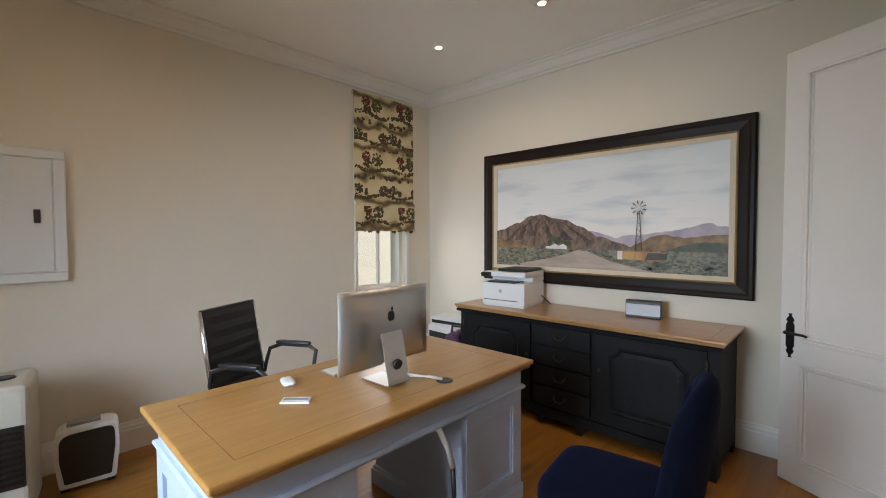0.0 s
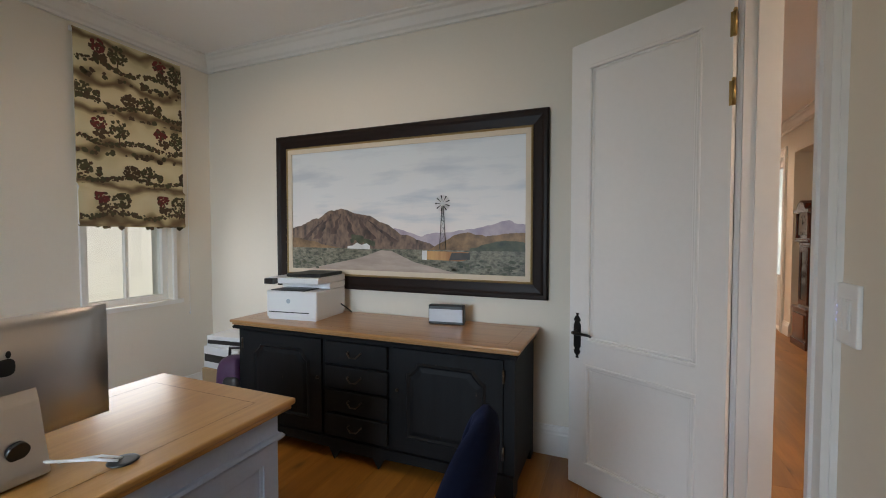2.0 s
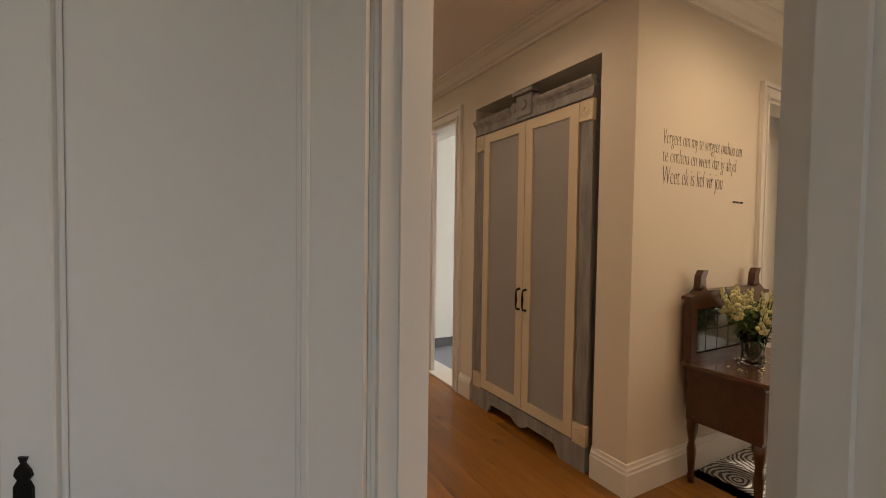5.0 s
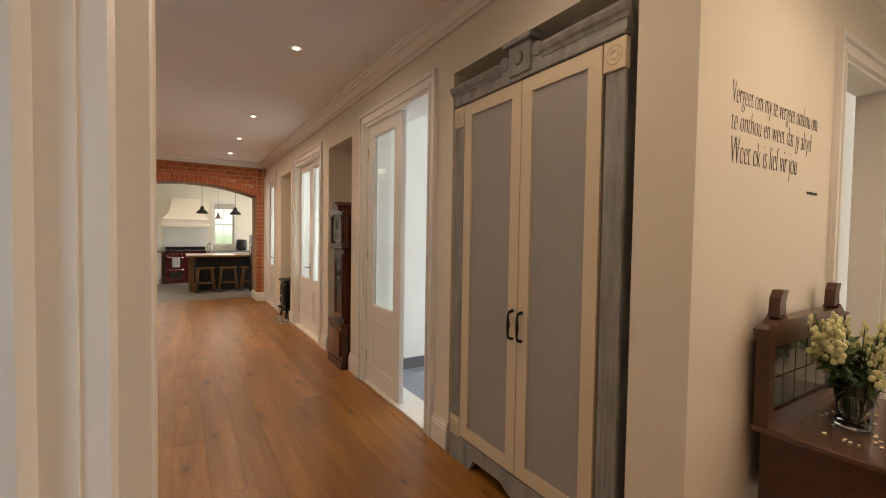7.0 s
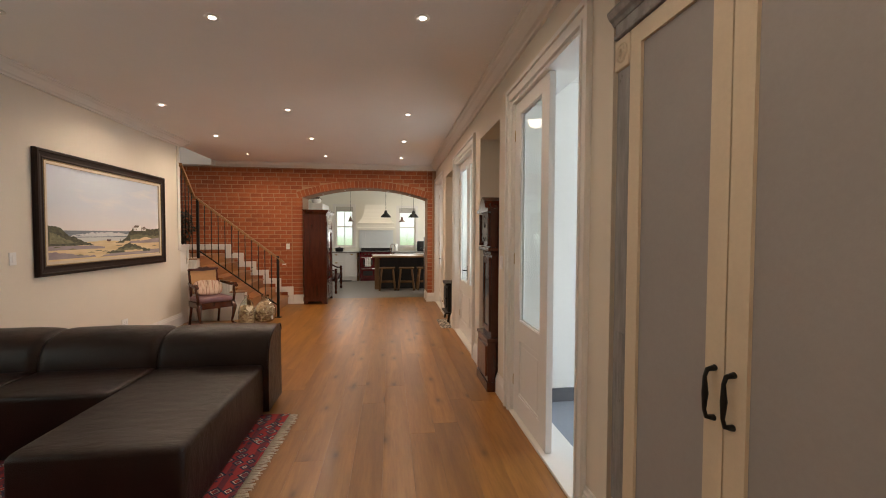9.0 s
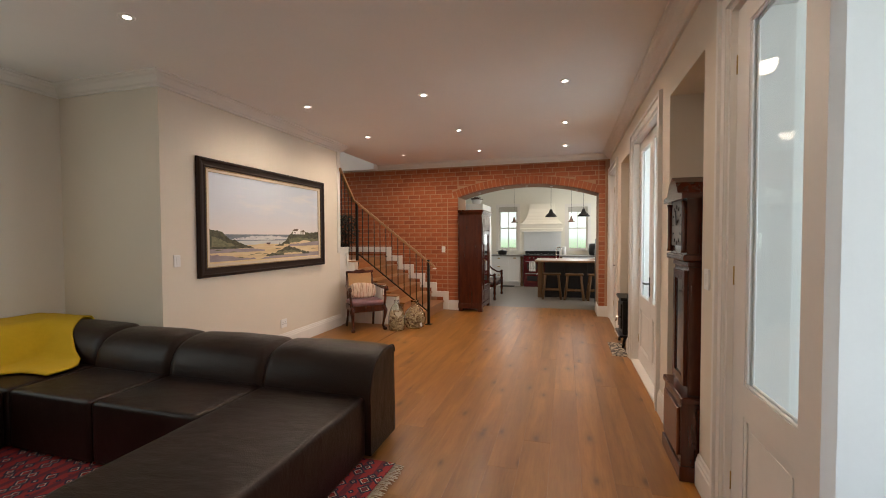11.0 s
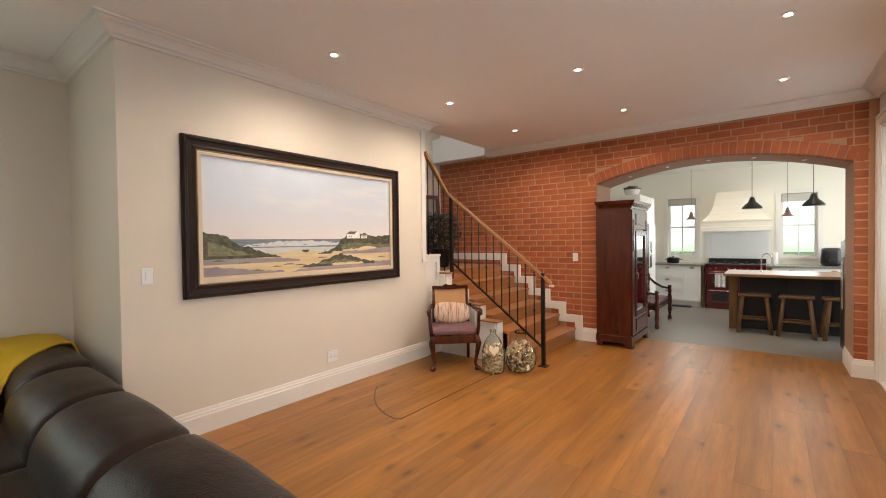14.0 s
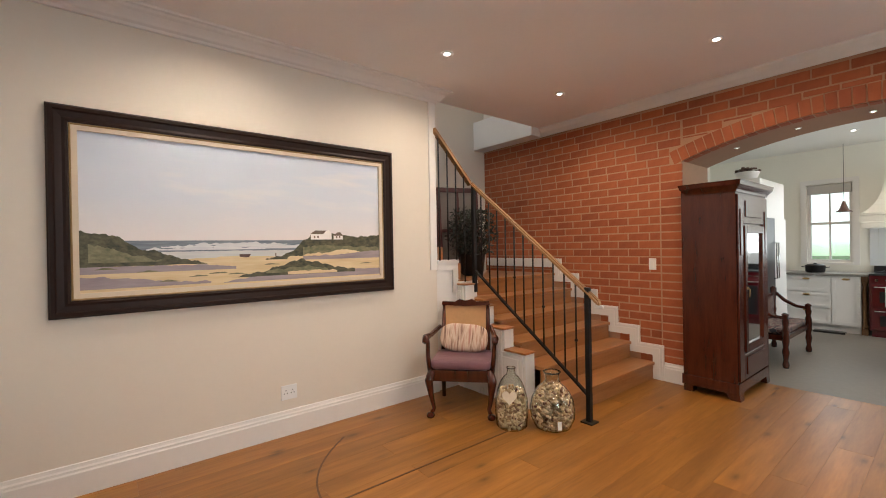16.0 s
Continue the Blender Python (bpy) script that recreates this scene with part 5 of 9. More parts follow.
def throw():
    b = bmn()
    n, k = 34, 26
    grid = []
    # over the top of the back and down to the seat; the near edge runs askew
    prof = [(7.822, 0.50), (7.82, 0.62), (7.79, 0.695), (7.66, 0.708), (7.50, 0.695), (7.36, 0.635), (7.28, 0.54), (7.24, 0.475), (7.12, 0.452), (6.96, 0.448)]
    prof = [(7.26 + (y - 7.26) * 0.84 + 0.012 if y > 7.26 else y, z + (0.016 if y > 7.26 else 0)) for y, z in prof]
    for j in range(k + 1):
        s = j / k * (len(prof) - 1)
        i0 = min(int(s), len(prof) - 2)
        f = s - i0
        y, z = (prof[i0][0] * (1 - f) + prof[i0 + 1][0] * f, prof[i0][1] * (1 - f) + prof[i0 + 1][1] * f)
        row = []
        xe = -2.47 + 0.66 * max(0, min(1, (j / k - 0.3) / 0.55))
        for i in range(n + 1):
            x = -2.97 + (xe + 2.97) * i / n
            # the cloth climbs over the back along the west wall
            f2 = max(0.0, min(1.0, (-2.36 - x) / 0.17))
            zz = z + max(0.0, 0.735 - z) * f2 * f2 * (3 - 2 * f2) * (1 if y < 7.6 else 0)
            yy = y - 0.36 * max(0.0, min(1.0, (-2.1 - x) / 0.35)) * max(0.0, min(1.0, (7.24 - y) / 0.28))
            row.append(b.verts.new((x, yy + 0.006 * noise.noise((x * 6, j * 0.3, 1)), zz + 0.008 * noise.noise((x * 5, j * 0.25, 0)))))
        grid.append(row)
    for j in range(k):
        for i in range(n):
            b.faces.new((grid[j][i], grid[j][i + 1], grid[j + 1][i + 1], grid[j + 1][i])).smooth = True
    ob = done("throw_blanket", b, mat("mustard_wool", (0.62, 0.40, 0.012), 0.95, var=0.08, grain=0.6, gscale=260), None, True)
    so = ob.modifiers.new("thick", "SOLIDIFY")
    so.thickness, so.offset = 0.014, 1
    tagged(ob, "mustard yellow wool throw draped over the leather sofa back", "blanket")


throw()


def rug_mat():
    m, nt, b = nodes("persian_rug_pile")
    tc = nt.nodes.new("ShaderNodeTexCoord")
    sp = nt.nodes.new("ShaderNodeSeparateXYZ")
    nt.links.new(tc.outputs["Object"], sp.inputs[0])
    # small mirrored motifs in cream, navy and pink on red
    vo = nt.nodes.new("ShaderNodeTexVoronoi")
    vo.distance, vo.inputs["Scale"].default_value, vo.inputs["Randomness"].default_value = "MANHATTAN", 13, 0.8
    nt.links.new(tc.outputs["Object"], vo.inputs["Vector"])
    c = ramp(nt, vo.outputs["Distance"], [(0.0, (0.40, 0.05, 0.04)), (0.22, (0.28, 0.025, 0.03)), (0.34, (0.68, 0.58, 0.48)), (0.44, (0.03, 0.028, 0.06)), (0.64, (0.36, 0.035, 0.04))])
    for n in nt.nodes:
        if n.type == "VALTORGB":
            n.color_ramp.interpolation = "CONSTANT"
    wv = nt.nodes.new("ShaderNodeTexWave")
    wv.wave_type, wv.bands_direction = "BANDS", "X"
    wv.inputs["Scale"].default_value, wv.inputs["Distortion"].default_value = 3.2, 0.0
    nt.links.new(tc.outputs["Object"], wv.inputs["Vector"])
    c2 = mixc(nt, ramp(nt, wv.outputs["Color"], [(0.62, (0, 0, 0)), (0.70, (1, 1, 1))]), c, mixc(nt, 0.6, c, (0.03, 0.025, 0.05)))
    nt.links.new(c2, b.inputs["Base Color"])
    b.inputs["Roughness"].default_value = 0.95
    bump(nt, b, noise_node(nt, tc.outputs["Object"], 300, 2), 0.5, 0.004)
    return m


def rug():
    t = thing("persian_rug", "red patterned persian rug with a cream fringe under the sofa", "rug", None)
    b = bmn()
    prism(b, [(-2.55, 4.6), (0.66, 4.6), (0.80, 7.29), (-2.55, 7.29)], "z", 0.0, 0.013)
    part("rug_field", b, rug_mat(), t)
    b = bmn()
    rnd = random.Random(8)
    for i in range(290):
        f = i / 290
        x, y = 0.66 + 0.14 * f, 4.6 + 2.69 * f
        l = rnd.uniform(0.055, 0.085)
        tube(b, [(x, y, 0.006), (x + l * 0.6, y + rnd.uniform(-0.006, 0.006), 0.005), (x + l, y + rnd.uniform(-0.014, 0.014), 0.003)], 0.0026, 4)
    tagged(part("fringe", b, mat("cream_fringe", (0.74, 0.67, 0.56), 0.9, var=0.15), t, "knotted cream fringe"), kind="stuff")


rug()


def armchair():
    ang = math.degrees(math.atan2(10.90 - 10.545, -0.86 + 1.25))
    t = thing("carved_armchair", "dark carved wooden armchair with a mauve leather seat", "chair", pose(-1.055, 10.725, 0, 0, 0, ang))
    # front towards -y, origin between the front feet
    W, D, SH = 0.27, 0.50, 0.40
    for s in (-1, 1):
        b = bmn(); tube(b, [(s * (W - 0.03), 0.05, SH - 0.01), (s * (W - 0.005), 0.02, SH - 0.09), (s * (W - 0.02), 0.04, 0.18), (s * (W - 0.04), 0.05, 0.07), (s * (W - 0.02), 0.02, 0.03)], [0.034, 0.036, 0.022, 0.016, 0.02])
        puffy(b, s * (W - 0.018), 0.012, 0.026, 0.034, 0.036, 0.026, 0.9, 0.9, 12, 8)
        part("leg", b, M_MAHOG, t, "", True)
        b = bmn(); tube(b, [(s * (W - 0.06), D - 0.03, SH), (s * (W - 0.055), D, 0.2), (s * (W - 0.05), D + 0.05, 0.0)], [0.024, 0.02, 0.018]); part("leg", b, M_MAHOG, t, "", True)
        b = bmn(); tube(b, [(s * (W - 0.01), 0.07, SH - 0.02), (s * (W + 0.005), 0.05, SH + 0.10), (s * (W + 0.012), 0.09, SH + 0.20), (s * (W + 0.015), 0.05, SH + 0.255)], [0.024, 0.019, 0.018, 0.024])
        part("arm_support", b, M_MAHOG, t, "", True)
        b = bmn(); tube(b, [(s * (W + 0.02), 0.0, SH + 0.235), (s * (W + 0.02), 0.05, SH + 0.262), (s * (W + 0.01), 0.2, SH + 0.25), (s * (W - 0.03), D - 0.02, SH + 0.275)], [0.022, 0.03, 0.022, 0.02]); part("arm", b, M_MAHOG, t, "", True)
        b = bmn(); tube(b, [(s * (W - 0.06), D - 0.02, SH - 0.05), (s * (W - 0.06), D + 0.02, SH + 0.25), (s * (W - 0.065), D + 0.09, SH + 0.48)], [0.022, 0.02, 0.018]); part("back_post", b, M_MAHOG, t, "", True)
    b = bmn(); box(b, -W + 0.02, W - 0.02, 0.03, 0.06, SH - 0.10, SH - 0.005, bev=0.006); box(b, -W + 0.02, W - 0.02, D - 0.04, D - 0.01, SH - 0.09, SH - 0.005)
    box(b, -W + 0.02, -W + 0.05, 0.06, D - 0.04, SH - 0.09, SH - 0.005); box(b, W - 0.05, W - 0.02, 0.06, D - 0.04, SH - 0.09, SH - 0.005)
    part("seat_frame", b, M_MAHOG, t)
    b = bmn(); puffy(b, 0, 0.25, SH + 0.035, W - 0.012, 0.235, 0.045, 0.45, 0.25); part("seat", b, leather("mauve_leather", (0.20, 0.105, 0.125)), t, "worn mauve leather seat", True)
    b = bmn()
    for v in (0,):
        box(b, -W + 0.075, W - 0.075, D + 0.005, D + 0.03, SH + 0.10, SH + 0.47, bev=0.004)
    for v in b.verts:
        v.co.y += (v.co.z - SH) * 0.17 - 0.02
    part("back_panel", b, mat("woven_cane", (0.50, 0.28, 0.12), 0.7, var=0.15, grain=0.5, gscale=180), t, "honey-coloured woven cane back")
    b = bmn()
    pts = [(-W + 0.04, 0.0), (-W + 0.05, 0.035), (-0.10, 0.03), (-0.06, 0.055), (0, 0.04), (0.06, 0.055), (0.10, 0.03), (W - 0.05, 0.035), (W - 0.04, 0.0), (0, -0.012)]
    prism(b, [(x, SH + 0.47 + z) for x, z in pts], "y", D + 0.045, D + 0.08); part("crest_rail", b, M_MAHOG, t)
    # striped cushion lies on the seat
    m, nt, bs = nodes("striped_cushion_cloth")
    v = coords(nt, (26, 2.0, 3))
    nt.links.new(ramp(nt, noise_node(nt, v, 1.2, 4), [(0.34, (0.10, 0.05, 0.04)), (0.42, (0.42, 0.27, 0.19)), (0.52, (0.66, 0.52, 0.40)), (0.64, (0.45, 0.23, 0.17))]), bs.inputs["Base Color"])
    bs.inputs["Roughness"].default_value = 0.8
    M = t.matrix_basis
    b = bmn(); puffy(b, 0, 0, 0, 0.215, 0.055, 0.125, 0.62, 0.28)
    c = done("cushion", b, m, None, True)
    c.matrix_basis = M @ pose(0.0, 0.375, SH + 0.195, -20, 4, 3)
    tagged(c, "small brown and cream striped cushion on the armchair", "cushion")


armchair()


def cork_jar(x, y, prof, label, fill, seed, tag):
    t = thing("demijohn", label, "glass jar", pose(x, y, 0.0))
    b = bmn()
    n = 28
    rings = [[b.verts.new((r * math.cos(2 * math.pi * i / n), r * math.sin(2 * math.pi * i / n), z)) for i in range(n)] for r, z in prof]
    for p, q in zip(rings, rings[1:]):
        for i in range(n):
            b.faces.new((p[i], p[(i + 1) % n], q[(i + 1) % n], q[i])).smooth = True
    b.faces.new(rings[0][::-1])
    g = part("glass", b, glass_mat("pale_green_glass", (0.90, 0.95, 0.91)), t, "pale green glass body")
    g.visible_shadow = False
    so = g.modifiers.new("thick", "SOLIDIFY")
    so.thickness, so.offset = 0.004, -1
    rnd = random.Random(seed)
    b = bmn()
    def radius(z):
        for (r0, z0), (r1, z1) in zip(prof, prof[1:]):
            if z0 <= z <= z1 and z1 > z0:
                return r0 + (r1 - r0) * (z - z0) / (z1 - z0)
        return 0.02
    for i in range(460):
        z = rnd.uniform(0.02, fill)
        r = max(0.0, radius(z) - 0.022) * (1 if i % 5 else rnd.random())
        a = rnd.uniform(0, 6.283)
        c = Vector((r * math.cos(a), r * math.sin(a), z))
        d = Vector((rnd.uniform(-1, 1) - 0.8 * math.sin(a), rnd.uniform(-1, 1) + 0.8 * math.cos(a), rnd.uniform(-1, 1))).normalized() * 0.021
        e = Vector((math.cos(a), math.sin(a), 0))
        d -= e * d.dot(e) * 0.8
        cyl(b, c - d, c + d, 0.0105, n=7)
    m, nt, bs = nodes("bottle_cork")
    rd = nt.nodes.new("ShaderNodeNewGeometry").outputs["Random Per Island"]
    nt.links.new(ramp(nt, rd, [(0, (0.26, 0.16, 0.085)), (0.35, (0.52, 0.37, 0.22)), (0.6, (0.64, 0.49, 0.32)), (0.85, (0.30, 0.17, 0.09)), (1, (0.12, 0.035, 0.035))]), bs.inputs["Base Color"])
    bs.inputs["Roughness"].default_value = 0.9
    tagged(part("corks", b, m, t, "heap of used wine corks"), kind="stuff")
    if tag:
        b = bmn()
        pts = []
        for k in range(24):
            s = 2 * math.pi * k / 24
            pts.append((0.0035 * 16 * math.sin(s) ** 3, 0.0036 * (13 * math.cos(s) - 5 * math.cos(2 * s) - 2 * math.cos(3 * s) - math.cos(4 * s))))
        prism(b, pts, "y", -0.003, 0.003)
        h = part("heart_tag", b, mat("cream_heart_tag", (0.68, 0.60, 0.47), 0.7), t, "cream heart-shaped tag on a cord")
        h.matrix_basis = pose(0.075, -0.105, 0.27, -12, 0, 38)
    else:
        b = bmn(); box(b, -0.014, 0.014, -0.0015, 0.0015, -0.03, 0.03)
        h = part("paper_tag", b, M_PLATE, t, "small white paper tag")
        h.matrix_basis = pose(0.14, -0.10, 0.08, -8, 0, 50)


cork_jar(-0.70, 10.95, [(0.100, 0.0), (0.118, 0.015), (0.125, 0.12), (0.122, 0.22), (0.108, 0.28), (0.088, 0.34), (0.060, 0.385), (0.032, 0.41), (0.027, 0.455), (0.036, 0.465)], "tall green glass jar full of corks with a heart tag", 0.29, 3, True)
cork_jar(-0.475, 11.17, [(0.095, 0.0), (0.135, 0.02), (0.165, 0.09), (0.170, 0.15), (0.155, 0.23), (0.115, 0.30), (0.065, 0.345), (0.050, 0.37), (0.052, 0.42), (0.066, 0.44)], "round glass jar full of wine corks beside the stair", 0.33, 7, False)


def floor_hatch():
    b = bmn()
    pts = [(-0.655, 10.85), (-0.665, 9.43)]
    for i in range(11):
        s = i / 10
        pts.append((-0.70 - 0.70 * s, 9.395 + 0.06 * s + 0.40 * s ** 2.2))
    for (xa, ya), (xb, yb) in zip(pts, pts[1:]):
        d = Vector((xb - xa, yb - ya, 0)).normalized()
        n = Vector((-d.y, d.x, 0)) * 0.006
        A, B = Vector((xa, ya, 0)), Vector((xb, yb, 0))
        lo = [b.verts.new(p) for p in (A + n, A - n, B - n, B + n)]
        hi = [b.verts.new(p + Vector((0, 0, 0.003))) for p in (A + n, A - n, B - n, B + n)]
        b.faces.new(hi)
        for i in range(4):
            b.faces.new((lo[i], lo[(i + 1) % 4], hi[(i + 1) % 4], hi[i]))
    ob = done("floor_hatch_edge", b, mat("dark_hatch_edge", (0.10, 0.04, 0.015), 0.5))
    tagged(ob, "thin dark edge of a curved hatch in the oak floor", "floor hatch")


floor_hatch()


def switch_plate(name, label, category, m, w, h, holes=0, rocker=True):
    """A wall plate, facing -y, centred on the origin."""
    t = thing(name, label, category, m)
    b = bmn(); box(b, -w / 2, w / 2, -0.010, 0, -h / 2, h / 2, bev=0.003, seg=2); part("plate", b, M_PLATE, t)
    if rocker:
        b = bmn(); box(b, -w * 0.16, w * 0.16, -0.0145, -0.010, -h * 0.28, h * 0.28, bev=0.0015, seg=1); part("rocker", b, M_PLATE, t)
    for i in range(holes):
        cx = (i - (holes - 1) / 2) * w * 0.42
        b = bmn()
        for dx, dz in ((0, 0.016), (-0.011, -0.006), (0.011, -0.006)):
            cyl(b, (cx + dx, -0.0104, dz), (cx + dx, -0.0112, dz), 0.0042, n=10)
        part("socket_holes", b, mat("socket_dark", (0.02, 0.02, 0.02), 0.6), t)
    return t


study_switch = switch_plate("light_switch", "square white light switch beside the study doorway", "light switch", pose(XS, 2.428, 1.232, 0, 0, -90), 0.100, 0.134, 0, False)
b = bmn(); box(b, -0.026, 0.026, -0.0135, -0.010, -0.034, 0.034, bev=0.0015, seg=1); module = part("switch_module", b, M_PLATE, study_switch)
for k in (-1, 1):
    b = bmn(); box(b, k * 0.0125 - 0.0115, k * 0.0125 + 0.0115, -0.0165, -0.0135, -0.030, 0.030, bev=0.0012, seg=1); part("rocker", b, M_PLATE, module)
for z in (0.016, 0.0, -0.016):
    b = bmn(); box(b, -0.0235, -0.0205, -0.0172, -0.0163, z - 0.002, z + 0.002); part("indicator", b, lamp_mat("blue_indicator", (0.25, 0.3, 1.0), 3), module, "tiny blue indicator light")
switch_plate("light_switch", "white light switch on the living room wall", "light switch", pose(-1.73, 7.985, 1.236, 0, 0, 90), 0.07, 0.115)
switch_plate("light_switch", "white light switch on the face-brick wall", "light switch", pose(-0.51, YB - 0.001, 1.205), 0.075, 0.12)
switch_plate("light_switch", "white light switch on the wall beside the clock", "light switch", pose(XE, 7.46, 1.22, 0, 0, -90), 0.075, 0.115)
switch_plate("wall_socket", "white double wall socket above the skirting", "socket", pose(-1.73, 9.56, 0.325, 0, 0, 90), 0.12, 0.11, 2, False)


def grandfather_clock():
    t = thing("grandfather_clock", "dark mahogany grandfather clock in the wall niche", "clock", pose(2.50, 7.82, 0, 0, 0, -90) @ Matrix.Diagonal((0.88, 1.1, 1, 1)))
    # front towards -y, x across
    b = bmn(); box(b, -0.27, 0.27, 0.0, 0.28, 0.0, 0.09, bev=0.006); box(b, -0.25, 0.25, 0.01, 0.27, 0.09, 0.46); box(b, -0.265, 0.265, 0.0, 0.275, 0.46, 0.50, bev=0.01)
    part("base", b, M_MAHOG, t)
    b = bmn(); box(b, -0.20, 0.20, -0.004, 0.01, 0.13, 0.42, bev=0.004); part("base_panel", b, wood("flame_mahogany", (0.09, 0.025, 0.012), (0.20, 0.065, 0.028), (10, 10, 1.4), 0.25, 0.4), t)
    b = bmn(); box(b, -0.19, 0.19, 0.05, 0.25, 0.50, 1.30); box(b, -0.205, 0.205, 0.04, 0.255, 1.27, 1.31, bev=0.01); part("trunk", b, M_MAHOG, t)
    b = bmn()
    for x0, x1, z0, z1 in ((-0.15, -0.10, 0.54, 1.25), (0.10, 0.15, 0.54, 1.25), (-0.10, 0.10, 0.54, 0.59), (-0.10, 0.10, 1.19, 1.25)):
        box(b, x0, x1, 0.034, 0.05, z0, z1)
    d = part("trunk_door", b, M_MAHOG, t)
    b = bmn(); box(b, -0.10, 0.10, 0.042, 0.049, 0.59, 1.19); part("pane", b, mat("dark_reflecting_glass", (0.05, 0.05, 0.05), 0.05, var=0.05), d, "dark glass over the pendulum")
    b = bmn(); box(b, -0.25, 0.25, 0.01, 0.27, 1.31, 1.35, bev=0.01); box(b, -0.225, 0.225, 0.03, 0.26, 1.35, 1.70)
    pts = [(-0.27, 1.68), (-0.27, 1.71), (-0.16, 1.72), (-0.10, 1.79), (0, 1.83), (0.10, 1.79), (0.16, 1.72), (0.27, 1.71), (0.27, 1.68)]
    prism(b, pts, "y", -0.005, 0.27)
    part("hood", b, M_MAHOG, t)
    b = bmn(); pts = [(-0.15, 1.40), (0.15, 1.40), (0.15, 1.60)] + [(0.15 * math.cos(math.pi * k / 10), 1.60 + 0.12 * math.sin(math.pi * k / 10)) for k in range(1, 10)] + [(-0.15, 1.60)]
    prism(b, pts, "y", 0.022, 0.03); part("dial", b, mat("silvered_dial", (0.13, 0.115, 0.095), 0.4, metal=0.3, var=0.15), t, "arched silvered dial behind glass")
    for k in range(12):
        g = 2 * math.pi * k / 12
        b = bmn(); cyl(b, (0.10 * math.cos(g), 0.0205, 1.53 + 0.10 * math.sin(g)), (0.125 * math.cos(g), 0.0205, 1.53 + 0.125 * math.sin(g)), 0.003, n=5)
        part("hour_mark", b, M_IRON, t)
    for p, q in (((0, 0.019, 1.53), (0.05, 0.019, 1.56)), ((0, 0.018, 1.53), (-0.02, 0.018, 1.62))):
        b = bmn(); tube(b, [p, q], 0.003, 5); part("clock_hand", b, M_IRON, t)
    for s in (-1, 1):
        b = bmn(); lathe(b, [(0.016, 1.36), (0.012, 1.38), (0.013, 1.64), (0.017, 1.67)], s * 0.20, 0.02, 12); part("column", b, M_MAHOG, t)


grandfather_clock()


def wood_stove():
    t = thing("wood_stove", "small black cast-iron wood stove in the wall recess", "stove", pose(2.72, 10.93, 0, 0, 0, -90))
    b = bmn(); box(b, -0.22, 0.22, -0.16, 0.16, 0.17, 0.62, bev=0.02); box(b, -0.25, 0.25, -0.19, 0.19, 0.62, 0.66, bev=0.012); box(b, -0.25, 0.25, -0.20, 0.19, 0.14, 0.17, bev=0.01)
    part("firebox", b, M_IRON, t)
    b = bmn(); box(b, -0.16, 0.16, -0.178, -0.16, 0.24, 0.57, bev=0.008); part("firebox_door", b, M_IRON, t)
    b = bmn(); tube(b, [(0.17, -0.17, 0.40), (0.17, -0.23, 0.40), (0.17, -0.24, 0.34)], 0.009); part("door_knob", b, M_CHROME, t)
    for sx in (-1, 1):
        for sy in (-1, 1):
            b = bmn(); tube(b, [(sx * 0.18, sy * 0.12, 0.15), (sx * 0.20, sy * 0.14, 0.08), (sx * 0.22, sy * 0.15, 0.0)], [0.022, 0.016, 0.02]); part("leg", b, M_IRON, t)
    b = bmn(); cyl(b, (0, 0.06, 0.66), (0, 0.06, 2.49), 0.075, n=20); part("flue", b, M_IRON, t)
    t = thing("fire_tool_stand", "dark turned wooden stand with fire tools by the stove", "fire tools", pose(2.66, 10.62, 0))
    b = bmn(); lathe(b, [(0.09, 0), (0.09, 0.02), (0.03, 0.05), (0.022, 0.2), (0.035, 0.35), (0.02, 0.5), (0.028, 0.75), (0.045, 0.86), (0.03, 0.92), (0.04, 0.97), (0.01, 1.03)]); part("post", b, M_MAHOG, t)
    b = bmn(); tube(b, [(-0.05, 0.0, 0.72), (0.0, 0.03, 0.74), (0.05, 0.0, 0.72)], 0.008); tube(b, [(-0.05, 0, 0.72), (-0.055, 0, 0.14)], 0.007); tube(b, [(0.05, 0, 0.72), (0.055, 0, 0.14)], 0.007); part("tools", b, M_IRON, t)
    b = bmn(); box(b, 2.40, 2.598, 10.30, 10.97, 0.0, 0.008, bev=0.002, seg=1)
    m, nt, bs = nodes("patterned_hearth_tile")
    v = coords(nt)
    vo = nt.nodes.new("ShaderNodeTexVoronoi")
    vo.feature, vo.inputs["Scale"].default_value = "DISTANCE_TO_EDGE", 16
    nt.links.new(v, vo.inputs["Vector"])
    nt.links.new(ramp(nt, vo.outputs["Distance"], [(0.10, (0.06, 0.05, 0.045)), (0.16, (0.62, 0.55, 0.45))]), bs.inputs["Base Color"])
    bs.inputs["Roughness"].default_value = 0.45
    tagged(done("hearth_tiles", b, m), "patterned black and cream hearth tiles before the stove", "hearth")


wood_stove()

# ---------------------------------------------------------------- built-in cupboard in the hall
def worn_paint(name, col, under, amount, spec=0.5):
    """Old paint, streaked along the height and rubbed through in spots."""
    m, nt, b = nodes(name)
    v = coords(nt, (6, 6, 1))
    n = noise_node(nt, v, 3.0, 5, 0.65)
    c = ramp(nt, n, [(0.3, shade(col, 0.72)), (0.5, col), (0.72, shade(col, 1.35))])
    k = ramp(nt, noise_node(nt, coords(nt, (2.5, 2.5, 1)), 11, 6, 0.7), [(amount, (0, 0, 0)), (amount + 0.05, (1, 1, 1))])
    nt.links.new(mixc(nt, k, c, under), b.inputs["Base Color"])
    b.inputs["Roughness"].default_value = 0.65
    b.inputs["Specular IOR Level"].default_value = spec
    bump(nt, b, n, 0.2, 0.003)
    return m


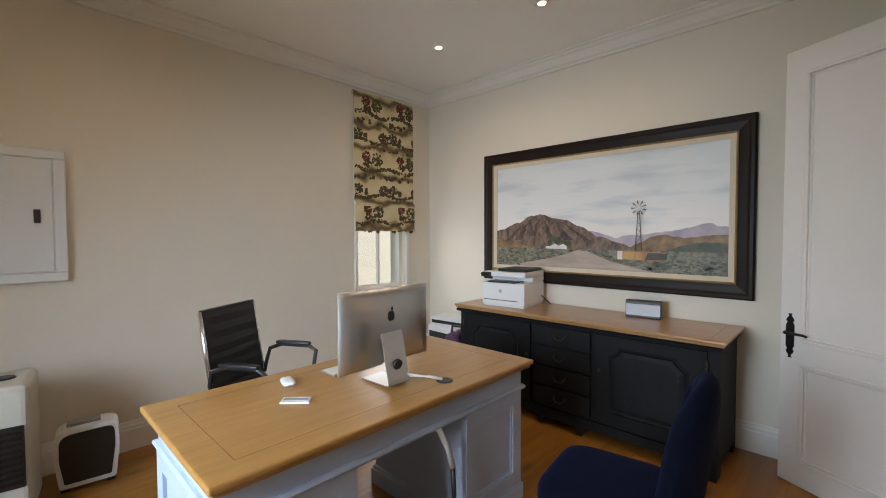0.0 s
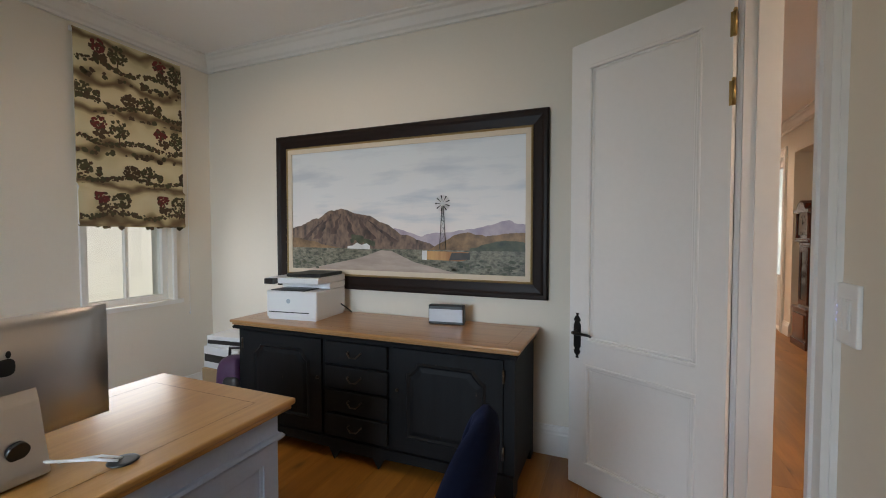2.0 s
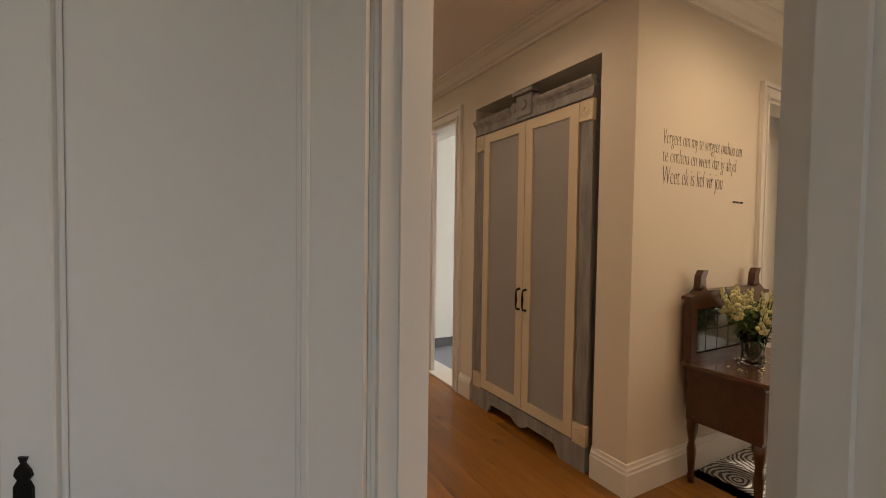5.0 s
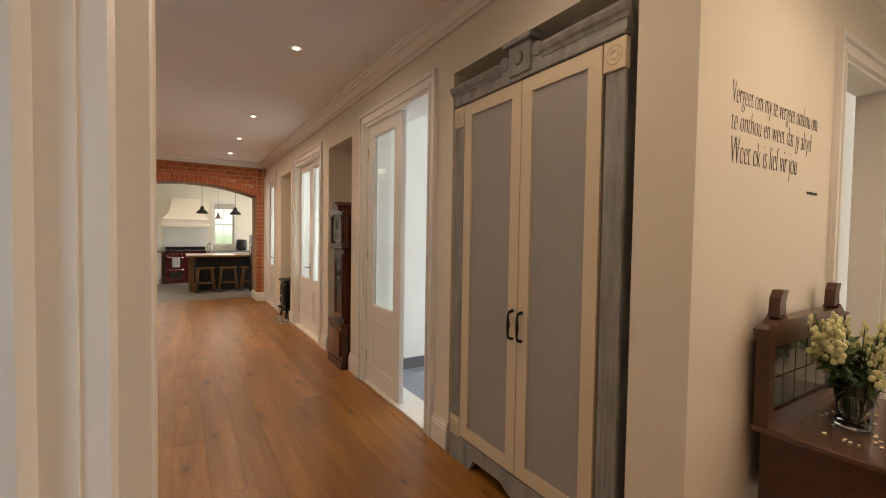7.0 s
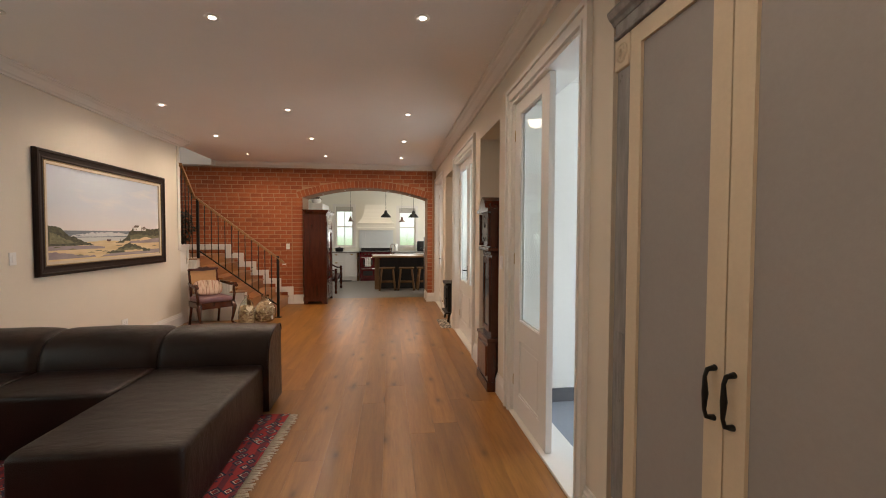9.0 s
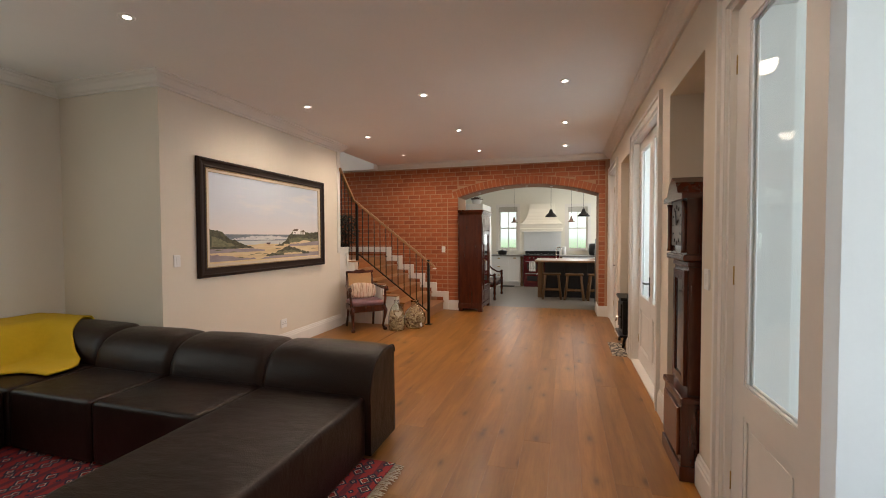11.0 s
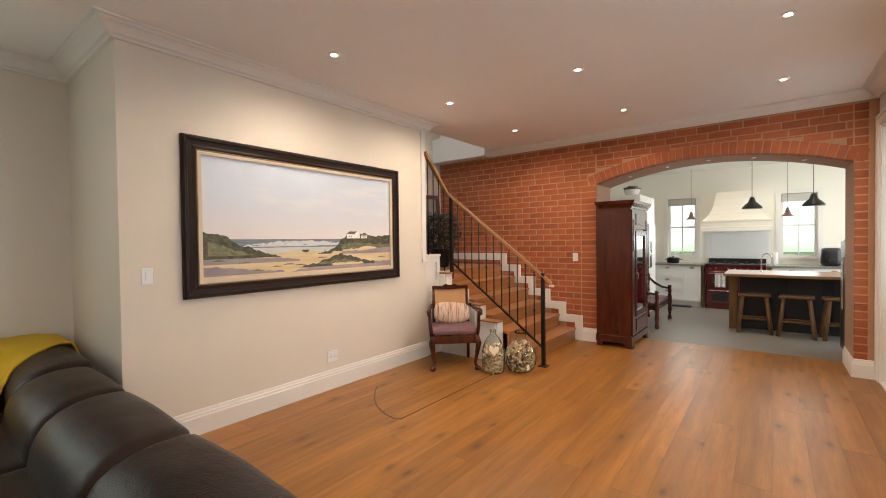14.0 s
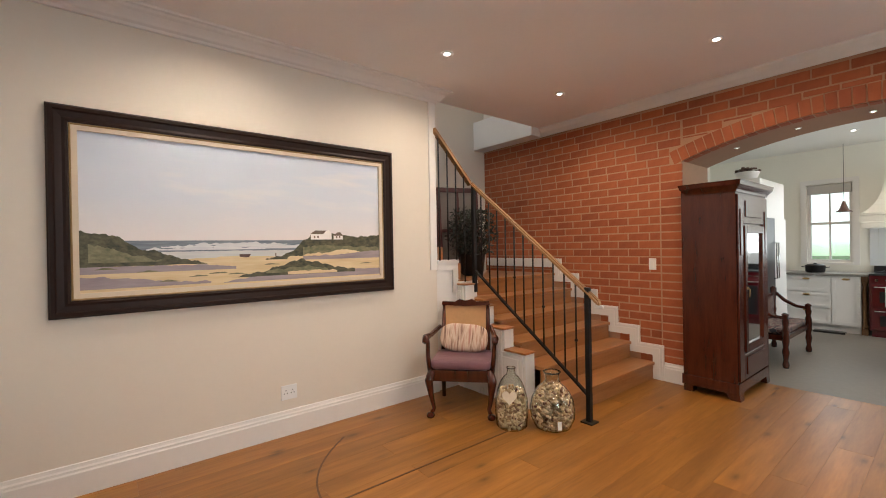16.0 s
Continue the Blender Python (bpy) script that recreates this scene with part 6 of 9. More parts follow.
M_GREYBLUE = worn_paint("worn_grey_blue_paint", (0.255, 0.25, 0.25), (0.06, 0.045, 0.032), 0.66)
M_CREAM = mat("worn_cream_paint", (0.66, 0.56, 0.42), 0.55, var=0.06, scale=6, grain=0.15, gscale=60)
M_GREYPANEL = mat("grey_panel_paint", (0.335, 0.318, 0.312), 0.65, var=0.06, scale=4, grain=0.1)


def cupboard():
    y0, y1 = 4.288, 5.548
    w = y1 - y0
    t = thing("tall_cupboard", "tall grey and cream painted cupboard with worn edges", "cupboard", pose(2.597, (y0 + y1) / 2 - 0.012, 0, 0, 0, -90))
    h = w / 2
    for nm, p in (("side", (-h + 0.02, -h + 0.04, 0.01, 0.55, 0.0, 2.38)), ("side", (h - 0.04, h - 0.02, 0.01, 0.55, 0.0, 2.38)), ("back", (-h + 0.04, h - 0.04, 0.53, 0.55, 0.1, 2.38)), ("top", (-h + 0.04, h - 0.04, 0.01, 0.53, 2.36, 2.38)), ("shelf", (-h + 0.04, h - 0.04, 0.03, 0.53, 0.12, 0.14))):
        b = bmn(); box(b, *p); part(nm, b, M_GREYBLUE, t)
    for s in (-1, 1):
        b = bmn(); xo = s * (h - 0.055)
        box(b, xo - 0.048, xo + 0.05, -0.012, 0.012, 0.30, 2.17, bev=0.004, seg=1)
        pil = part("pilaster", b, M_GREYBLUE, t, "worn grey-blue fluted pilaster")
        for k in (-0.025, 0.0, 0.025):
            b = bmn(); box(b, xo + k - 0.006, xo + k + 0.006, -0.014, -0.011, 0.36, 1.05, bev=0.001, seg=1); part("flute", b, M_GREYBLUE, pil)
        for z in (2.235, 0.225):
            b = bmn(); box(b, xo - 0.055, xo + 0.055, -0.022, 0.012, z - 0.065, z + 0.065, bev=0.004, seg=1)
            for r0, r1, d in ((0.042, 0.034, 0.006), (0.022, 0.012, 0.010)):
                n = 20
                ring = [[b.verts.new((xo + r * math.cos(2 * math.pi * i / n), -0.022 - q, z + r * math.sin(2 * math.pi * i / n))) for i in range(n)] for r, q in ((r0, 0), ((r0 + r1) / 2, d), (r1, 0))]
                for a, c in zip(ring, ring[1:]):
                    for i in range(n):
                        b.faces.new((a[i], a[(i + 1) % n], c[(i + 1) % n], c[i])).smooth = True
            part("rosette_block", b, M_CREAM, t, "cream block with a carved rosette")
    dw = h - 0.115
    for s in (-1, 1):
        x0, x1 = sorted((0.012 + s * 0.003, s * dw))
        z0, z1, f = 0.175, 2.30, 0.075
        b = bmn()
        for u0, u1, v0, v1 in ((x0, x0 + f, z0, z1), (x1 - f, x1, z0, z1), (x0 + f, x1 - f, z0, z0 + f), (x0 + f, x1 - f, z1 - f, z1)):
            box(b, u0, u1, -0.018, 0.006, v0, v1)
        d = part("cupboard_door", b, M_CREAM, t, "cream-framed door")
        b = bmn(); box(b, x0 + f - 0.004, x1 - f + 0.004, -0.006, 0.002, z0 + f - 0.004, z1 - f + 0.004); part("panel", b, M_GREYPANEL, d, "flat grey panel")
        b = bmn(); x = 0.012 + s * 0.036
        tube(b, [(x, -0.018, 1.07), (x, -0.045, 1.065), (x, -0.052, 1.045), (x, -0.05, 0.995), (x, -0.052, 0.945), (x, -0.045, 0.922), (x, -0.018, 0.917)], [0.010, 0.007, 0.006, 0.010, 0.006, 0.007, 0.010])
        part("handle", b, M_IRON, d, "black iron pull handle")
    b = bmn()
    box(b, -h, h, -0.020, 0.02, 2.31, 2.40)
    for a0, a1 in ((-h - 0.012, -0.155), (0.155, h + 0.012)):
        sweep(b, [(0, 0), (0.012, 0), (0.02, 0.015), (0.032, 0.025), (0.042, 0.045), (0.042, 0.058), (0, 0.058)], [(a1, -0.012, 2.37), (a0, -0.012, 2.37)])
    box(b, -h, h, -0.030, -0.012, 2.305, 2.325, bev=0.004, seg=1)
    part("cornice", b, M_GREYBLUE, t, "broken grey-blue cornice")
    b = bmn(); box(b, -0.085, 0.085, -0.035, 0.015, 2.335, 2.49, bev=0.006); box(b, -0.11, 0.11, -0.06, 0.02, 2.49, 2.52, bev=0.008)
    cyl(b, (0, -0.035, 2.415), (0, -0.046, 2.415), 0.036, 0.026, 18)
    for s in (-1, 1):
        cyl(b, (s * 0.125, -0.030, 2.425), (s * 0.125, 0.015, 2.425), 0.036, n=18)
    part("crest_block", b, M_GREYBLUE, t, "carved central crest block")
    b = bmn()
    pts = [(-h, 0), (-h + 0.22, 0), (-h + 0.24, 0.03), (-h + 0.27, 0.075), (-0.10, 0.08), (-0.05, 0.05), (0, 0.035), (0.05, 0.05), (0.10, 0.08), (h - 0.27, 0.075), (h - 0.24, 0.03), (h - 0.22, 0), (h, 0), (h, 0.165), (-h, 0.165)]
    prism(b, pts, "y", -0.02, 0.012); part("plinth", b, M_GREYBLUE, t, "shaped grey-blue plinth")


cupboard()


def wall_words():
    for i, (s, x, z, size) in enumerate((("Vergeet om my te vergeet onthou om", 2.84, 2.005, 0.115), ("te onthou en weet dat jy altyd", 2.84, 1.90, 0.115), ("Weet ek is lief vir jou", 2.84, 1.775, 0.135))):
        cu = bpy.data.curves.new("wall_words", "FONT")
        cu.body, cu.size, cu.extrude, cu.shear, cu.offset = s, size, 0.0008, 0.12, -0.0040
        ob = new("wall_lettering", cu)
        width = (0.84, 0.78, 0.62)[i]
        bpy.context.view_layer.update()
        k = width / max(0.01, ob.dimensions.x)
        me = bpy.data.meshes.new_from_object(ob)
        bpy.data.objects.remove(ob)
        me.materials.clear()
        me.materials.append(M_IRON)
        o = new("wall_lettering", me)
        o.matrix_basis = pose(x, 3.9985, z, 90, 0, 0) @ Matrix.Diagonal((k, 1.15, 1, 1))
        tagged(o, "black handwritten words painted on the beige wall", "lettering", "wall words")
    b = bmn()
    for k in range(3):
        box(b, 3.60 + 0.045 * k, 3.635 + 0.045 * k, 3.9975, 3.9995, 1.70, 1.712)
    tagged(done("wall_signature", b, M_IRON), "small black signature under the wall words", "lettering", "wall words")


wall_words()


def washstand():
    t = thing("washstand", "antique brown washstand with a green tiled splashback", "washstand", pose(3.04, 3.965, 0))
    Mw = wood("antique_walnut", (0.034, 0.010, 0.0045), (0.092, 0.030, 0.012), (1.4, 12, 12), 0.35, 0.3)
    b = bmn(); box(b, -0.02, 0.86, -0.46, 0.0, 0.70, 0.725, bev=0.006); part("top", b, mat("marble_brown_top", (0.095, 0.046, 0.030), 0.15, var=0.2, coat=0.4), t, "polished brown stone top")
    b = bmn(); box(b, 0.02, 0.82, -0.42, -0.02, 0.38, 0.70); box(b, 0.01, 0.83, -0.43, -0.42, 0.40, 0.68, bev=0.004)
    part("case", b, Mw, t)
    for x in (0.22, 0.62):
        b = bmn(); box(b, x - 0.17, x + 0.17, -0.438, -0.428, 0.43, 0.65, bev=0.006); part("case_door", b, Mw, t)
    for x in (0.045, 0.795):
        for y in (-0.40, -0.045):
            b = bmn(); lathe(b, [(0.018, 0), (0.022, 0.03), (0.016, 0.06), (0.026, 0.2), (0.018, 0.25), (0.030, 0.32), (0.030, 0.38)], x, y, 12); part("leg", b, Mw, t)
    b = bmn()
    box(b, 0.0, 0.05, -0.05, 0, 0.725, 1.10); box(b, 0.79, 0.84, -0.05, 0, 0.725, 1.10); box(b, 0.05, 0.79, -0.045, -0.005, 1.04, 1.10); box(b, 0.05, 0.79, -0.045, -0.005, 0.725, 0.77)
    prism(b, [(-0.03, 1.10), (0.87, 1.10), (0.87, 1.12), (0.80, 1.13), (0.74, 1.17), (0.70, 1.15), (0.14, 1.15), (0.10, 1.17), (0.04, 1.13), (-0.03, 1.12)], "y", -0.06, 0.0)
    for x in (0.11, 0.73):
        b2 = [(x - 0.04, 1.16), (x + 0.03, 1.16), (x + 0.02, 1.22), (x + 0.045, 1.27), (x - 0.005, 1.27), (x - 0.03, 1.24)]
        prism(b, b2, "y", -0.05, -0.01)
    part("back_frame", b, Mw, t)
    Mt = mat("dark_green_glazed_tile", (0.02, 0.035, 0.028), 0.12, var=0.25, coat=0.5)
    for i in range(6):
        for j in range(2):
            b = bmn(); box(b, 0.054 + i * 0.123, 0.054 + i * 0.123 + 0.119, -0.035, -0.02, 0.774 + j * 0.133, 0.774 + j * 0.133 + 0.129, bev=0.003, seg=1); part("tile", b, Mt, t)
    b = bmn(); box(b, 0.05, 0.79, -0.02, -0.008, 0.77, 1.04); part("tile_backing", b, mat("pale_grout", (0.14, 0.17, 0.155), 0.8), t)
    rp = random.Random(17)
    b = bmn()
    for i in range(46):
        x, y, g, q = rp.uniform(0.10, 0.70), rp.uniform(-0.40, -0.12), rp.uniform(0, 6.28), rp.uniform(0.006, 0.012)
        puffy(b, 3.04 + x, 3.965 + y, 0.7285, q, q * 0.7, 0.0025, 1, 1, 6, 4)
    tagged(done("fallen_petals", b, mat("dry_petal", (0.60, 0.55, 0.38), 0.8, var=0.1)), "cream petals fallen on the washstand top", "petals", "", "stuff")
    t = thing("flower_vase", "glass vase of cream snapdragons on the washstand", "flowers", pose(3.36, 3.74, 0.727))
    b = bmn(); lathe(b, [(0.055, 0), (0.06, 0.01), (0.055, 0.08), (0.075, 0.2), (0.073, 0.2), (0.052, 0.08), (0.05, 0.012)]); part("vase", b, glass_mat("vase_glass", (0.93, 0.97, 0.94)), t)
    rnd = random.Random(11)
    b1, b2 = bmn(), bmn()
    for i in range(26):
        a, sp = rnd.uniform(0, 6.28), rnd.uniform(0.05, 0.24)
        topv = Vector((sp * math.cos(a), sp * math.sin(a) * 0.8, rnd.uniform(0.32, 0.48)))
        tube(b1, [(0.02 * math.cos(a), 0.02 * math.sin(a), 0.02), topv * 0.6, topv], 0.003, 5)
        for k in range(16):
            f = k / 16
            c = topv - Vector((0, 0, 0.15)) * (1 - f) + Vector((rnd.uniform(-1, 1), rnd.uniform(-1, 1), 0)) * 0.034 * (1 - 0.7 * f)
            puffy(b2, c.x, c.y, c.z, 0.013 * (1.1 - 0.6 * f), 0.013 * (1.1 - 0.6 * f), 0.014, 1, 1, 6, 4)
        for k in range(12):
            c = topv * rnd.uniform(0.35, 0.75)
            q = Euler((rnd.uniform(-1, 1), rnd.uniform(-1, 1), rnd.uniform(0, 6.28))).to_matrix()
            b1.faces.new([b1.verts.new(c + q @ Vector(p)) for p in ((0, 0, 0), (0.03, 0.011, 0.004), (0.065, 0, 0), (0.03, -0.011, 0.004))])
    part("stem_bunch", b1, mat("flower_leaf", (0.05, 0.10, 0.03), 0.6, var=0.25), t)
    part("blossoms", b2, mat("cream_blossom", (0.66, 0.64, 0.36), 0.7, var=0.12), t, "cream snapdragon blossoms")


washstand()


def foyer_things():
    t = thing("swivel_chair", "vintage swivel chair with wooden back and green iron base", "chair", pose(4.75, 3.2, 0, 0, 0, 115))
    Mw = wood("bent_ply", (0.16, 0.06, 0.025), (0.30, 0.13, 0.055), (2, 12, 12), 0.4, 0.2)
    b = bmn(); lathe(b, [(0.21, 0), (0.21, 0.03), (0.09, 0.07), (0.045, 0.16), (0.04, 0.40), (0.06, 0.42)]); part("base", b, mat("green_cast_iron", (0.02, 0.055, 0.04), 0.5), t)
    b = bmn(); puffy(b, 0, 0, 0.44, 0.21, 0.20, 0.018, 0.5, 0.7); part("seat", b, Mw, t, "", True)
    b = bmn(); tube(b, [(0, 0.12, 0.43), (0, 0.22, 0.47), (0, 0.22, 0.72)], 0.018); part("back_stem", b, M_IRON, t)
    b = bmn(); puffy(b, 0, 0.20, 0.76, 0.19, 0.014, 0.085, 0.4, 0.4)
    for v in b.verts:
        v.co.y -= v.co.x ** 2 * 1.2
    part("backrest", b, Mw, t, "", True)
    cols = (("green", (0.025, 0.075, 0.075)), ("black", (0.015, 0.014, 0.014)), ("black", (0.02, 0.016, 0.014)), ("straw", (0.52, 0.42, 0.24)), ("felt", (0.22, 0.15, 0.09)))
    for i, (nm, c) in enumerate(cols):
        t = thing("sun_hat", "%s sun hat hanging on the foyer wall" % nm, "hat", pose(5.06, 3.93, 2.16 - 0.235 * i, 90, 0, 0) @ pose(0, 0, 0, 0, 0, 0), "hanging hats")
        b = bmn(); lathe(b, [(0.16, 0.0), (0.165, 0.006), (0.095, 0.016), (0.09, 0.07), (0.07, 0.105), (0.03, 0.115), (0.004, 0.116)], 0, 0, 24); part("crown_and_brim", b, mat("hat_%s_%d" % (nm, i), c, 0.85, var=0.12, grain=0.3), t, "", True)
        b = bmn(); lathe(b, [(0.094, 0.018), (0.0965, 0.02), (0.0955, 0.04), (0.092, 0.042)], 0, 0, 24); part("hat_band", b, M_IRON, t)


foyer_things()

# ---------------------------------------------------------------- study
M_BLUE = mat("chalky_pale_blue_paint", (0.40, 0.46, 0.59), 0.55, var=0.06, scale=5, grain=0.12, gscale=60)
M_BLACKPAINT = worn_paint("distressed_black_paint", (0.006, 0.0064, 0.0075), (0.070, 0.050, 0.036), 0.67, 0.22)
M_ALU = mat("brushed_aluminium", (0.55, 0.54, 0.53), 0.32, metal=0.9, var=0.03)
M_BLACKPL = mat("black_plastic", (0.012, 0.012, 0.013), 0.35, var=0.15)
M_WHITEPL = mat("white_plastic", (0.72, 0.72, 0.72), 0.3, var=0.02)


def board_with_border(parent, x0, x1, y0, y1, z0, z1, border, top_mat, line_mat):
    """A table top: a moulded slab with a fine inlaid line set in from its edge."""
    b = bmn(); box(b, x0, x1, y0, y1, z0 + (z1 - z0) * 0.42, z1, bev=0.008, seg=3)
    box(b, x0 + 0.012, x1 - 0.012, y0 + 0.012, y1 - 0.012, z0, z0 + (z1 - z0) * 0.42, bev=0.005, seg=2)
    part("top_board", b, top_mat, parent)
    b = bmn()
    u0, u1, v0, v1, w = x0 + border, x1 - border, y0 + border, y1 - border, 0.0022
    for p in ((u0, u1, v0, v0 + w), (u0, u1, v1 - w, v1), (u0, u0 + w, v0 + w, v1 - w), (u1 - w, u1, v0 + w, v1 - w)):
        box(b, *p, z1 - 0.002, z1 + 0.0003)
    part("inlay_line", b, line_mat, parent, "fine dark joint line")


M_JOINT = mat("dark_wood_joint", (0.15, 0.07, 0.022), 0.5)


def desk():
    x0, x1, y0, y1 = -1.56, -0.765, 0.955, 2.555
    t = thing("writing_desk", "pale blue pedestal desk with a varnished oak top", "desk", None)
    board_with_border(t, x0, x1, y0, y1, 0.712, 0.755, 0.105, M_TOP, M_JOINT)
    b = bmn(); box(b, x0 + 0.05, x1 - 0.05, y0 + 0.05, y1 - 0.05, 0.60, 0.712)
    sweep(b, [(0, 0), (-0.014, 0.0), (-0.02, 0.012), (-0.012, 0.022), (0, 0.024)], [(x0 + 0.05, y0 + 0.05, 0.60), (x1 - 0.05, y0 + 0.05, 0.60), (x1 - 0.05, y1 - 0.05, 0.60), (x0 + 0.05, y1 - 0.05, 0.60)], closed=True)
    part("apron", b, M_BLUE, t)
    for ya, yb in ((y0 + 0.055, y0 + 0.50), (y1 - 0.50, y1 - 0.055)):
        b = bmn(); xa, xb = x0 + 0.06, x1 - 0.06
        box(b, xa, xb, ya, yb, 0.10, 0.60)
        p = part("pedestal", b, M_BLUE, t)
        b = bmn(); box(b, xa - 0.02, xb + 0.02, ya - 0.02, yb + 0.02, 0.0, 0.085, bev=0.004); box(b, xa - 0.012, xb + 0.012, ya - 0.012, yb + 0.012, 0.085, 0.105, bev=0.006)
        part("plinth", b, M_BLUE, p)
        # framed panel on the visitor's side
        b = bmn()
        for u0, u1, v0, v1 in ((ya, ya + 0.07, 0.11, 0.595), (yb - 0.07, yb, 0.11, 0.595), (ya + 0.07, yb - 0.07, 0.11, 0.17), (ya + 0.07, yb - 0.07, 0.53, 0.595)):
            box(b, xb, xb + 0.014, u0, u1, v0, v1)
        for u0, u1, v0, v1 in ((ya + 0.07, ya + 0.085, 0.17, 0.53), (yb - 0.085, yb - 0.07, 0.17, 0.53), (ya + 0.085, yb - 0.085, 0.17, 0.185), (ya + 0.085, yb - 0.085, 0.515, 0.53)):
            box(b, xb, xb + 0.008, u0, u1, v0, v1, bev=0.003, seg=1)
        part("panel_frame", b, M_BLUE, p)
        b = bmn()
        s, yy = (1, yb) if yb > 2 else (-1, ya)
        a0, a1 = sorted((yy, yy + s * 0.014))
        for u0, u1, v0, v1 in ((xa, xa + 0.08, 0.11, 0.595), (xb - 0.08, xb, 0.11, 0.595), (xa + 0.08, xb - 0.08, 0.11, 0.18), (xa + 0.08, xb - 0.08, 0.53, 0.595)):
            box(b, u0, u1, a0, a1, v0, v1)
        part("panel_frame", b, M_BLUE, p)
        for k in range(3):
            b = bmn(); box(b, xa - 0.018, xa, ya + 0.02, yb - 0.02, 0.125 + k * 0.158, 0.27 + k * 0.158, bev=0.005, seg=1)
            d = part("drawer_front", b, M_BLUE, p)
            b = bmn(); puffy(b, xa - 0.03, (ya + yb) / 2, 0.20 + k * 0.158, 0.012, 0.012, 0.012, 1, 1, 10, 6); part("knob", b, M_BRASS, d)
    b = bmn(); box(b, x0 + 0.10, x0 + 0.115, y0 + 0.50, y1 - 0.50, 0.45, 0.60)
    part("modesty_board", b, M_BLUE, t)
    t = thing("cable_grommet", "black plastic cable grommet in the desk top", "grommet", pose(-0.885, 1.985, 0.7555))
    b = bmn(); lathe(b, [(0.036, 0), (0.040, 0.003), (0.034, 0.006), (0.02, 0.004)]); part("ring", b, M_BLACKPL, t)
    b = bmn(); tube(b, [(-0.89, 1.975, 0.762), (-0.94, 1.94, 0.772), (-0.99, 1.87, 0.79), (-1.03, 1.80, 0.82), (-1.06, 1.77, 0.85)], 0.0045, 8)
    tube(b, [(-0.90, 1.99, 0.761), (-0.96, 1.97, 0.764), (-1.02, 1.90, 0.768), (-1.06, 1.84, 0.80)], 0.004, 8)
    tagged(done("computer_cable", b, M_WHITEPL, None, True), "white cables from the computer to the desk grommet", "cable")
    t = thing("cable_hose", "white cable hose hanging under the desk", "cable", None)
    b = bmn(); tube(b, [(-0.83, 1.84, 0.605), (-0.815, 1.875, 0.59), (-0.81, 1.93, 0.48), (-0.815, 1.962, 0.39)], 0.013, 10)
    part("hose", b, M_WHITEPL, t, "", True)
    b = bmn(); tube(b, [(-0.815, 1.962, 0.395), (-0.818, 1.975, 0.25), (-0.82, 1.97, 0.012)], 0.011, 10)
    part("sleeve", b, M_BLACKPL, t, "black lower sleeve", True)


desk()


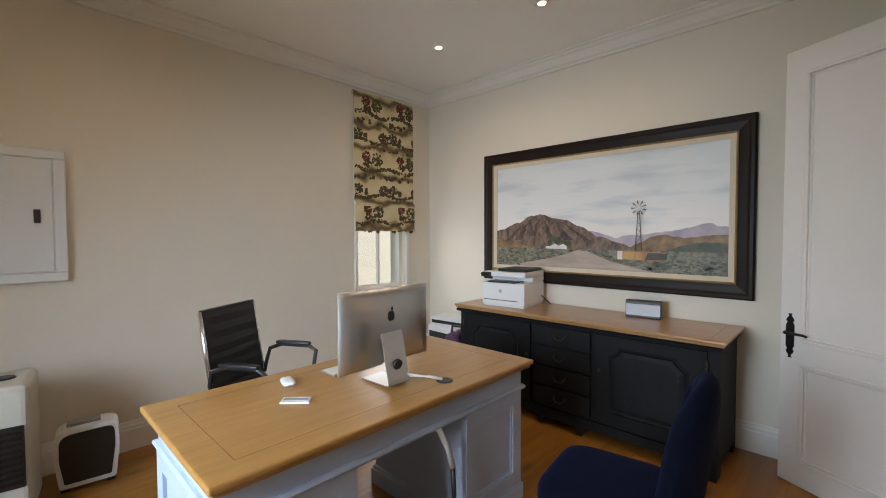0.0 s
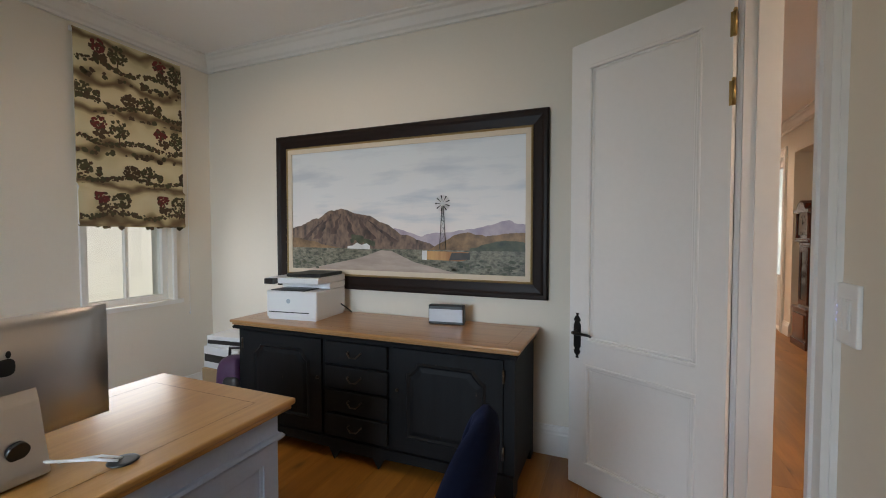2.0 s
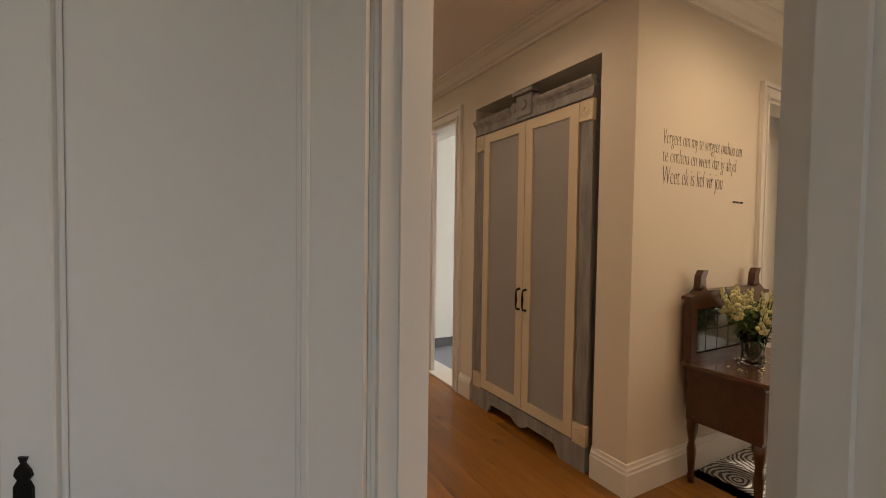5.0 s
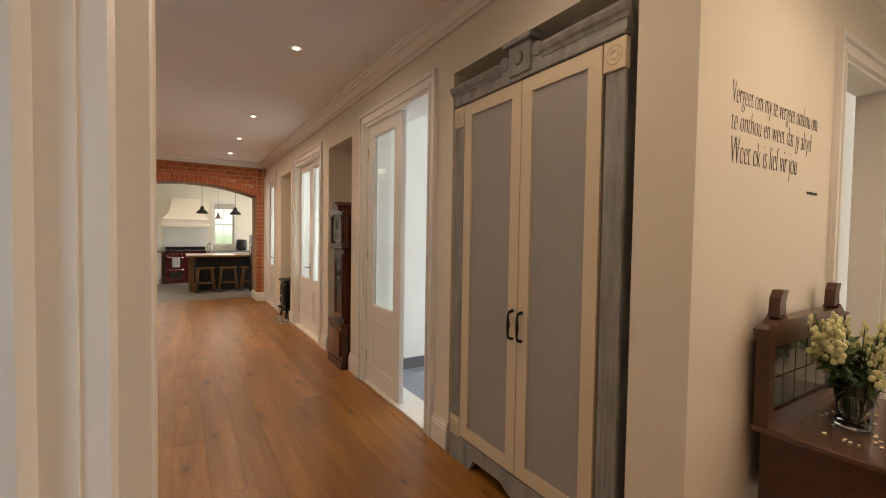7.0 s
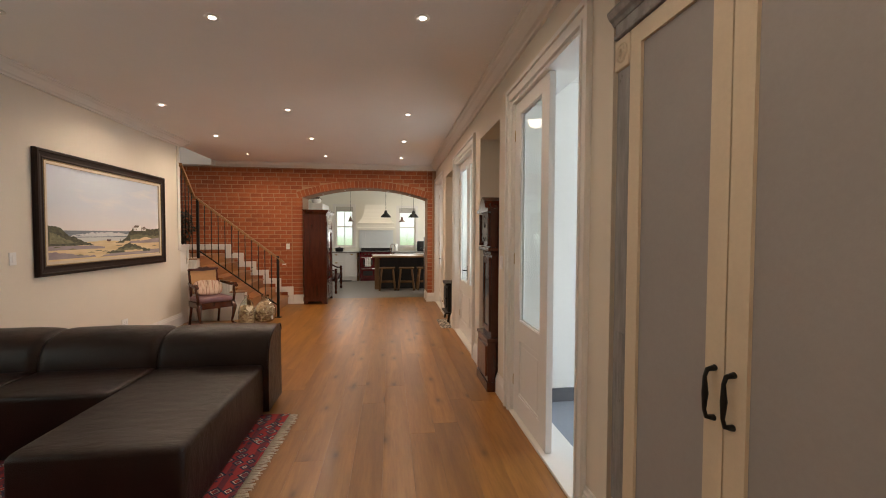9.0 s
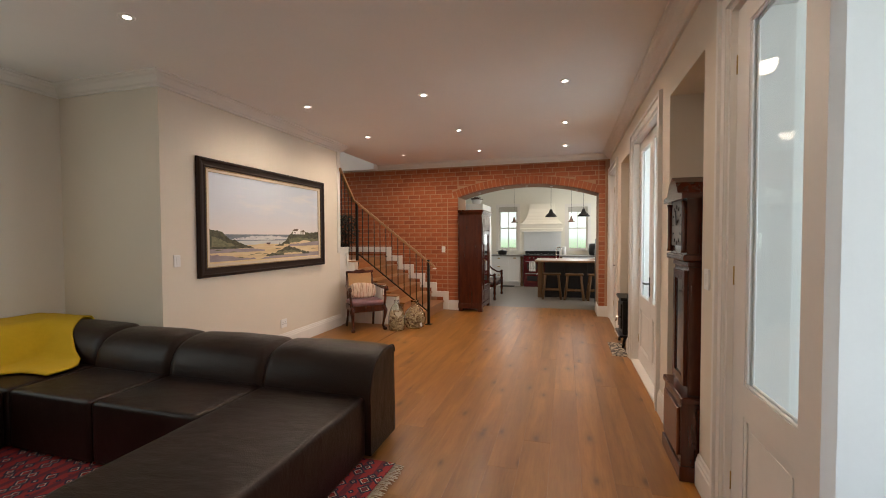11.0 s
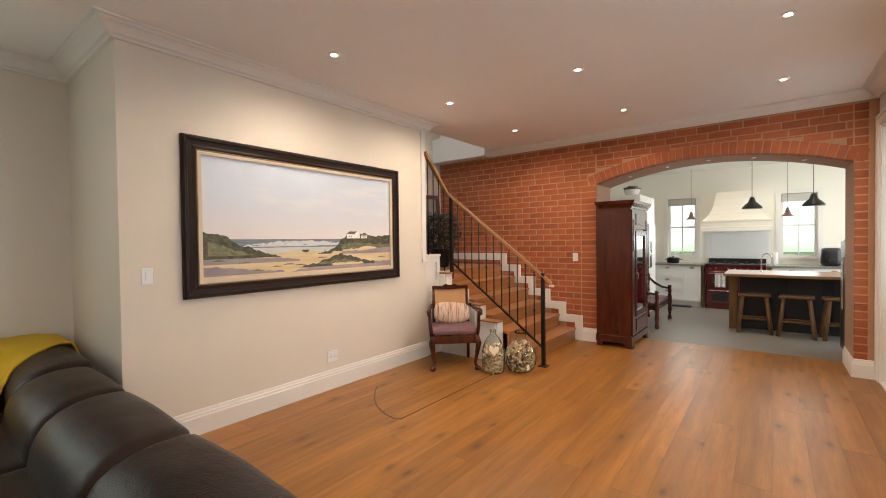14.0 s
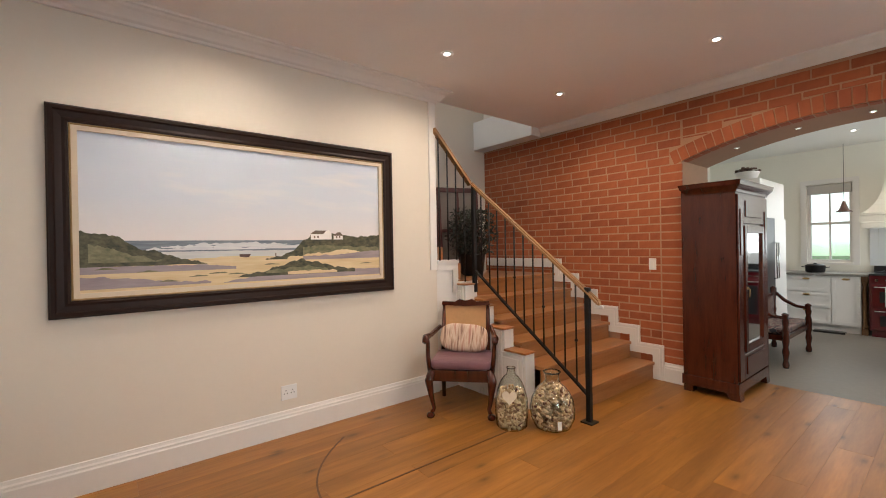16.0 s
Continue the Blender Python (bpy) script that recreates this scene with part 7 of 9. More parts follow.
def computer():
    t = thing("desktop_computer", "slim aluminium all-in-one computer seen from behind on the desk", "computer", pose(-1.075, 1.80, 0.756, 0, 0, 93))
    # back towards -y
    b = bmn()
    W, z0, z1 = 0.262, 0.085, 0.43
    n = 10
    rows = []
    for j in range(n + 1):
        for_row = []
        for i in range(n + 1):
            u, v = -1 + 2 * i / n, -1 + 2 * j / n
            bul = 0.030 * max(0, (1 - u ** 4)) * max(0, 1 - abs(v) ** 3)
            for_row.append(b.verts.new((W * u, -0.004 - bul, (z0 + z1) / 2 + (z1 - z0) / 2 * v)))
        rows.append(for_row)
    for j in range(n):
        for i in range(n):
            b.faces.new((rows[j][i], rows[j][i + 1], rows[j + 1][i + 1], rows[j + 1][i])).smooth = True
    front = [[b.verts.new((W * (-1 + 2 * i / n), 0.004, z0 if j == 0 else z1)) for i in range(n + 1)] for j in (0, 1)]
    for i in range(n):
        b.faces.new((front[0][i], front[0][i + 1], rows[0][i + 1], rows[0][i])); b.faces.new((front[1][i + 1], front[1][i], rows[n][i], rows[n][i + 1]))
    b.faces.new([front[0][0], *[rows[j][0] for j in range(n + 1)], front[1][0]]); b.faces.new([front[1][n], *[rows[j][n] for j in range(n, -1, -1)], front[0][n]])
    b.faces.new(front[0] + front[1][::-1])
    body = part("housing", b, M_ALU, t)
    b = bmn(); box(b, -W + 0.004, W - 0.004, 0.004, 0.006, z0 + 0.06, z1 - 0.003); part("screen", b, M_BLACKPL, body, "dark glass screen")
    b = bmn()
    puffy(b, 0, -0.0355, 0.305, 0.020, 0.0012, 0.023, 0.7, 1, 16, 8); puffy(b, 0.006, -0.0355, 0.338, 0.006, 0.0012, 0.010, 1, 1, 10, 6)
    part("emblem", b, M_BLACKPL, body, "small plain dark emblem")
    b = bmn()
    w = 0.062
    path = [(-0.028, 0.25), (-0.045, 0.20), (-0.065, 0.11), (-0.085, 0.03), (-0.088, 0.012), (-0.075, 0.004), (0.10, 0.004)]
    th = 0.006
    up, dn = [], []
    for i, (y, z) in enumerate(path):
        a = Vector(path[max(0, i - 1)]); c = Vector(path[min(len(path) - 1, i + 1)])
        d = (c - a).normalized()
        up.append((y - d.y * th, z + d.x * th)); dn.append((y, z))
    prism(b, up + dn[::-1], "x", -w, w)
    part("stand", b, M_ALU, t)
    b = bmn(); cyl(b, (0, -0.0805, 0.09), (0, -0.066, 0.094), 0.024, n=20); part("stand_hole", b, M_BLACKPL, t)
    t = thing("computer_mouse", "small white mouse on the desk", "mouse", pose(-1.365, 1.47, 0.757, 0, 0, 75))
    b = bmn(); puffy(b, 0, 0, 0.012, 0.029, 0.055, 0.014, 0.9, 0.6); part("shell", b, M_WHITEPL, t, "", True)
    t = thing("keyboard", "slim silver keyboard under the screen", "keyboard", pose(-1.36, 1.80, 0.757, 0, 0, 93))
    b = bmn(); box(b, -0.14, 0.14, -0.055, 0.055, 0, 0.008, bev=0.002, seg=1); part("base", b, M_ALU, t)
    b = bmn()
    for i in range(13):
        for j in range(5):
            box(b, -0.134 + i * 0.0207, -0.134 + i * 0.0207 + 0.018, -0.05 + j * 0.020, -0.05 + j * 0.020 + 0.017, 0.008, 0.011)
    part("keys", b, M_WHITEPL, t)
    t = thing("remote_control", "small white remote with grey buttons on the desk", "remote", pose(-1.15, 1.40, 0.7565, 0, 0, 45))
    b = bmn(); box(b, -0.058, 0.058, -0.028, 0.028, 0, 0.010, bev=0.003); part("case", b, M_WHITEPL, t)
    b = bmn(); box(b, -0.05, 0.05, -0.010, 0.008, 0.010, 0.0115, bev=0.0006, seg=1); part("buttons", b, mat("grey_buttons", (0.25, 0.27, 0.27), 0.5), t)


computer()


def office_chair():
    t = thing("office_chair", "black ribbed office chair with chrome arms behind the desk", "chair", pose(-1.80, 1.63, -0.001, 0, 0, math.degrees(math.atan2(0.51, 0.86)) + 90) @ Matrix.Diagonal((0.86, 1, 1, 1)))
    # front towards -y
    Mn = mat("black_ribbed_mesh", (0.011, 0.011, 0.012), 0.5, var=0.2, grain=0.4, gscale=150)
    b = bmn()
    prof = [(-0.24, 0.47), (-0.22, 0.495), (0.0, 0.475), (0.17, 0.485), (0.225, 0.53), (0.25, 0.62), (0.28, 0.80), (0.315, 1.03)]
    k = len(prof)
    lo, hi = [], []
    fine = []
    for i in range((k - 1) * 6 + 1):
        s = i / 6
        j = min(int(s), k - 2)
        f = s - j
        fine.append((prof[j][0] * (1 - f) + prof[j + 1][0] * f, prof[j][1] * (1 - f) + prof[j + 1][1] * f))
    th = 0.022
    outl = []
    for i, (y, z) in enumerate(fine):
        a, c = Vector(fine[max(0, i - 2)]), Vector(fine[min(len(fine) - 1, i + 2)])
        d = (c - a).normalized()
        r = th * (0.75 + 0.25 * abs(math.sin(i * math.pi / 2)))
        outl.append(((y + d.y * r / 2, z - d.x * r / 2), (y - d.y * r / 2, z + d.x * r / 2)))
    prism(b, [p for p, _ in outl] + [q for _, q in outl[::-1]], "x", -0.23, 0.23)
    part("seat_and_back", b, Mn, t)
    for s in (-1, 1):
        b = bmn(); tube(b, [(s * 0.238, y, z) for y, z in prof], 0.012, 8); part("side_rail", b, M_CHROME, t, "", True)
        b = bmn(); tube(b, [(s * 0.24, 0.24, 0.60), (s * 0.265, 0.24, 0.66), (s * 0.275, 0.22, 0.735), (s * 0.275, 0.14, 0.765), (s * 0.275, -0.04, 0.765), (s * 0.275, -0.09, 0.74), (s * 0.26, -0.07, 0.58), (s * 0.24, -0.05, 0.485)], 0.0125, 8); part("arm", b, M_BLACKPL, t, "", True)
        b = bmn(); puffy(b, s * 0.275, 0.06, 0.777, 0.024, 0.115, 0.012, 0.4, 0.5); part("arm_pad", b, M_BLACKPL, t, "", True)
    b = bmn(); box(b, -0.235, 0.235, 0.302, 0.326, 1.022, 1.038, bev=0.005); part("top_bar", b, M_BLACKPL, t)
    b = bmn(); cyl(b, (0, 0, 0.09), (0, 0, 0.47), 0.028); part("gas_lift", b, M_CHROME, t)
    for i in range(5):
        a = 2 * math.pi * i / 5
        b = bmn(); tube(b, [(0, 0, 0.10), (0.15 * math.cos(a), 0.15 * math.sin(a), 0.085), (0.28 * math.cos(a), 0.28 * math.sin(a), 0.065)], [0.028, 0.022, 0.015]); f = part("base_spoke", b, M_CHROME, t)
        b = bmn(); cyl(b, (0.28 * math.cos(a) - 0.012, 0.28 * math.sin(a), 0.028), (0.28 * math.cos(a) + 0.012, 0.28 * math.sin(a), 0.028), 0.028); part("castor", b, M_BLACKPL, f)


office_chair()


M_BRONZE = mat("dark_bronze", (0.07, 0.055, 0.04), 0.4, metal=0.8, var=0.3)


def sideboard():
    x0, x1, y0, y1, zt = -2.03, -0.075, 3.385, 3.93, 0.82
    t = thing("sideboard", "distressed black sideboard with an oak top under the painting", "sideboard", None)
    board_with_border(t, x0 - 0.035, x1 + 0.04, y0 - 0.035, y1 + 0.012, zt - 0.036, zt, 0.085, M_TOPX, M_JOINT)
    b = bmn(); box(b, x0, x1, y0 + 0.02, y1, 0.06, zt - 0.032)
    sweep(b, [(0, 0), (-0.018, 0), (-0.022, 0.014), (-0.008, 0.028), (0, 0.03)], [(x0, y1, zt - 0.062), (x0, y0, zt - 0.062), (x1, y0, zt - 0.062), (x1, y1, zt - 0.062)])
    part("carcass", b, M_BLACKPAINT, t)
    b = bmn()
    pts = [(x0, 0.0), (x0 + 0.09, 0.0), (x0 + 0.12, 0.06), (x0 + 0.5, 0.075), ((x0 + x1) / 2 - 0.2, 0.07), ((x0 + x1) / 2 - 0.16, 0.0), ((x0 + x1) / 2 - 0.12, 0.06), ((x0 + x1) / 2 + 0.12, 0.06), ((x0 + x1) / 2 + 0.16, 0.0), ((x0 + x1) / 2 + 0.2, 0.07), (x1 - 0.5, 0.075), (x1 - 0.12, 0.06), (x1 - 0.09, 0.0), (x1, 0.0), (x1, 0.13), (x0, 0.13)]
    prism(b, pts, "y", y0 - 0.004, y0 + 0.02)
    box(b, x1 - 0.03, x1, y0 + 0.02, y0 + 0.10, 0, 0.06); box(b, x1 - 0.03, x1, y1 - 0.08, y1, 0, 0.06); box(b, x0, x0 + 0.03, y0 + 0.02, y0 + 0.1, 0, 0.06)
    part("plinth", b, M_BLACKPAINT, t)
    w = x1 - x0
    for dx0, dx1 in ((x0 + 0.06, x0 + 0.72), (x1 - 0.72, x1 - 0.06)):
        b = bmn(); box(b, dx0, dx1, y0, y0 + 0.02, 0.145, zt - 0.075)
        d = part("cupboard_door", b, M_BLACKPAINT, t)
        b = bmn()
        u0, u1, v0, v1, c = dx0 + 0.09, dx1 - 0.09, 0.225, zt - 0.145, 0.07
        out = [(u0, v0), (u1, v0), (u1, v1 - c), (u1 - 0.02, v1 - c + 0.01), (u1 - c + 0.01, v1 - 0.02), (u1 - c, v1), (u0 + c, v1), (u0 + c - 0.01, v1 - 0.02), (u0 + 0.02, v1 - c + 0.01), (u0, v1 - c)]
        cx, cz = (u0 + u1) / 2, (v0 + v1) / 2
        def inset(k):
            return [(cx + (u - cx) * (1 - k / (u1 - cx)), cz + (v - cz) * (1 - k / (v1 - cz))) for u, v in out]
        loops = [(inset(0), y0), (inset(0.012), y0 - 0.012), (inset(0.024), y0 - 0.002), (inset(0.05), y0 - 0.009)]
        rings = [[b.verts.new((u, yy, v)) for u, v in pts2] for pts2, yy in loops]
        for a, e in zip(rings, rings[1:]):
            for i in range(len(a)):
                b.faces.new((a[i], a[(i + 1) % len(a)], e[(i + 1) % len(e)], e[i]))
        b.faces.new(rings[-1])
        part("raised_panel", b, M_BLACKPAINT, d)
        b = bmn(); cyl(b, (dx1 - 0.03 if dx0 < -1.5 else dx0 + 0.03, y0, 0.5), (dx1 - 0.03 if dx0 < -1.5 else dx0 + 0.03, y0 - 0.012, 0.5), 0.012, 0.007, 10); part("key_plate", b, M_BRONZE, d)
        for z in (0.25, 0.66):
            b = bmn(); xh = dx0 - 0.004 if dx0 < -1.5 else dx1 + 0.004
            cyl(b, (xh, y0 - 0.006, z - 0.035), (xh, y0 - 0.006, z + 0.035), 0.006, n=8); part("hinge", b, M_BRONZE, t)
    mx0, mx1 = x0 + 0.755, x1 - 0.755
    for k in range(4):
        z0 = 0.15 + k * 0.152
        b = bmn(); box(b, mx0, mx1, y0 - 0.008, y0 + 0.02, z0, z0 + 0.138, bev=0.006); d = part("drawer", b, M_BLACKPAINT, t)
        b = bmn(); cx = (mx0 + mx1) / 2
        tube(b, [(cx - 0.045, y0 - 0.008, z0 + 0.085), (cx - 0.045, y0 - 0.028, z0 + 0.08), (cx - 0.02, y0 - 0.034, z0 + 0.055), (cx + 0.02, y0 - 0.034, z0 + 0.055), (cx + 0.045, y0 - 0.028, z0 + 0.08), (cx + 0.045, y0 - 0.008, z0 + 0.085)], 0.0045, 8)
        part("drawer_pull", b, M_BRONZE, d, "dark bronze swan-neck pull")


sideboard()


def printer():
    t = thing("printer", "white desktop laser printer on the sideboard", "printer", pose(-1.665, 3.68, 0.8205, 0, 0, 6))
    b = bmn(); box(b, -0.20, 0.20, -0.19, 0.19, 0.012, 0.20, bev=0.012, seg=3); box(b, -0.19, 0.19, -0.18, 0.18, 0, 0.014)
    box(b, -0.20, 0.20, -0.02, 0.19, 0.20, 0.245, bev=0.008)
    part("body", b, M_WHITEPL, t)
    b = bmn(); box(b, -0.16, 0.11, -0.19, -0.02, 0.2005, 0.206); part("output_tray", b, M_BLACKPL, t)
    b = bmn(); box(b, -0.20, 0.20, -0.17, 0.19, 0.246, 0.29, bev=0.008); part("scanner_lid", b, M_WHITEPL, t)
    b = bmn(); box(b, -0.08, 0.19, -0.13, 0.17, 0.29, 0.315, bev=0.008); part("document_feeder", b, M_BLACKPL, t)
    b = bmn(); box(b, -0.199, -0.12, -0.215, -0.15, 0.246, 0.285, bev=0.006); part("control_panel", b, M_BLACKPL, t, "black touch panel")
    b = bmn(); cyl(b, (-0.02, -0.1905, 0.13), (-0.02, -0.1925, 0.13), 0.016, n=20); part("badge", b, mat("grey_badge", (0.35, 0.4, 0.45), 0.4), t)
    b = bmn(); box(b, -0.18, 0.14, -0.1915, -0.19, 0.05, 0.056); part("tray_slot", b, M_BLACKPL, t)
    b = bmn(); tube(b, [(-1.46, 3.80, 0.90), (-1.43, 3.84, 0.86), (-1.42, 3.88, 0.826)], 0.005)
    tagged(done("printer_cable", b, M_BLACKPL, None, True), "black printer cable behind the sideboard", "cable")
    t = thing("speaker", "small silver and black tabletop speaker on the sideboard", "speaker", pose(-0.62, 3.80, 0.8205, 0, 0, 8))
    b = bmn(); box(b, -0.118, 0.118, -0.03, 0.03, 0, 0.125, bev=0.006); part("case", b, M_BLACKPL, t)
    b = bmn(); box(b, -0.112, 0.112, -0.034, -0.030, 0.018, 0.100, bev=0.0015, seg=1); part("grille", b, mat("silver_grille", (0.52, 0.53, 0.56), 0.45, metal=0.3, var=0.05, grain=0.5, gscale=400), t, "silver speaker grille")


printer()


def blue_chair():
    M = mat("navy_velvet", (0.0015, 0.0026, 0.0100), 0.9, spec=0.12, var=0.45, scale=5, grain=0.35, gscale=90)
    M.node_tree.nodes["Principled BSDF"].inputs["Sheen Weight"].default_value = 0.05
    M.node_tree.nodes["Principled BSDF"].inputs["Sheen Tint"].default_value = (0.16, 0.28, 0.9, 1)
    t = thing("velvet_chair", "navy blue buttoned velvet chair with a curved back", "chair", pose(-0.22, 2.30, 0, 0, 0, -82))
    # front towards -y
    b = bmn(); puffy(b, 0, -0.03, 0.355, 0.24, 0.25, 0.085, 0.4, 0.4, 36, 18); part("seat", b, M, t, "", True)
    b = bmn()
    n, k = 40, 26
    rings = []
    # a curved shell with a rolled top edge and deep buttons
    def shell(u, v, off):
        a = u * 0.82
        r = 0.262 + off + 0.035 * v
        x, y = r * math.sin(a), -0.02 + r * math.cos(a) * 0.95
        top = 0.915 - 0.16 * abs(u) ** 2.6
        z = 0.30 + (top - 0.30) * v
        return Vector((x, y + 0.05 * v, z))
    for side in (0, 1):
        grid = []
        for j in range(k + 1):
            v = j / k
            row = []
            for i in range(n + 1):
                u = -1 + 2 * i / n
                roll = 0.048 * math.sqrt(max(0, 1 - (2 * v - 1) ** 4)) * math.sqrt(max(0, 1 - u ** 8)) + 0.008
                off = roll if side else -roll
                if not side:
                    for cu in (-0.6, -0.2, 0.2, 0.6):
                        for cv, sh in ((0.55, 0), (0.8, 0.2)):
                            dd = ((u - cu - sh * 0.5) / 0.11) ** 2 + ((v - cv) / 0.09) ** 2
                            off += 0.03 * math.exp(-dd)
                row.append(b.verts.new(shell(u, v, off)))
            grid.append(row)
        rings.append(grid)
        for j in range(k):
            for i in range(n):
                b.faces.new((grid[j][i], grid[j][i + 1], grid[j + 1][i + 1], grid[j + 1][i])).smooth = True
    g0, g1 = rings
    for i in range(n):
        for j in (0, k):
            b.faces.new((g0[j][i], g0[j][i + 1], g1[j][i + 1], g1[j][i])).smooth = True
    for j in range(k):
        for i in (0, n):
            b.faces.new((g0[j][i], g0[j + 1][i], g1[j + 1][i], g1[j][i])).smooth = True
    part("backrest", b, M, t, "deep-buttoned curved back", True)
    for sx in (-1, 1):
        for sy in (-1, 1):
            b = bmn(); cyl(b, (sx * 0.18, sy * 0.17, 0.33), (sx * 0.21, sy * 0.20, 0.0), 0.02, 0.012); part("leg", b, M_RUSTIC, t)


blue_chair()


def study_small():
    # electricity board on the west wall
    t = thing("distribution_board", "white metal electricity board with a black latch on the wall", "electric box", pose(XW, 0.515, 1.545, 0, 0, 90))
    b = bmn(); box(b, -0.36, 0.36, -0.02, 0, -0.39, 0.39, bev=0.008)
    for u0, u1, v0, v1 in ((-0.36, 0.36, 0.335, 0.39), (-0.36, 0.36, -0.39, -0.335), (-0.36, -0.305, -0.335, 0.335), (0.305, 0.36, -0.335, 0.335)):
        box(b, u0, u1, -0.034, -0.02, v0, v1, bev=0.006)
    part("box_frame", b, M_WHITEPL, t)
    b = bmn(); box(b, -0.30, 0.30, -0.028, -0.0195, -0.33, 0.33, bev=0.003, seg=1); d = part("box_door", b, M_WHITEPL, t)
    b = bmn(); box(b, 0.215, 0.245, -0.036, -0.028, -0.045, 0.035, bev=0.004); part("latch", b, M_BLACKPL, d, "small black latch")
    # roman blind
    t = thing("roman_blind", "roman blind printed with trees, half drawn over the window", "blind", None)
    m, nt, bs = nodes("toile_print_cloth")
    v = coords(nt)
    def layer(sc, lo, hi, c, base, stretch):
        k = ramp(nt, noise_node(nt, coords(nt, stretch), sc, 5, 0.6), [(lo, (0, 0, 0)), (hi, (1, 1, 1))])
        return mixc(nt, k, base, c)
    wv = nt.nodes.new("ShaderNodeTexWave")
    wv.wave_type, wv.bands_direction = "BANDS", "Z"
    wv.inputs["Scale"].default_value, wv.inputs["Distortion"].default_value, wv.inputs["Detail Scale"].default_value = 1.25, 3.5, 3.0
    nt.links.new(v, wv.inputs["Vector"])
    ground = ramp(nt, wv.outputs["Color"], [(0.0, (0.16, 0.10, 0.05)), (0.12, (0.36, 0.28, 0.15)), (0.3, (0.60, 0.50, 0.29)), (1.0, (0.68, 0.59, 0.38))])
    nt.links.new(ground, bs.inputs["Base Color"])
    bs.inputs["Roughness"].default_value = 0.85
    bump(nt, bs, noise_node(nt, v, 500, 2), 0.3, 0.001)
    y0, y1 = 2.925, 3.675
    b = bmn()
    prof = [(-2.965, 2.80), (-2.955, 2.78), (-2.952, 2.2), (-2.955, 1.76), (-2.925, 1.735), (-2.922, 1.73), (-2.938, 1.70), (-2.935, 1.50), (-2.93, 1.478), (-2.935, 1.465), (-2.95, 1.475)]
    for (xa, za), (xb, zb) in zip(prof, prof[1:]):
        quad(b, [(xa, y0, za), (xa, y1, za), (xb, y1, zb), (xb, y0, zb)])
    bmesh.ops.remove_doubles(b, verts=b.verts, dist=1e-4)
    c = part("blind_cloth", b, m, t, "cream cloth printed with autumn trees")
    so = c.modifiers.new("thick", "SOLIDIFY")
    so.thickness = 0.003
    # printed trees lie on the cloth
    cols = [mat("print_brown", (0.085, 0.05, 0.025), 0.85, var=0.4, scale=30), mat("print_green", (0.075, 0.065, 0.028), 0.85, var=0.4, scale=30), mat("print_red", (0.15, 0.026, 0.02), 0.85, var=0.4, scale=30)]
    rnd = random.Random(4)
    b = bmn()
    def blob(y, z, r, mi, x):
        pts = []
        for i in range(14):
            g = 2 * math.pi * i / 14
            rr = r * (0.75 + 0.5 * rnd.random())
            pts.append((y + rr * math.cos(g), z + rr * 0.95 * math.sin(g)))
        pts = [(min(y1 - 0.001, max(y0 + 0.001, p)), q) for p, q in pts]
        vs = [b.verts.new((x, p, q)) for p, q in pts]
        f = b.faces.new(vs)
        f.material_index = mi
    def tree(y, z, w, h, mi, x, trunk=0.0, n=26):
        for q in range(n * 2):
            g, r = rnd.uniform(0, 6.283), math.sqrt(rnd.random())
            blob(y + w * r * math.cos(g), z + h * r * math.sin(g), rnd.uniform(0.006, 0.014), mi if q % 4 else 0, x + 0.00005 * q)
        if trunk:
            b.faces.new([b.verts.new((x, y + p, z + q)) for p, q in ((-0.004, -h - trunk), (0.008, -h - trunk), (0.003, 0), (-0.003, 0))]).material_index = 0
    for k, zb in enumerate((2.62, 2.36, 2.09, 1.83, 1.57)):
        x = -2.9495 if zb > 1.74 else -2.9325
        for j in range(3):
            o = y0 - 0.03 + 0.43 * j
            if k % 2 == 0:
                tree(o + 0.17, zb + 0.10, 0.045, 0.045, 2, x)
                tree(o + 0.19, zb + 0.03, 0.05, 0.03, 0, x, 0, 18)
                tree(o + 0.30, zb + 0.075, 0.065, 0.065, 1, x, 0.06, 34)
            else:
                tree(o + 0.07, zb + 0.04, 0.055, 0.05, 1, x, 0, 30)
                tree(o + 0.16, zb + 0.02, 0.02, 0.03, 1, x, 0, 10)
                tree(o + 0.38, zb + 0.035, 0.06, 0.05, 0, x, 0, 30)
        for q in range(190):
            y = rnd.uniform(y0, y1)
            blob(y, zb - 0.02 + 0.018 * math.sin((y - y0) * 14.6 + k) + rnd.uniform(-0.018, 0.012), rnd.uniform(0.004, 0.013), q % 2, x + 0.003 + 0.00002 * q)
        for q in range(26):
            blob(y0 + rnd.random() * (y1 - y0), zb - 0.095 + rnd.uniform(-0.022, 0.018), rnd.uniform(0.008, 0.022), rnd.choice((0, 0, 1)), x + 0.0002)
    part("printed_pattern", b, cols, t)
    b = bmn(); box(b, -2.998, -2.962, y0, y1, 2.77, 2.805, bev=0.004); part("headrail", b, M_WHITEPL, t)
    b = bmn(); cyl(b, (-2.96, 3.72, 2.7), (-2.96, 3.725, 0.75), 0.0022, n=6); puffy(b, -2.96, 3.725, 0.74, 0.006, 0.006, 0.014, 0.8, 0.8, 8, 6); part("pull_cord", b, M_WHITEPL, t)
    # air purifier
    t = thing("air_purifier", "white air purifier with a black front on the floor", "air purifier", pose(-2.70, 0.912, 0, 0, 0, 83))
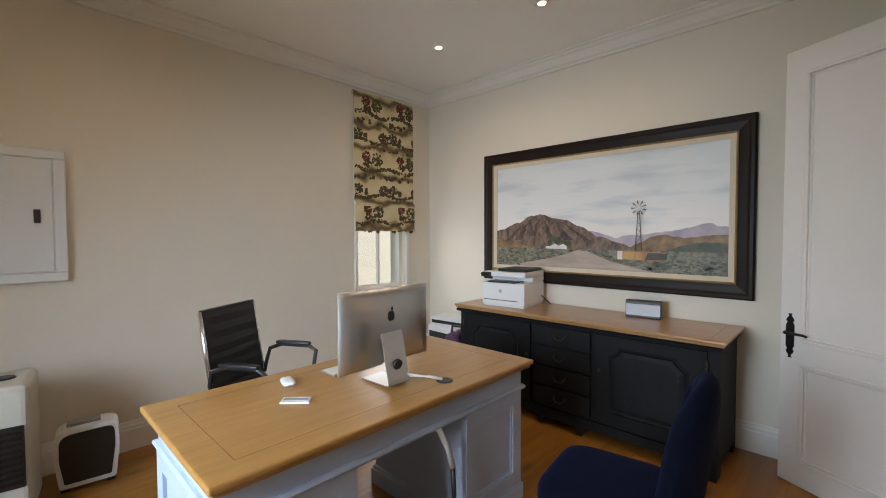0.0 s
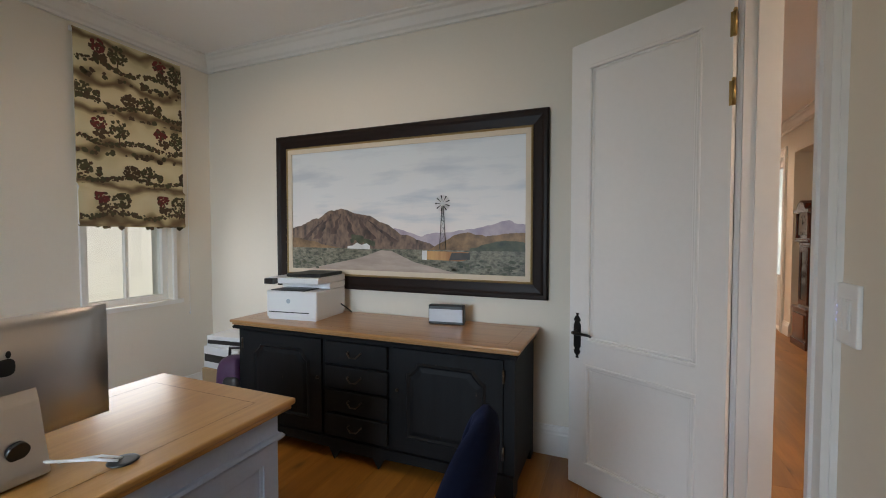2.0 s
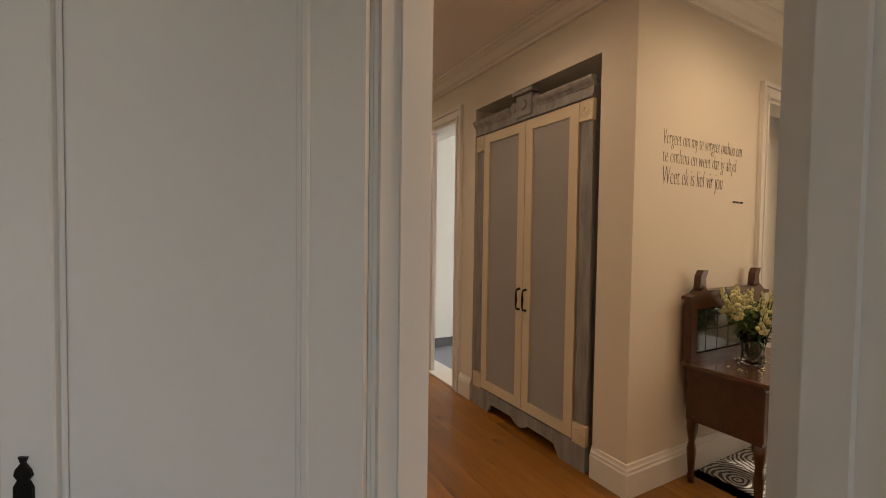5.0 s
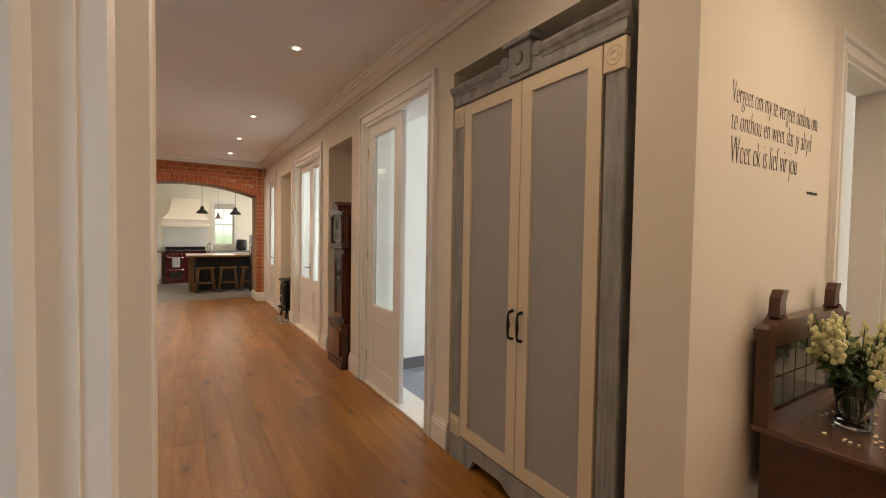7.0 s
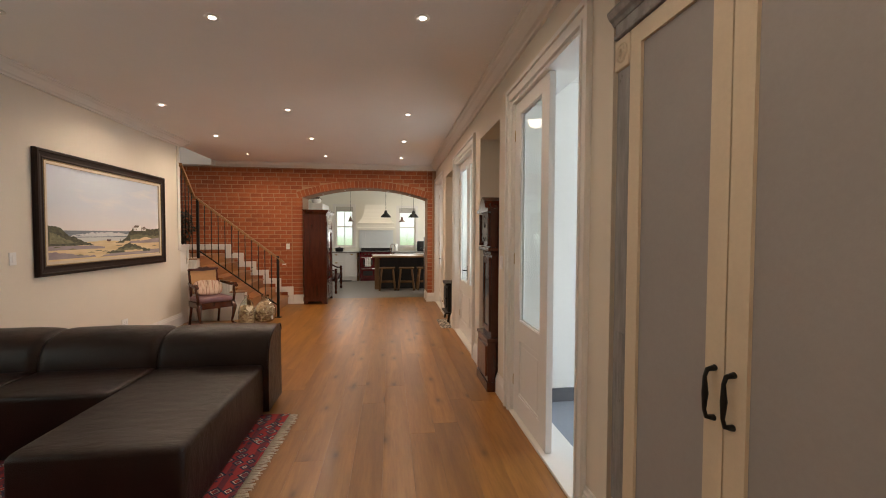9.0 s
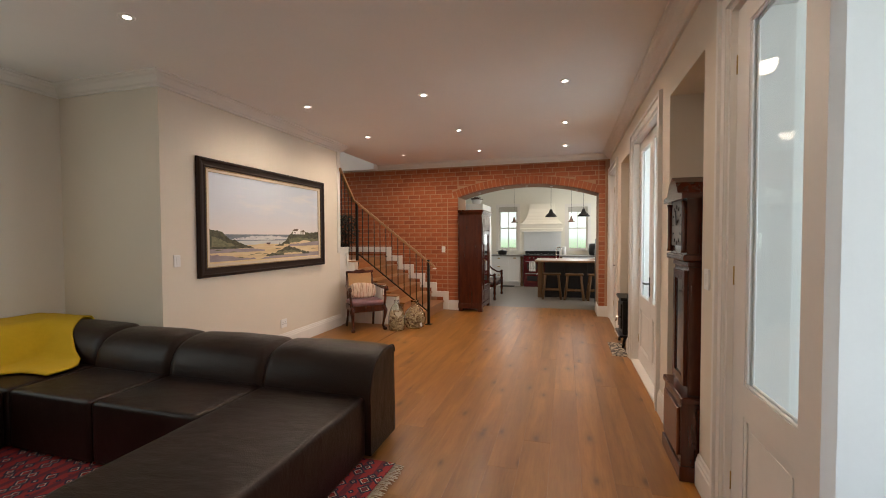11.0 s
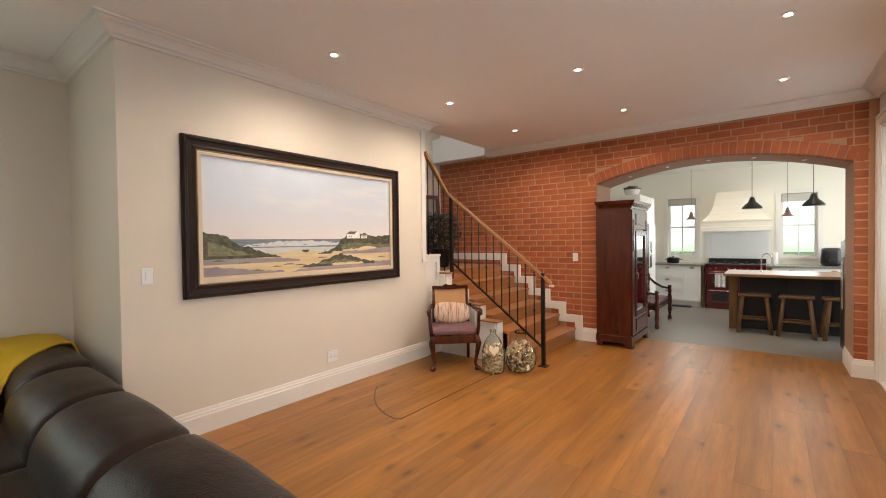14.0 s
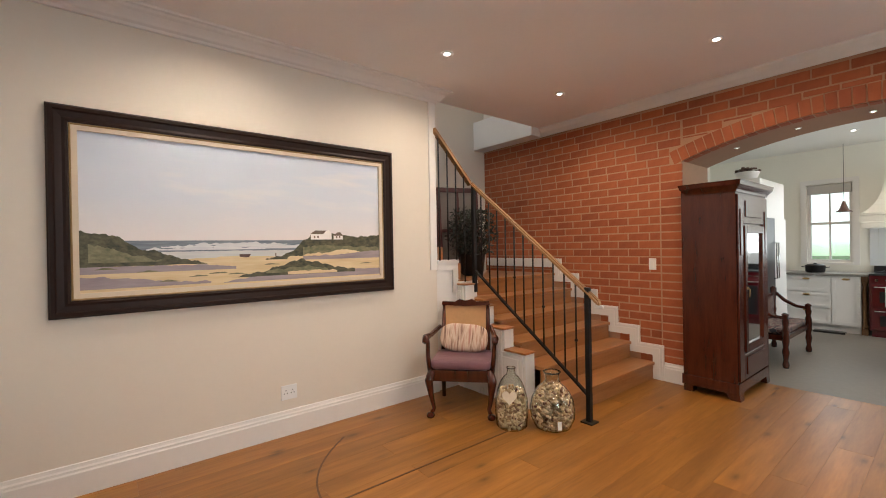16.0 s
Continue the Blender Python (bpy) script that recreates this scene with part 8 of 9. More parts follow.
    # a bowed case: wider below, its top sloping to one side
    def bowed(b, y0, y1, grow, z0, lift, bev):
        n = 12
        out = [(-0.125 - grow, z0), (0.125 + grow, z0)]
        for k in range(n + 1):
            g = math.pi * k / n
            cx, cz = 0.145 + grow, 0.15
            out.append((sgn_pow(math.cos(g), 0.32) * cx, 0.20 + sgn_pow(math.sin(g), 0.30) * (cz + grow) + lift * math.cos(g)))
        prism(b, out, "y", y0, y1)
        bmesh.ops.bevel(b, geom=b.edges[:], offset=bev, segments=2, affect="EDGES", clamp_overlap=True)
    b = bmn(); bowed(b, -0.055, 0.10, 0.0, 0.02, 0.012, 0.008); part("case", b, M_WHITEPL, t)
    for sx in (-0.1, 0.1):
        b = bmn(); box(b, sx - 0.02, sx + 0.02, -0.04, 0.08, 0, 0.022); part("foot", b, M_BLACKPL, t)
    b = bmn(); bowed(b, -0.064, -0.054, -0.022, 0.05, 0.012, 0.003); part("front_panel", b, M_BLACKPL, t, "glossy black front")
    b = bmn(); box(b, -0.09, 0.06, 0.0, 0.06, 0.345, 0.366, bev=0.004); part("control_strip", b, mat("grey_controls", (0.25, 0.24, 0.24), 0.35), t)
    # gas heater
    t = thing("gas_heater", "cream cabinet gas heater with a black grille", "heater", pose(-2.60, 0.487, 0, 0, 0, 82))
    Mh = mat("cream_enamel", (0.50, 0.47, 0.40), 0.35, var=0.03)
    b = bmn(); box(b, -0.21, 0.21, -0.17, 0.20, 0.03, 0.71, bev=0.03, seg=3)
    part("cabinet", b, Mh, t)
    b = bmn(); box(b, -0.19, 0.19, -0.182, -0.168, 0.22, 0.52, bev=0.006); g = part("grille", b, M_BLACKPL, t, "black grille")
    for k in range(9):
        b = bmn(); box(b, 0.07, 0.185, -0.190, -0.181, 0.245 + k * 0.03, 0.258 + k * 0.03); part("slat", b, M_IRON, g)
    b = bmn(); box(b, -0.17, 0.05, -0.187, -0.181, 0.25, 0.50, bev=0.002, seg=1); part("burner_plate", b, mat("grey_ceramic", (0.35, 0.34, 0.33), 0.7), g)
    b = bmn(); cyl(b, (0.10, 0.02, 0.71), (0.10, 0.02, 0.718), 0.045, 0.04, 20); part("top_knob", b, M_BLACKPL, t)
    for s in (-1, 1):
        for q in (-0.12, 0.15):
            b = bmn(); cyl(b, (s * 0.16 - 0.01, q, 0.022), (s * 0.16 + 0.01, q, 0.022), 0.022); part("castor", b, M_BLACKPL, t)
    # cartons and bag in the corner
    Mc = mat("white_carton", (0.66, 0.66, 0.66), 0.6, var=0.04)
    for k, (x, y, z, a, sz, lab) in enumerate(((-2.44, 3.74, 0.0, 3, (0.22, 0.14, 0.34), "brown cardboard box on the floor"), (-2.45, 3.73, 0.3412, -3, (0.20, 0.13, 0.17), "white toner carton with a black stripe"), (-2.42, 3.74, 0.5122, 6, (0.20, 0.12, 0.09), "flat white toner carton with dark print"))):
        t = thing("carton", lab, "box", pose(x, y, z, 0, 0, a), "stacked cartons")
        b = bmn(); box(b, -sz[0], sz[0], -sz[1], sz[1], 0, sz[2], bev=0.003, seg=1); part("box", b, Mc if k else mat("brown_cardboard", (0.36, 0.24, 0.13), 0.8, var=0.1), t)
        if k:
            b = bmn(); box(b, -sz[0] + 0.01, sz[0] - 0.01, -sz[1] - 0.001, -sz[1], sz[2] * 0.3, sz[2] * 0.65); part("printed_band", b, M_BLACKPL, t)
    t = thing("backpack", "purple and black backpack beside the sideboard", "bag", pose(-2.145, 3.45, 0, 0, 0, 20))
    b = bmn(); puffy(b, 0, 0, 0.265, 0.095, 0.10, 0.265, 0.5, 0.5); part("bag_body", b, mat("purple_nylon", (0.06, 0.016, 0.066), 0.6, var=0.25), t, "", True)
    b = bmn(); puffy(b, 0.03, -0.085, 0.22, 0.065, 0.035, 0.19, 0.5, 0.5); part("pocket", b, M_BLACKPL, t, "", True)
    b = bmn(); tube(b, [(-0.05, 0.04, 0.50), (-0.04, 0.03, 0.58), (0.05, 0.03, 0.58), (0.06, 0.04, 0.49)], 0.012); part("strap", b, M_BLACKPL, t, "", True)
    # side table by the door
    t = thing("side_table", "small brown wooden side table against the study wall", "table", pose(0.70, 2.06, 0))
    Mr = wood("red_brown_timber", (0.14, 0.055, 0.028), (0.26, 0.11, 0.055), (12, 1.4, 12), 0.35, 0.2)
    b = bmn(); box(b, -0.175, 0.175, -0.19, 0.19, 0.72, 0.745, bev=0.008, seg=3); part("tabletop", b, Mr, t)
    b = bmn(); box(b, -0.15, 0.15, -0.165, 0.165, 0.64, 0.72); part("apron", b, Mr, t)
    for sx in (-1, 1):
        for sy in (-1, 1):
            b = bmn(); cyl(b, (sx * 0.135, sy * 0.15, 0.64), (sx * 0.135, sy * 0.15, 0), 0.018, 0.012, 10); part("leg", b, Mr, t)
    t = thing("router", "black wireless router with an aerial on the side table", "router", pose(0.745, 2.12, 0.7455))
    b = bmn(); box(b, -0.07, 0.09, -0.06, 0.05, 0, 0.028, bev=0.004); part("case", b, M_BLACKPL, t)
    b = bmn(); cyl(b, (-0.03, 0.045, 0.02), (-0.03, 0.05, 0.16), 0.007, 0.005, 8); part("aerial", b, M_BLACKPL, t)


study_small()

# ---------------------------------------------------------------- armoire in the arch


def armoire():
    t = thing("armoire", "dark mahogany armoire with a mirrored door standing in the arch", "armoire", None)
    x0, x1, y0, y1 = -0.165, 0.285, 12.825, 13.72
    b = bmn(); box(b, x0, x1, y0, y1, 0.10, 1.87)
    part("carcass", b, M_MAHOG, t)
    b = bmn()
    prof = [(0, 0), (-0.012, 0), (-0.018, 0.02), (-0.03, 0.035), (-0.05, 0.06), (-0.055, 0.085), (-0.06, 0.10), (0, 0.10)]
    sweep(b, prof, [(x0 + 0.052, y0, 1.87), (x1, y0, 1.87), (x1, y1, 1.87), (x0 + 0.052, y1, 1.87)], closed=True); box(b, x0 - 0.0, x1, y0, y1, 1.87, 1.97)
    part("cornice", b, M_MAHOG, t, "stepped cornice")
    b = bmn(); box(b, x0 - 0.012, x1 + 0.012, y0 - 0.012, y1 + 0.012, 0.06, 0.16, bev=0.008)
    for y in (y0 + 0.05, y1 - 0.05):
        prism(b, [(x1 - 0.10, 0.07), (x1 - 0.06, 0.0), (x1 + 0.02, 0.0), (x1 + 0.012, 0.07)], "y", y - 0.05, y + 0.05); box(b, x0, x0 + 0.08, y - 0.05, y + 0.05, 0, 0.07)
    part("plinth", b, M_MAHOG, t)
    b = bmn(); f = x1
    for u0, u1, v0, v1 in ((y0 + 0.02, y0 + 0.15, 0.17, 1.85), (y1 - 0.15, y1 - 0.02, 0.17, 1.85), (y0 + 0.15, y1 - 0.15, 1.59, 1.85), (y0 + 0.15, y1 - 0.15, 0.17, 0.40)):
        box(b, f, f + 0.016, u0, u1, v0, v1, bev=0.003, seg=1)
    part("front_frame", b, M_MAHOG, t)
    for u0, u1, v0, v1 in ((y0 + 0.20, y1 - 0.20, 1.65, 1.80), (y0 + 0.20, y1 - 0.20, 0.21, 0.37), (y0 + 0.055, y0 + 0.115, 1.30, 1.72), (y1 - 0.115, y1 - 0.055, 1.30, 1.72)):
        b = bmn(); box(b, f + 0.016, f + 0.024, u0, u1, v0, v1, bev=0.004); part("raised_panel", b, M_MAHOG, t)
    b = bmn()
    for u0, u1, v0, v1 in ((y0 + 0.16, y0 + 0.22, 0.42, 1.57), (y1 - 0.22, y1 - 0.16, 0.42, 1.57), (y0 + 0.22, y1 - 0.22, 1.50, 1.57), (y0 + 0.22, y1 - 0.22, 0.42, 0.49)):
        box(b, f + 0.002, f + 0.028, u0, u1, v0, v1, bev=0.004)
    d = part("mirror_door", b, M_MAHOG, t)
    b = bmn(); box(b, f + 0.004, f + 0.010, y0 + 0.215, y1 - 0.215, 0.485, 1.505)
    part("mirror", b, mat("mirror_glass", (0.85, 0.86, 0.86), 0.02, metal=1.0, var=0.0), d, "bevelled mirror")
    b = bmn(); cyl(b, (f + 0.028, y0 + 0.19, 1.0), (f + 0.036, y0 + 0.19, 1.0), 0.012, n=10); tube(b, [(f + 0.034, y0 + 0.19, 1.0), (f + 0.05, y0 + 0.19, 0.99), (f + 0.045, y0 + 0.19, 0.92)], 0.005, 6); part("door_pull", b, M_BRASS, d)


armoire()

# ---------------------------------------------------------------- kitchen
M_KWHITE = mat("white_kitchen_paint", (0.78, 0.77, 0.75), 0.4, var=0.02)
M_STONE = mat("grey_stone_worktop", (0.20, 0.19, 0.17), 0.3, var=0.2, scale=14)
M_REDENAMEL = mat("burgundy_enamel", (0.10, 0.008, 0.012), 0.18, var=0.1, coat=0.6)


def base_unit(x0, x1, label, drawers=False):
    t = thing("base_cabinet", label, "cabinet", pose(x0, 17.25, 0), "kitchen base cabinets")
    w = x1 - x0
    b = bmn(); box(b, 0, w, 0.02, 0.59, 0.10, 0.875); box(b, 0.0, w, 0.06, 0.59, 0, 0.10); part("carcass", b, M_KWHITE, t)
    for k in range(3 if drawers else 1):
        z0, z1 = (0.12 + k * 0.25, 0.355 + k * 0.25) if drawers else (0.12, 0.86)
        b = bmn(); f = 0.05
        for u0, u1, v0, v1 in ((0.006, f, z0, z1), (w - f, w - 0.006, z0, z1), (f, w - f, z0, z0 + f), (f, w - f, z1 - f, z1)):
            box(b, u0, u1, -0.002, 0.02, v0, v1)
        box(b, f - 0.002, w - f + 0.002, 0.008, 0.02, z0 + f - 0.002, z1 - f + 0.002)
        d = part("drawer_front" if drawers else "cabinet_door", b, M_KWHITE, t)
        b = bmn(); puffy(b, w / 2, -0.012, z1 - 0.035, 0.045, 0.014, 0.016, 0.8, 0.6, 14, 8); part("cup_pull", b, M_BRASS, d)
    return t


def kitchen():
    base_unit(-1.55, -0.95, "white panelled kitchen base cabinet")
    base_unit(-0.95, -0.35, "white panelled kitchen base cabinet")
    base_unit(-0.35, 0.25, "white kitchen drawer unit with cup pulls", True)
    base_unit(0.25, 0.58, "narrow white kitchen base cabinet")
    base_unit(1.76, 2.35, "white panelled kitchen base cabinet")
    base_unit(2.35, 2.95, "white panelled kitchen base cabinet")
    base_unit(2.95, 3.55, "white panelled kitchen base cabinet")
    for xa, xb in ((-1.58, 0.66), (1.68, 3.6)):
        b = bmn(); box(b, xa, xb, 17.215, 17.845, 0.876, 0.912, bev=0.005); tagged(done("worktop", b, M_STONE), "grey stone kitchen worktop on white cabinets", "worktop", "kitchen worktops")
    for x in (0.615, 1.72):
        b = bmn(); box(b, x - 0.035, x + 0.035, 17.26, 17.33, 0, 0.10, bev=0.004); box(b, x - 0.035, x + 0.035, 17.26, 17.33, 0.80, 0.875, bev=0.004); lathe(b, [(0.03, 0.10), (0.034, 0.13), (0.022, 0.17), (0.026, 0.5), (0.022, 0.72), (0.034, 0.77), (0.03, 0.80)], x, 17.295, 14)
        tagged(done("turned_post", b, M_RUSTIC), "turned timber post beside the range cooker", "post", "cooker posts")
    t = thing("range_cooker", "burgundy range cooker with chrome rails and a black hob", "cooker", pose(1.17, 17.18, 0))
    b = bmn(); box(b, -0.50, 0.50, 0.02, 0.64, 0.09, 0.90, bev=0.006); box(b, -0.48, 0.48, 0.06, 0.62, 0, 0.09); part("body", b, M_REDENAMEL, t)
    b = bmn(); box(b, -0.50, 0.50, 0.0, 0.64, 0.90, 0.925, bev=0.004); part("hob", b, M_BLACKPL, t)
    b = bmn(); box(b, -0.50, 0.50, 0.59, 0.64, 0.925, 1.02, bev=0.006); part("splash_rail", b, M_BLACKPL, t)
    for i in range(5):
        b = bmn(); cx = -0.38 + 0.19 * i
        lathe(b, [(0.06, 0.926), (0.075, 0.93), (0.07, 0.945), (0.04, 0.95)], cx, 0.2 + 0.2 * (i % 2), 16)
        box(b, cx - 0.085, cx + 0.085, 0.29, 0.30, 0.945, 0.958); box(b, cx - 0.005, cx + 0.005, 0.08, 0.5, 0.945, 0.958); part("burner", b, M_IRON, t)
    for i in range(9):
        b = bmn(); cx = -0.42 + 0.105 * i
        cyl(b, (cx, 0.02, 0.835), (cx, -0.03, 0.835), 0.021, 0.018, 14); part("control_knob", b, M_CHROME, t, "chrome control knob")
    for x0, x1, z0, z1 in ((-0.48, -0.01, 0.45, 0.78), (-0.48, -0.01, 0.11, 0.43), (0.01, 0.48, 0.11, 0.78)):
        b = bmn(); box(b, x0, x1, -0.004, 0.022, z0, z1, bev=0.008); d = part("oven_door", b, M_REDENAMEL, t)
        b = bmn(); box(b, x0 + 0.09, x1 - 0.09, -0.008, -0.003, z0 + 0.06, z1 - 0.11, bev=0.002, seg=1); part("oven_window", b, M_BLACKPL, d)
        b = bmn(); tube(b, [(x0 + 0.04, -0.004, z1 - 0.045), (x0 + 0.04, -0.045, z1 - 0.045), (x1 - 0.04, -0.045, z1 - 0.045), (x1 - 0.04, -0.004, z1 - 0.045)], 0.010, 8); part("towel_rail", b, M_CHROME, d)
    b = bmn(); n = 12
    for k in range(n):
        xa, xb = 0.84 + 0.18 * k / n, 0.84 + 0.18 * (k + 1) / n
        ya, yb = 17.118 + 0.006 * math.sin(k * 1.3), 17.118 + 0.006 * math.sin((k + 1) * 1.3)
        quad(b, [(xa, ya, 0.46), (xb, yb, 0.46), (xb, yb, 0.745), (xa, ya, 0.745)])
    bmesh.ops.remove_doubles(b, verts=b.verts, dist=1e-4)
    m, nt, bs = nodes("dish_towel_cloth")
    nt.links.new(ramp(nt, noise_node(nt, coords(nt), 26, 2), [(0.42, (0.75, 0.73, 0.70)), (0.5, (0.30, 0.22, 0.22)), (0.56, (0.75, 0.73, 0.7))]), bs.inputs["Base Color"])
    ob = done("dish_towel", b, m)
    ob.modifiers.new("thick", "SOLIDIFY").thickness = 0.004
    tagged(ob, "white patterned dish towel hanging on the cooker rail", "towel")
    # hood
    b = bmn()
    prof = [(0.575, 0.62, 1.60), (0.575, 0.62, 1.68), (0.60, 0.60, 1.69), (0.60, 0.60, 1.78), (0.575, 0.62, 1.79), (0.575, 0.62, 1.82), (0.525, 0.56, 1.86), (0.47, 0.49, 1.93), (0.42, 0.44, 2.02), (0.385, 0.40, 2.13), (0.36, 0.37, 2.26), (0.345, 0.35, 2.41)]
    rings = [[b.verts.new(p) for p in ((1.17 - hw, 17.845, z), (1.17 - hw, 17.845 - d, z), (1.17 + hw, 17.845 - d, z), (1.17 + hw, 17.845, z))] for hw, d, z in prof]
    for a, c in zip(rings, rings[1:]):
        for i in range(4):
            b.faces.new((a[i], a[(i + 1) % 4], c[(i + 1) % 4], c[i]))
    b.faces.new(rings[0][::-1]); b.faces.new(rings[-1])
    tagged(done("cooker_hood", b, mat("cream_plaster_hood", (0.82, 0.79, 0.70), 0.7, var=0.02)), "flared cream plaster hood over the range cooker", "cooker hood")
    b = bmn()
    Mti = mat("white_wall_tile", (0.78, 0.79, 0.79), 0.2, var=0.02)
    t = thing("splashback", "white tiled splashback behind the cooker", "tiles", None)
    for i in range(11):
        for j in range(6):
            b = bmn(); box(b, 0.62 + i * 0.1, 0.717 + i * 0.1, 17.838, 17.848, 1.02 + j * 0.1, 1.117 + j * 0.1); part("tile", b, Mti, t)
    # island
    t = thing("kitchen_island", "rustic timber kitchen island with a dark panelled body", "kitchen island", None)
    b = bmn(); box(b, 1.15, 3.3, 14.85, 15.95, 0.858, 0.90, bev=0.006); part("tabletop", b, wood("island_top_timber", (0.22, 0.11, 0.045), (0.40, 0.22, 0.10), (1.3, 12, 12), 0.3, 0.3), t, "thick varnished timber top")
    b = bmn(); box(b, 1.36, 3.25, 15.28, 15.90, 0.0, 0.858); part("body", b, mat("charcoal_paint", (0.02, 0.022, 0.026), 0.5, var=0.15), t, "charcoal painted body")
    for x in (1.26,):
        for y in (15.20, 15.85):
            b = bmn(); box(b, x - 0.055, x + 0.055, y - 0.055, y + 0.055, 0, 0.858, bev=0.006); part("leg", b, M_RUSTIC, t)
    for x in (1.62, 2.14, 2.66):
        b = bmn(); box(b, x - 0.2, x + 0.2, 15.266, 15.281, 0.12, 0.80, bev=0.006); part("side_panel", b, mat("charcoal_panel", (0.024, 0.026, 0.03), 0.5), t)
    # stools
    def stool(m):
        s = thing("bar_stool", "rustic brown timber bar stool at the kitchen island", "stool", m, "island stools")
        b = bmn(); box(b, -0.20, 0.20, -0.13, 0.13, 0.56, 0.60, bev=0.012, seg=3); part("seat", b, M_RUSTIC, s)
        for sx in (-1, 1):
            for sy in (-1, 1):
                b = bmn(); cyl(b, (sx * 0.145, sy * 0.09, 0.56), (sx * 0.205, sy * 0.14, 0), 0.024, 0.026, 8); part("leg", b, M_RUSTIC, s)
        for k in (-1, 1):
            b = bmn(); cyl(b, (-0.18, k * 0.12, 0.22), (0.18, k * 0.12, 0.22), 0.015, n=8); part("stretcher", b, M_RUSTIC, s)
            b = bmn(); cyl(b, (k * 0.166, -0.1, 0.36), (k * 0.166, 0.1, 0.36), 0.015, n=8); part("stretcher", b, M_RUSTIC, s)
        return s
    s0 = stool(pose(1.54, 14.98, 0, 0, 0, 3))
    copy_thing(s0, pose(2.04, 14.95, 0, 0, 0, -4)); copy_thing(s0, pose(2.53, 14.97, 0, 0, 0, 5))
    # pendants
    def pendant(m):
        p = thing("pendant_lamp", "dark bell-shaped pendant lamp over the island", "pendant lamp", m, "kitchen pendants")
        b = bmn(); lathe(b, [(0.135, 0.0), (0.140, 0.005), (0.132, 0.028), (0.092, 0.075), (0.052, 0.11), (0.036, 0.16), (0.024, 0.19), (0.018, 0.185), (0.031, 0.155), (0.047, 0.105), (0.087, 0.07), (0.127, 0.024)], 0, 0, 24); part("shade", b, M_IRON, p)
        b = bmn(); cyl(b, (0, 0, 0.17), (0, 0, 1.02), 0.004, n=6); part("cord", b, M_IRON, p)
        b = bmn(); lathe(b, [(0.05, 1.0), (0.05, 1.02), (0.02, 1.024)]); part("ceiling_rose", b, M_IRON, p)
        b = bmn(); puffy(b, 0, 0, 0.06, 0.028, 0.028, 0.035, 1, 1, 12, 8); part("bulb", b, lamp_mat("pendant_bulb", (1.0, 0.9, 0.75), 4), p)
        return p
    p0 = pendant(pose(1.50, 15.4, 1.925))
    copy_thing(p0, pose(2.25, 15.4, 1.925))
    # tall white larder, bowl on top
    t = thing("tall_larder", "tall white fridge housing with panelled doors", "cabinet", pose(-1.58, 15.3, 0))
    b = bmn(); box(b, 0, 1.42, 0.02, 1.2, 0, 2.28, bev=0.004); part("carcass", b, M_KWHITE, t)
    for k in range(2):
        b = bmn(); box(b, 1.42, 1.44, 0.03 + k * 0.585, 0.605 + k * 0.585, 0.1, 1.75); d = part("fridge_door", b, M_BLACKPL if k == 0 else M_KWHITE, t)
        b = bmn(); tube(b, [(1.44, 0.55 + k * 0.1, 0.9), (1.475, 0.55 + k * 0.1, 0.9), (1.475, 0.55 + k * 0.1, 1.4), (1.44, 0.55 + k * 0.1, 1.4)], 0.009, 8); part("handle", b, M_CHROME, d)
    b = bmn(); lathe(b, [(0.06, 0), (0.11, 0.03), (0.14, 0.10), (0.145, 0.12), (0.13, 0.115), (0.10, 0.06)])
    t = thing("planter_bowl", "white bowl of dried plants on the tall cabinet", "bowl", pose(-0.36, 15.55, 2.281))
    part("bowl", b, M_KWHITE, t)
    rnd = random.Random(9)
    b = bmn()
    for i in range(60):
        a, r = rnd.uniform(0, 6.28), rnd.uniform(0, 0.14)
        puffy(b, r * math.cos(a), r * math.sin(a), 0.12 + rnd.uniform(0, 0.06), 0.025, 0.025, 0.016, 1, 1, 6, 4)
    part("dried_plants", b, mat("dried_plants", (0.12, 0.07, 0.05), 0.9, var=0.4), t)
    # bench
    t = thing("carved_bench", "dark carved wooden bench with a patterned cushion", "bench", pose(-0.13, 14.34, 0))
    for x in (0.06, 0.42):
        for y in (0.05, 1.15):
            b = bmn(); hgt = 0.62 if x > 0.2 else 0.82
            lathe(b, [(0.028, 0), (0.034, 0.04), (0.022, 0.09), (0.036, 0.18), (0.026, 0.24), (0.036, 0.30), (0.036, 0.42), (0.024, 0.46), (0.034, 0.52), (0.022, 0.57), (0.038, hgt - 0.02), (0.012, hgt)], x, y, 12); part("post", b, M_MAHOG, t)
    b = bmn(); box(b, 0.05, 0.43, 0.05, 1.15, 0.30, 0.36, bev=0.006); part("seat_frame", b, M_MAHOG, t)
    for y in (0.05, 1.15):
        b = bmn(); tube(b, [(0.42, y, 0.56), (0.3, y, 0.575), (0.18, y, 0.64), (0.06, y, 0.76)], [0.018, 0.02, 0.022, 0.02]); part("arm", b, M_MAHOG, t, "", True)
    b = bmn(); box(b, 0.05, 0.075, 0.08, 1.12, 0.42, 0.74, bev=0.006); part("back_board", b, M_MAHOG, t)
    m, nt, bs = nodes("bench_cushion_cloth")
    nt.links.new(ramp(nt, noise_node(nt, coords(nt), 22, 3), [(0.4, (0.09, 0.02, 0.025)), (0.5, (0.35, 0.28, 0.24)), (0.56, (0.05, 0.05, 0.06))]), bs.inputs["Base Color"])
    bs.inputs["Roughness"].default_value = 0.9
    b = bmn(); puffy(b, 0.25, 0.60, 0.395, 0.165, 0.53, 0.04, 0.4, 0.25); part("seat_cushion", b, m, t, "dark red patterned seat cushion", True)
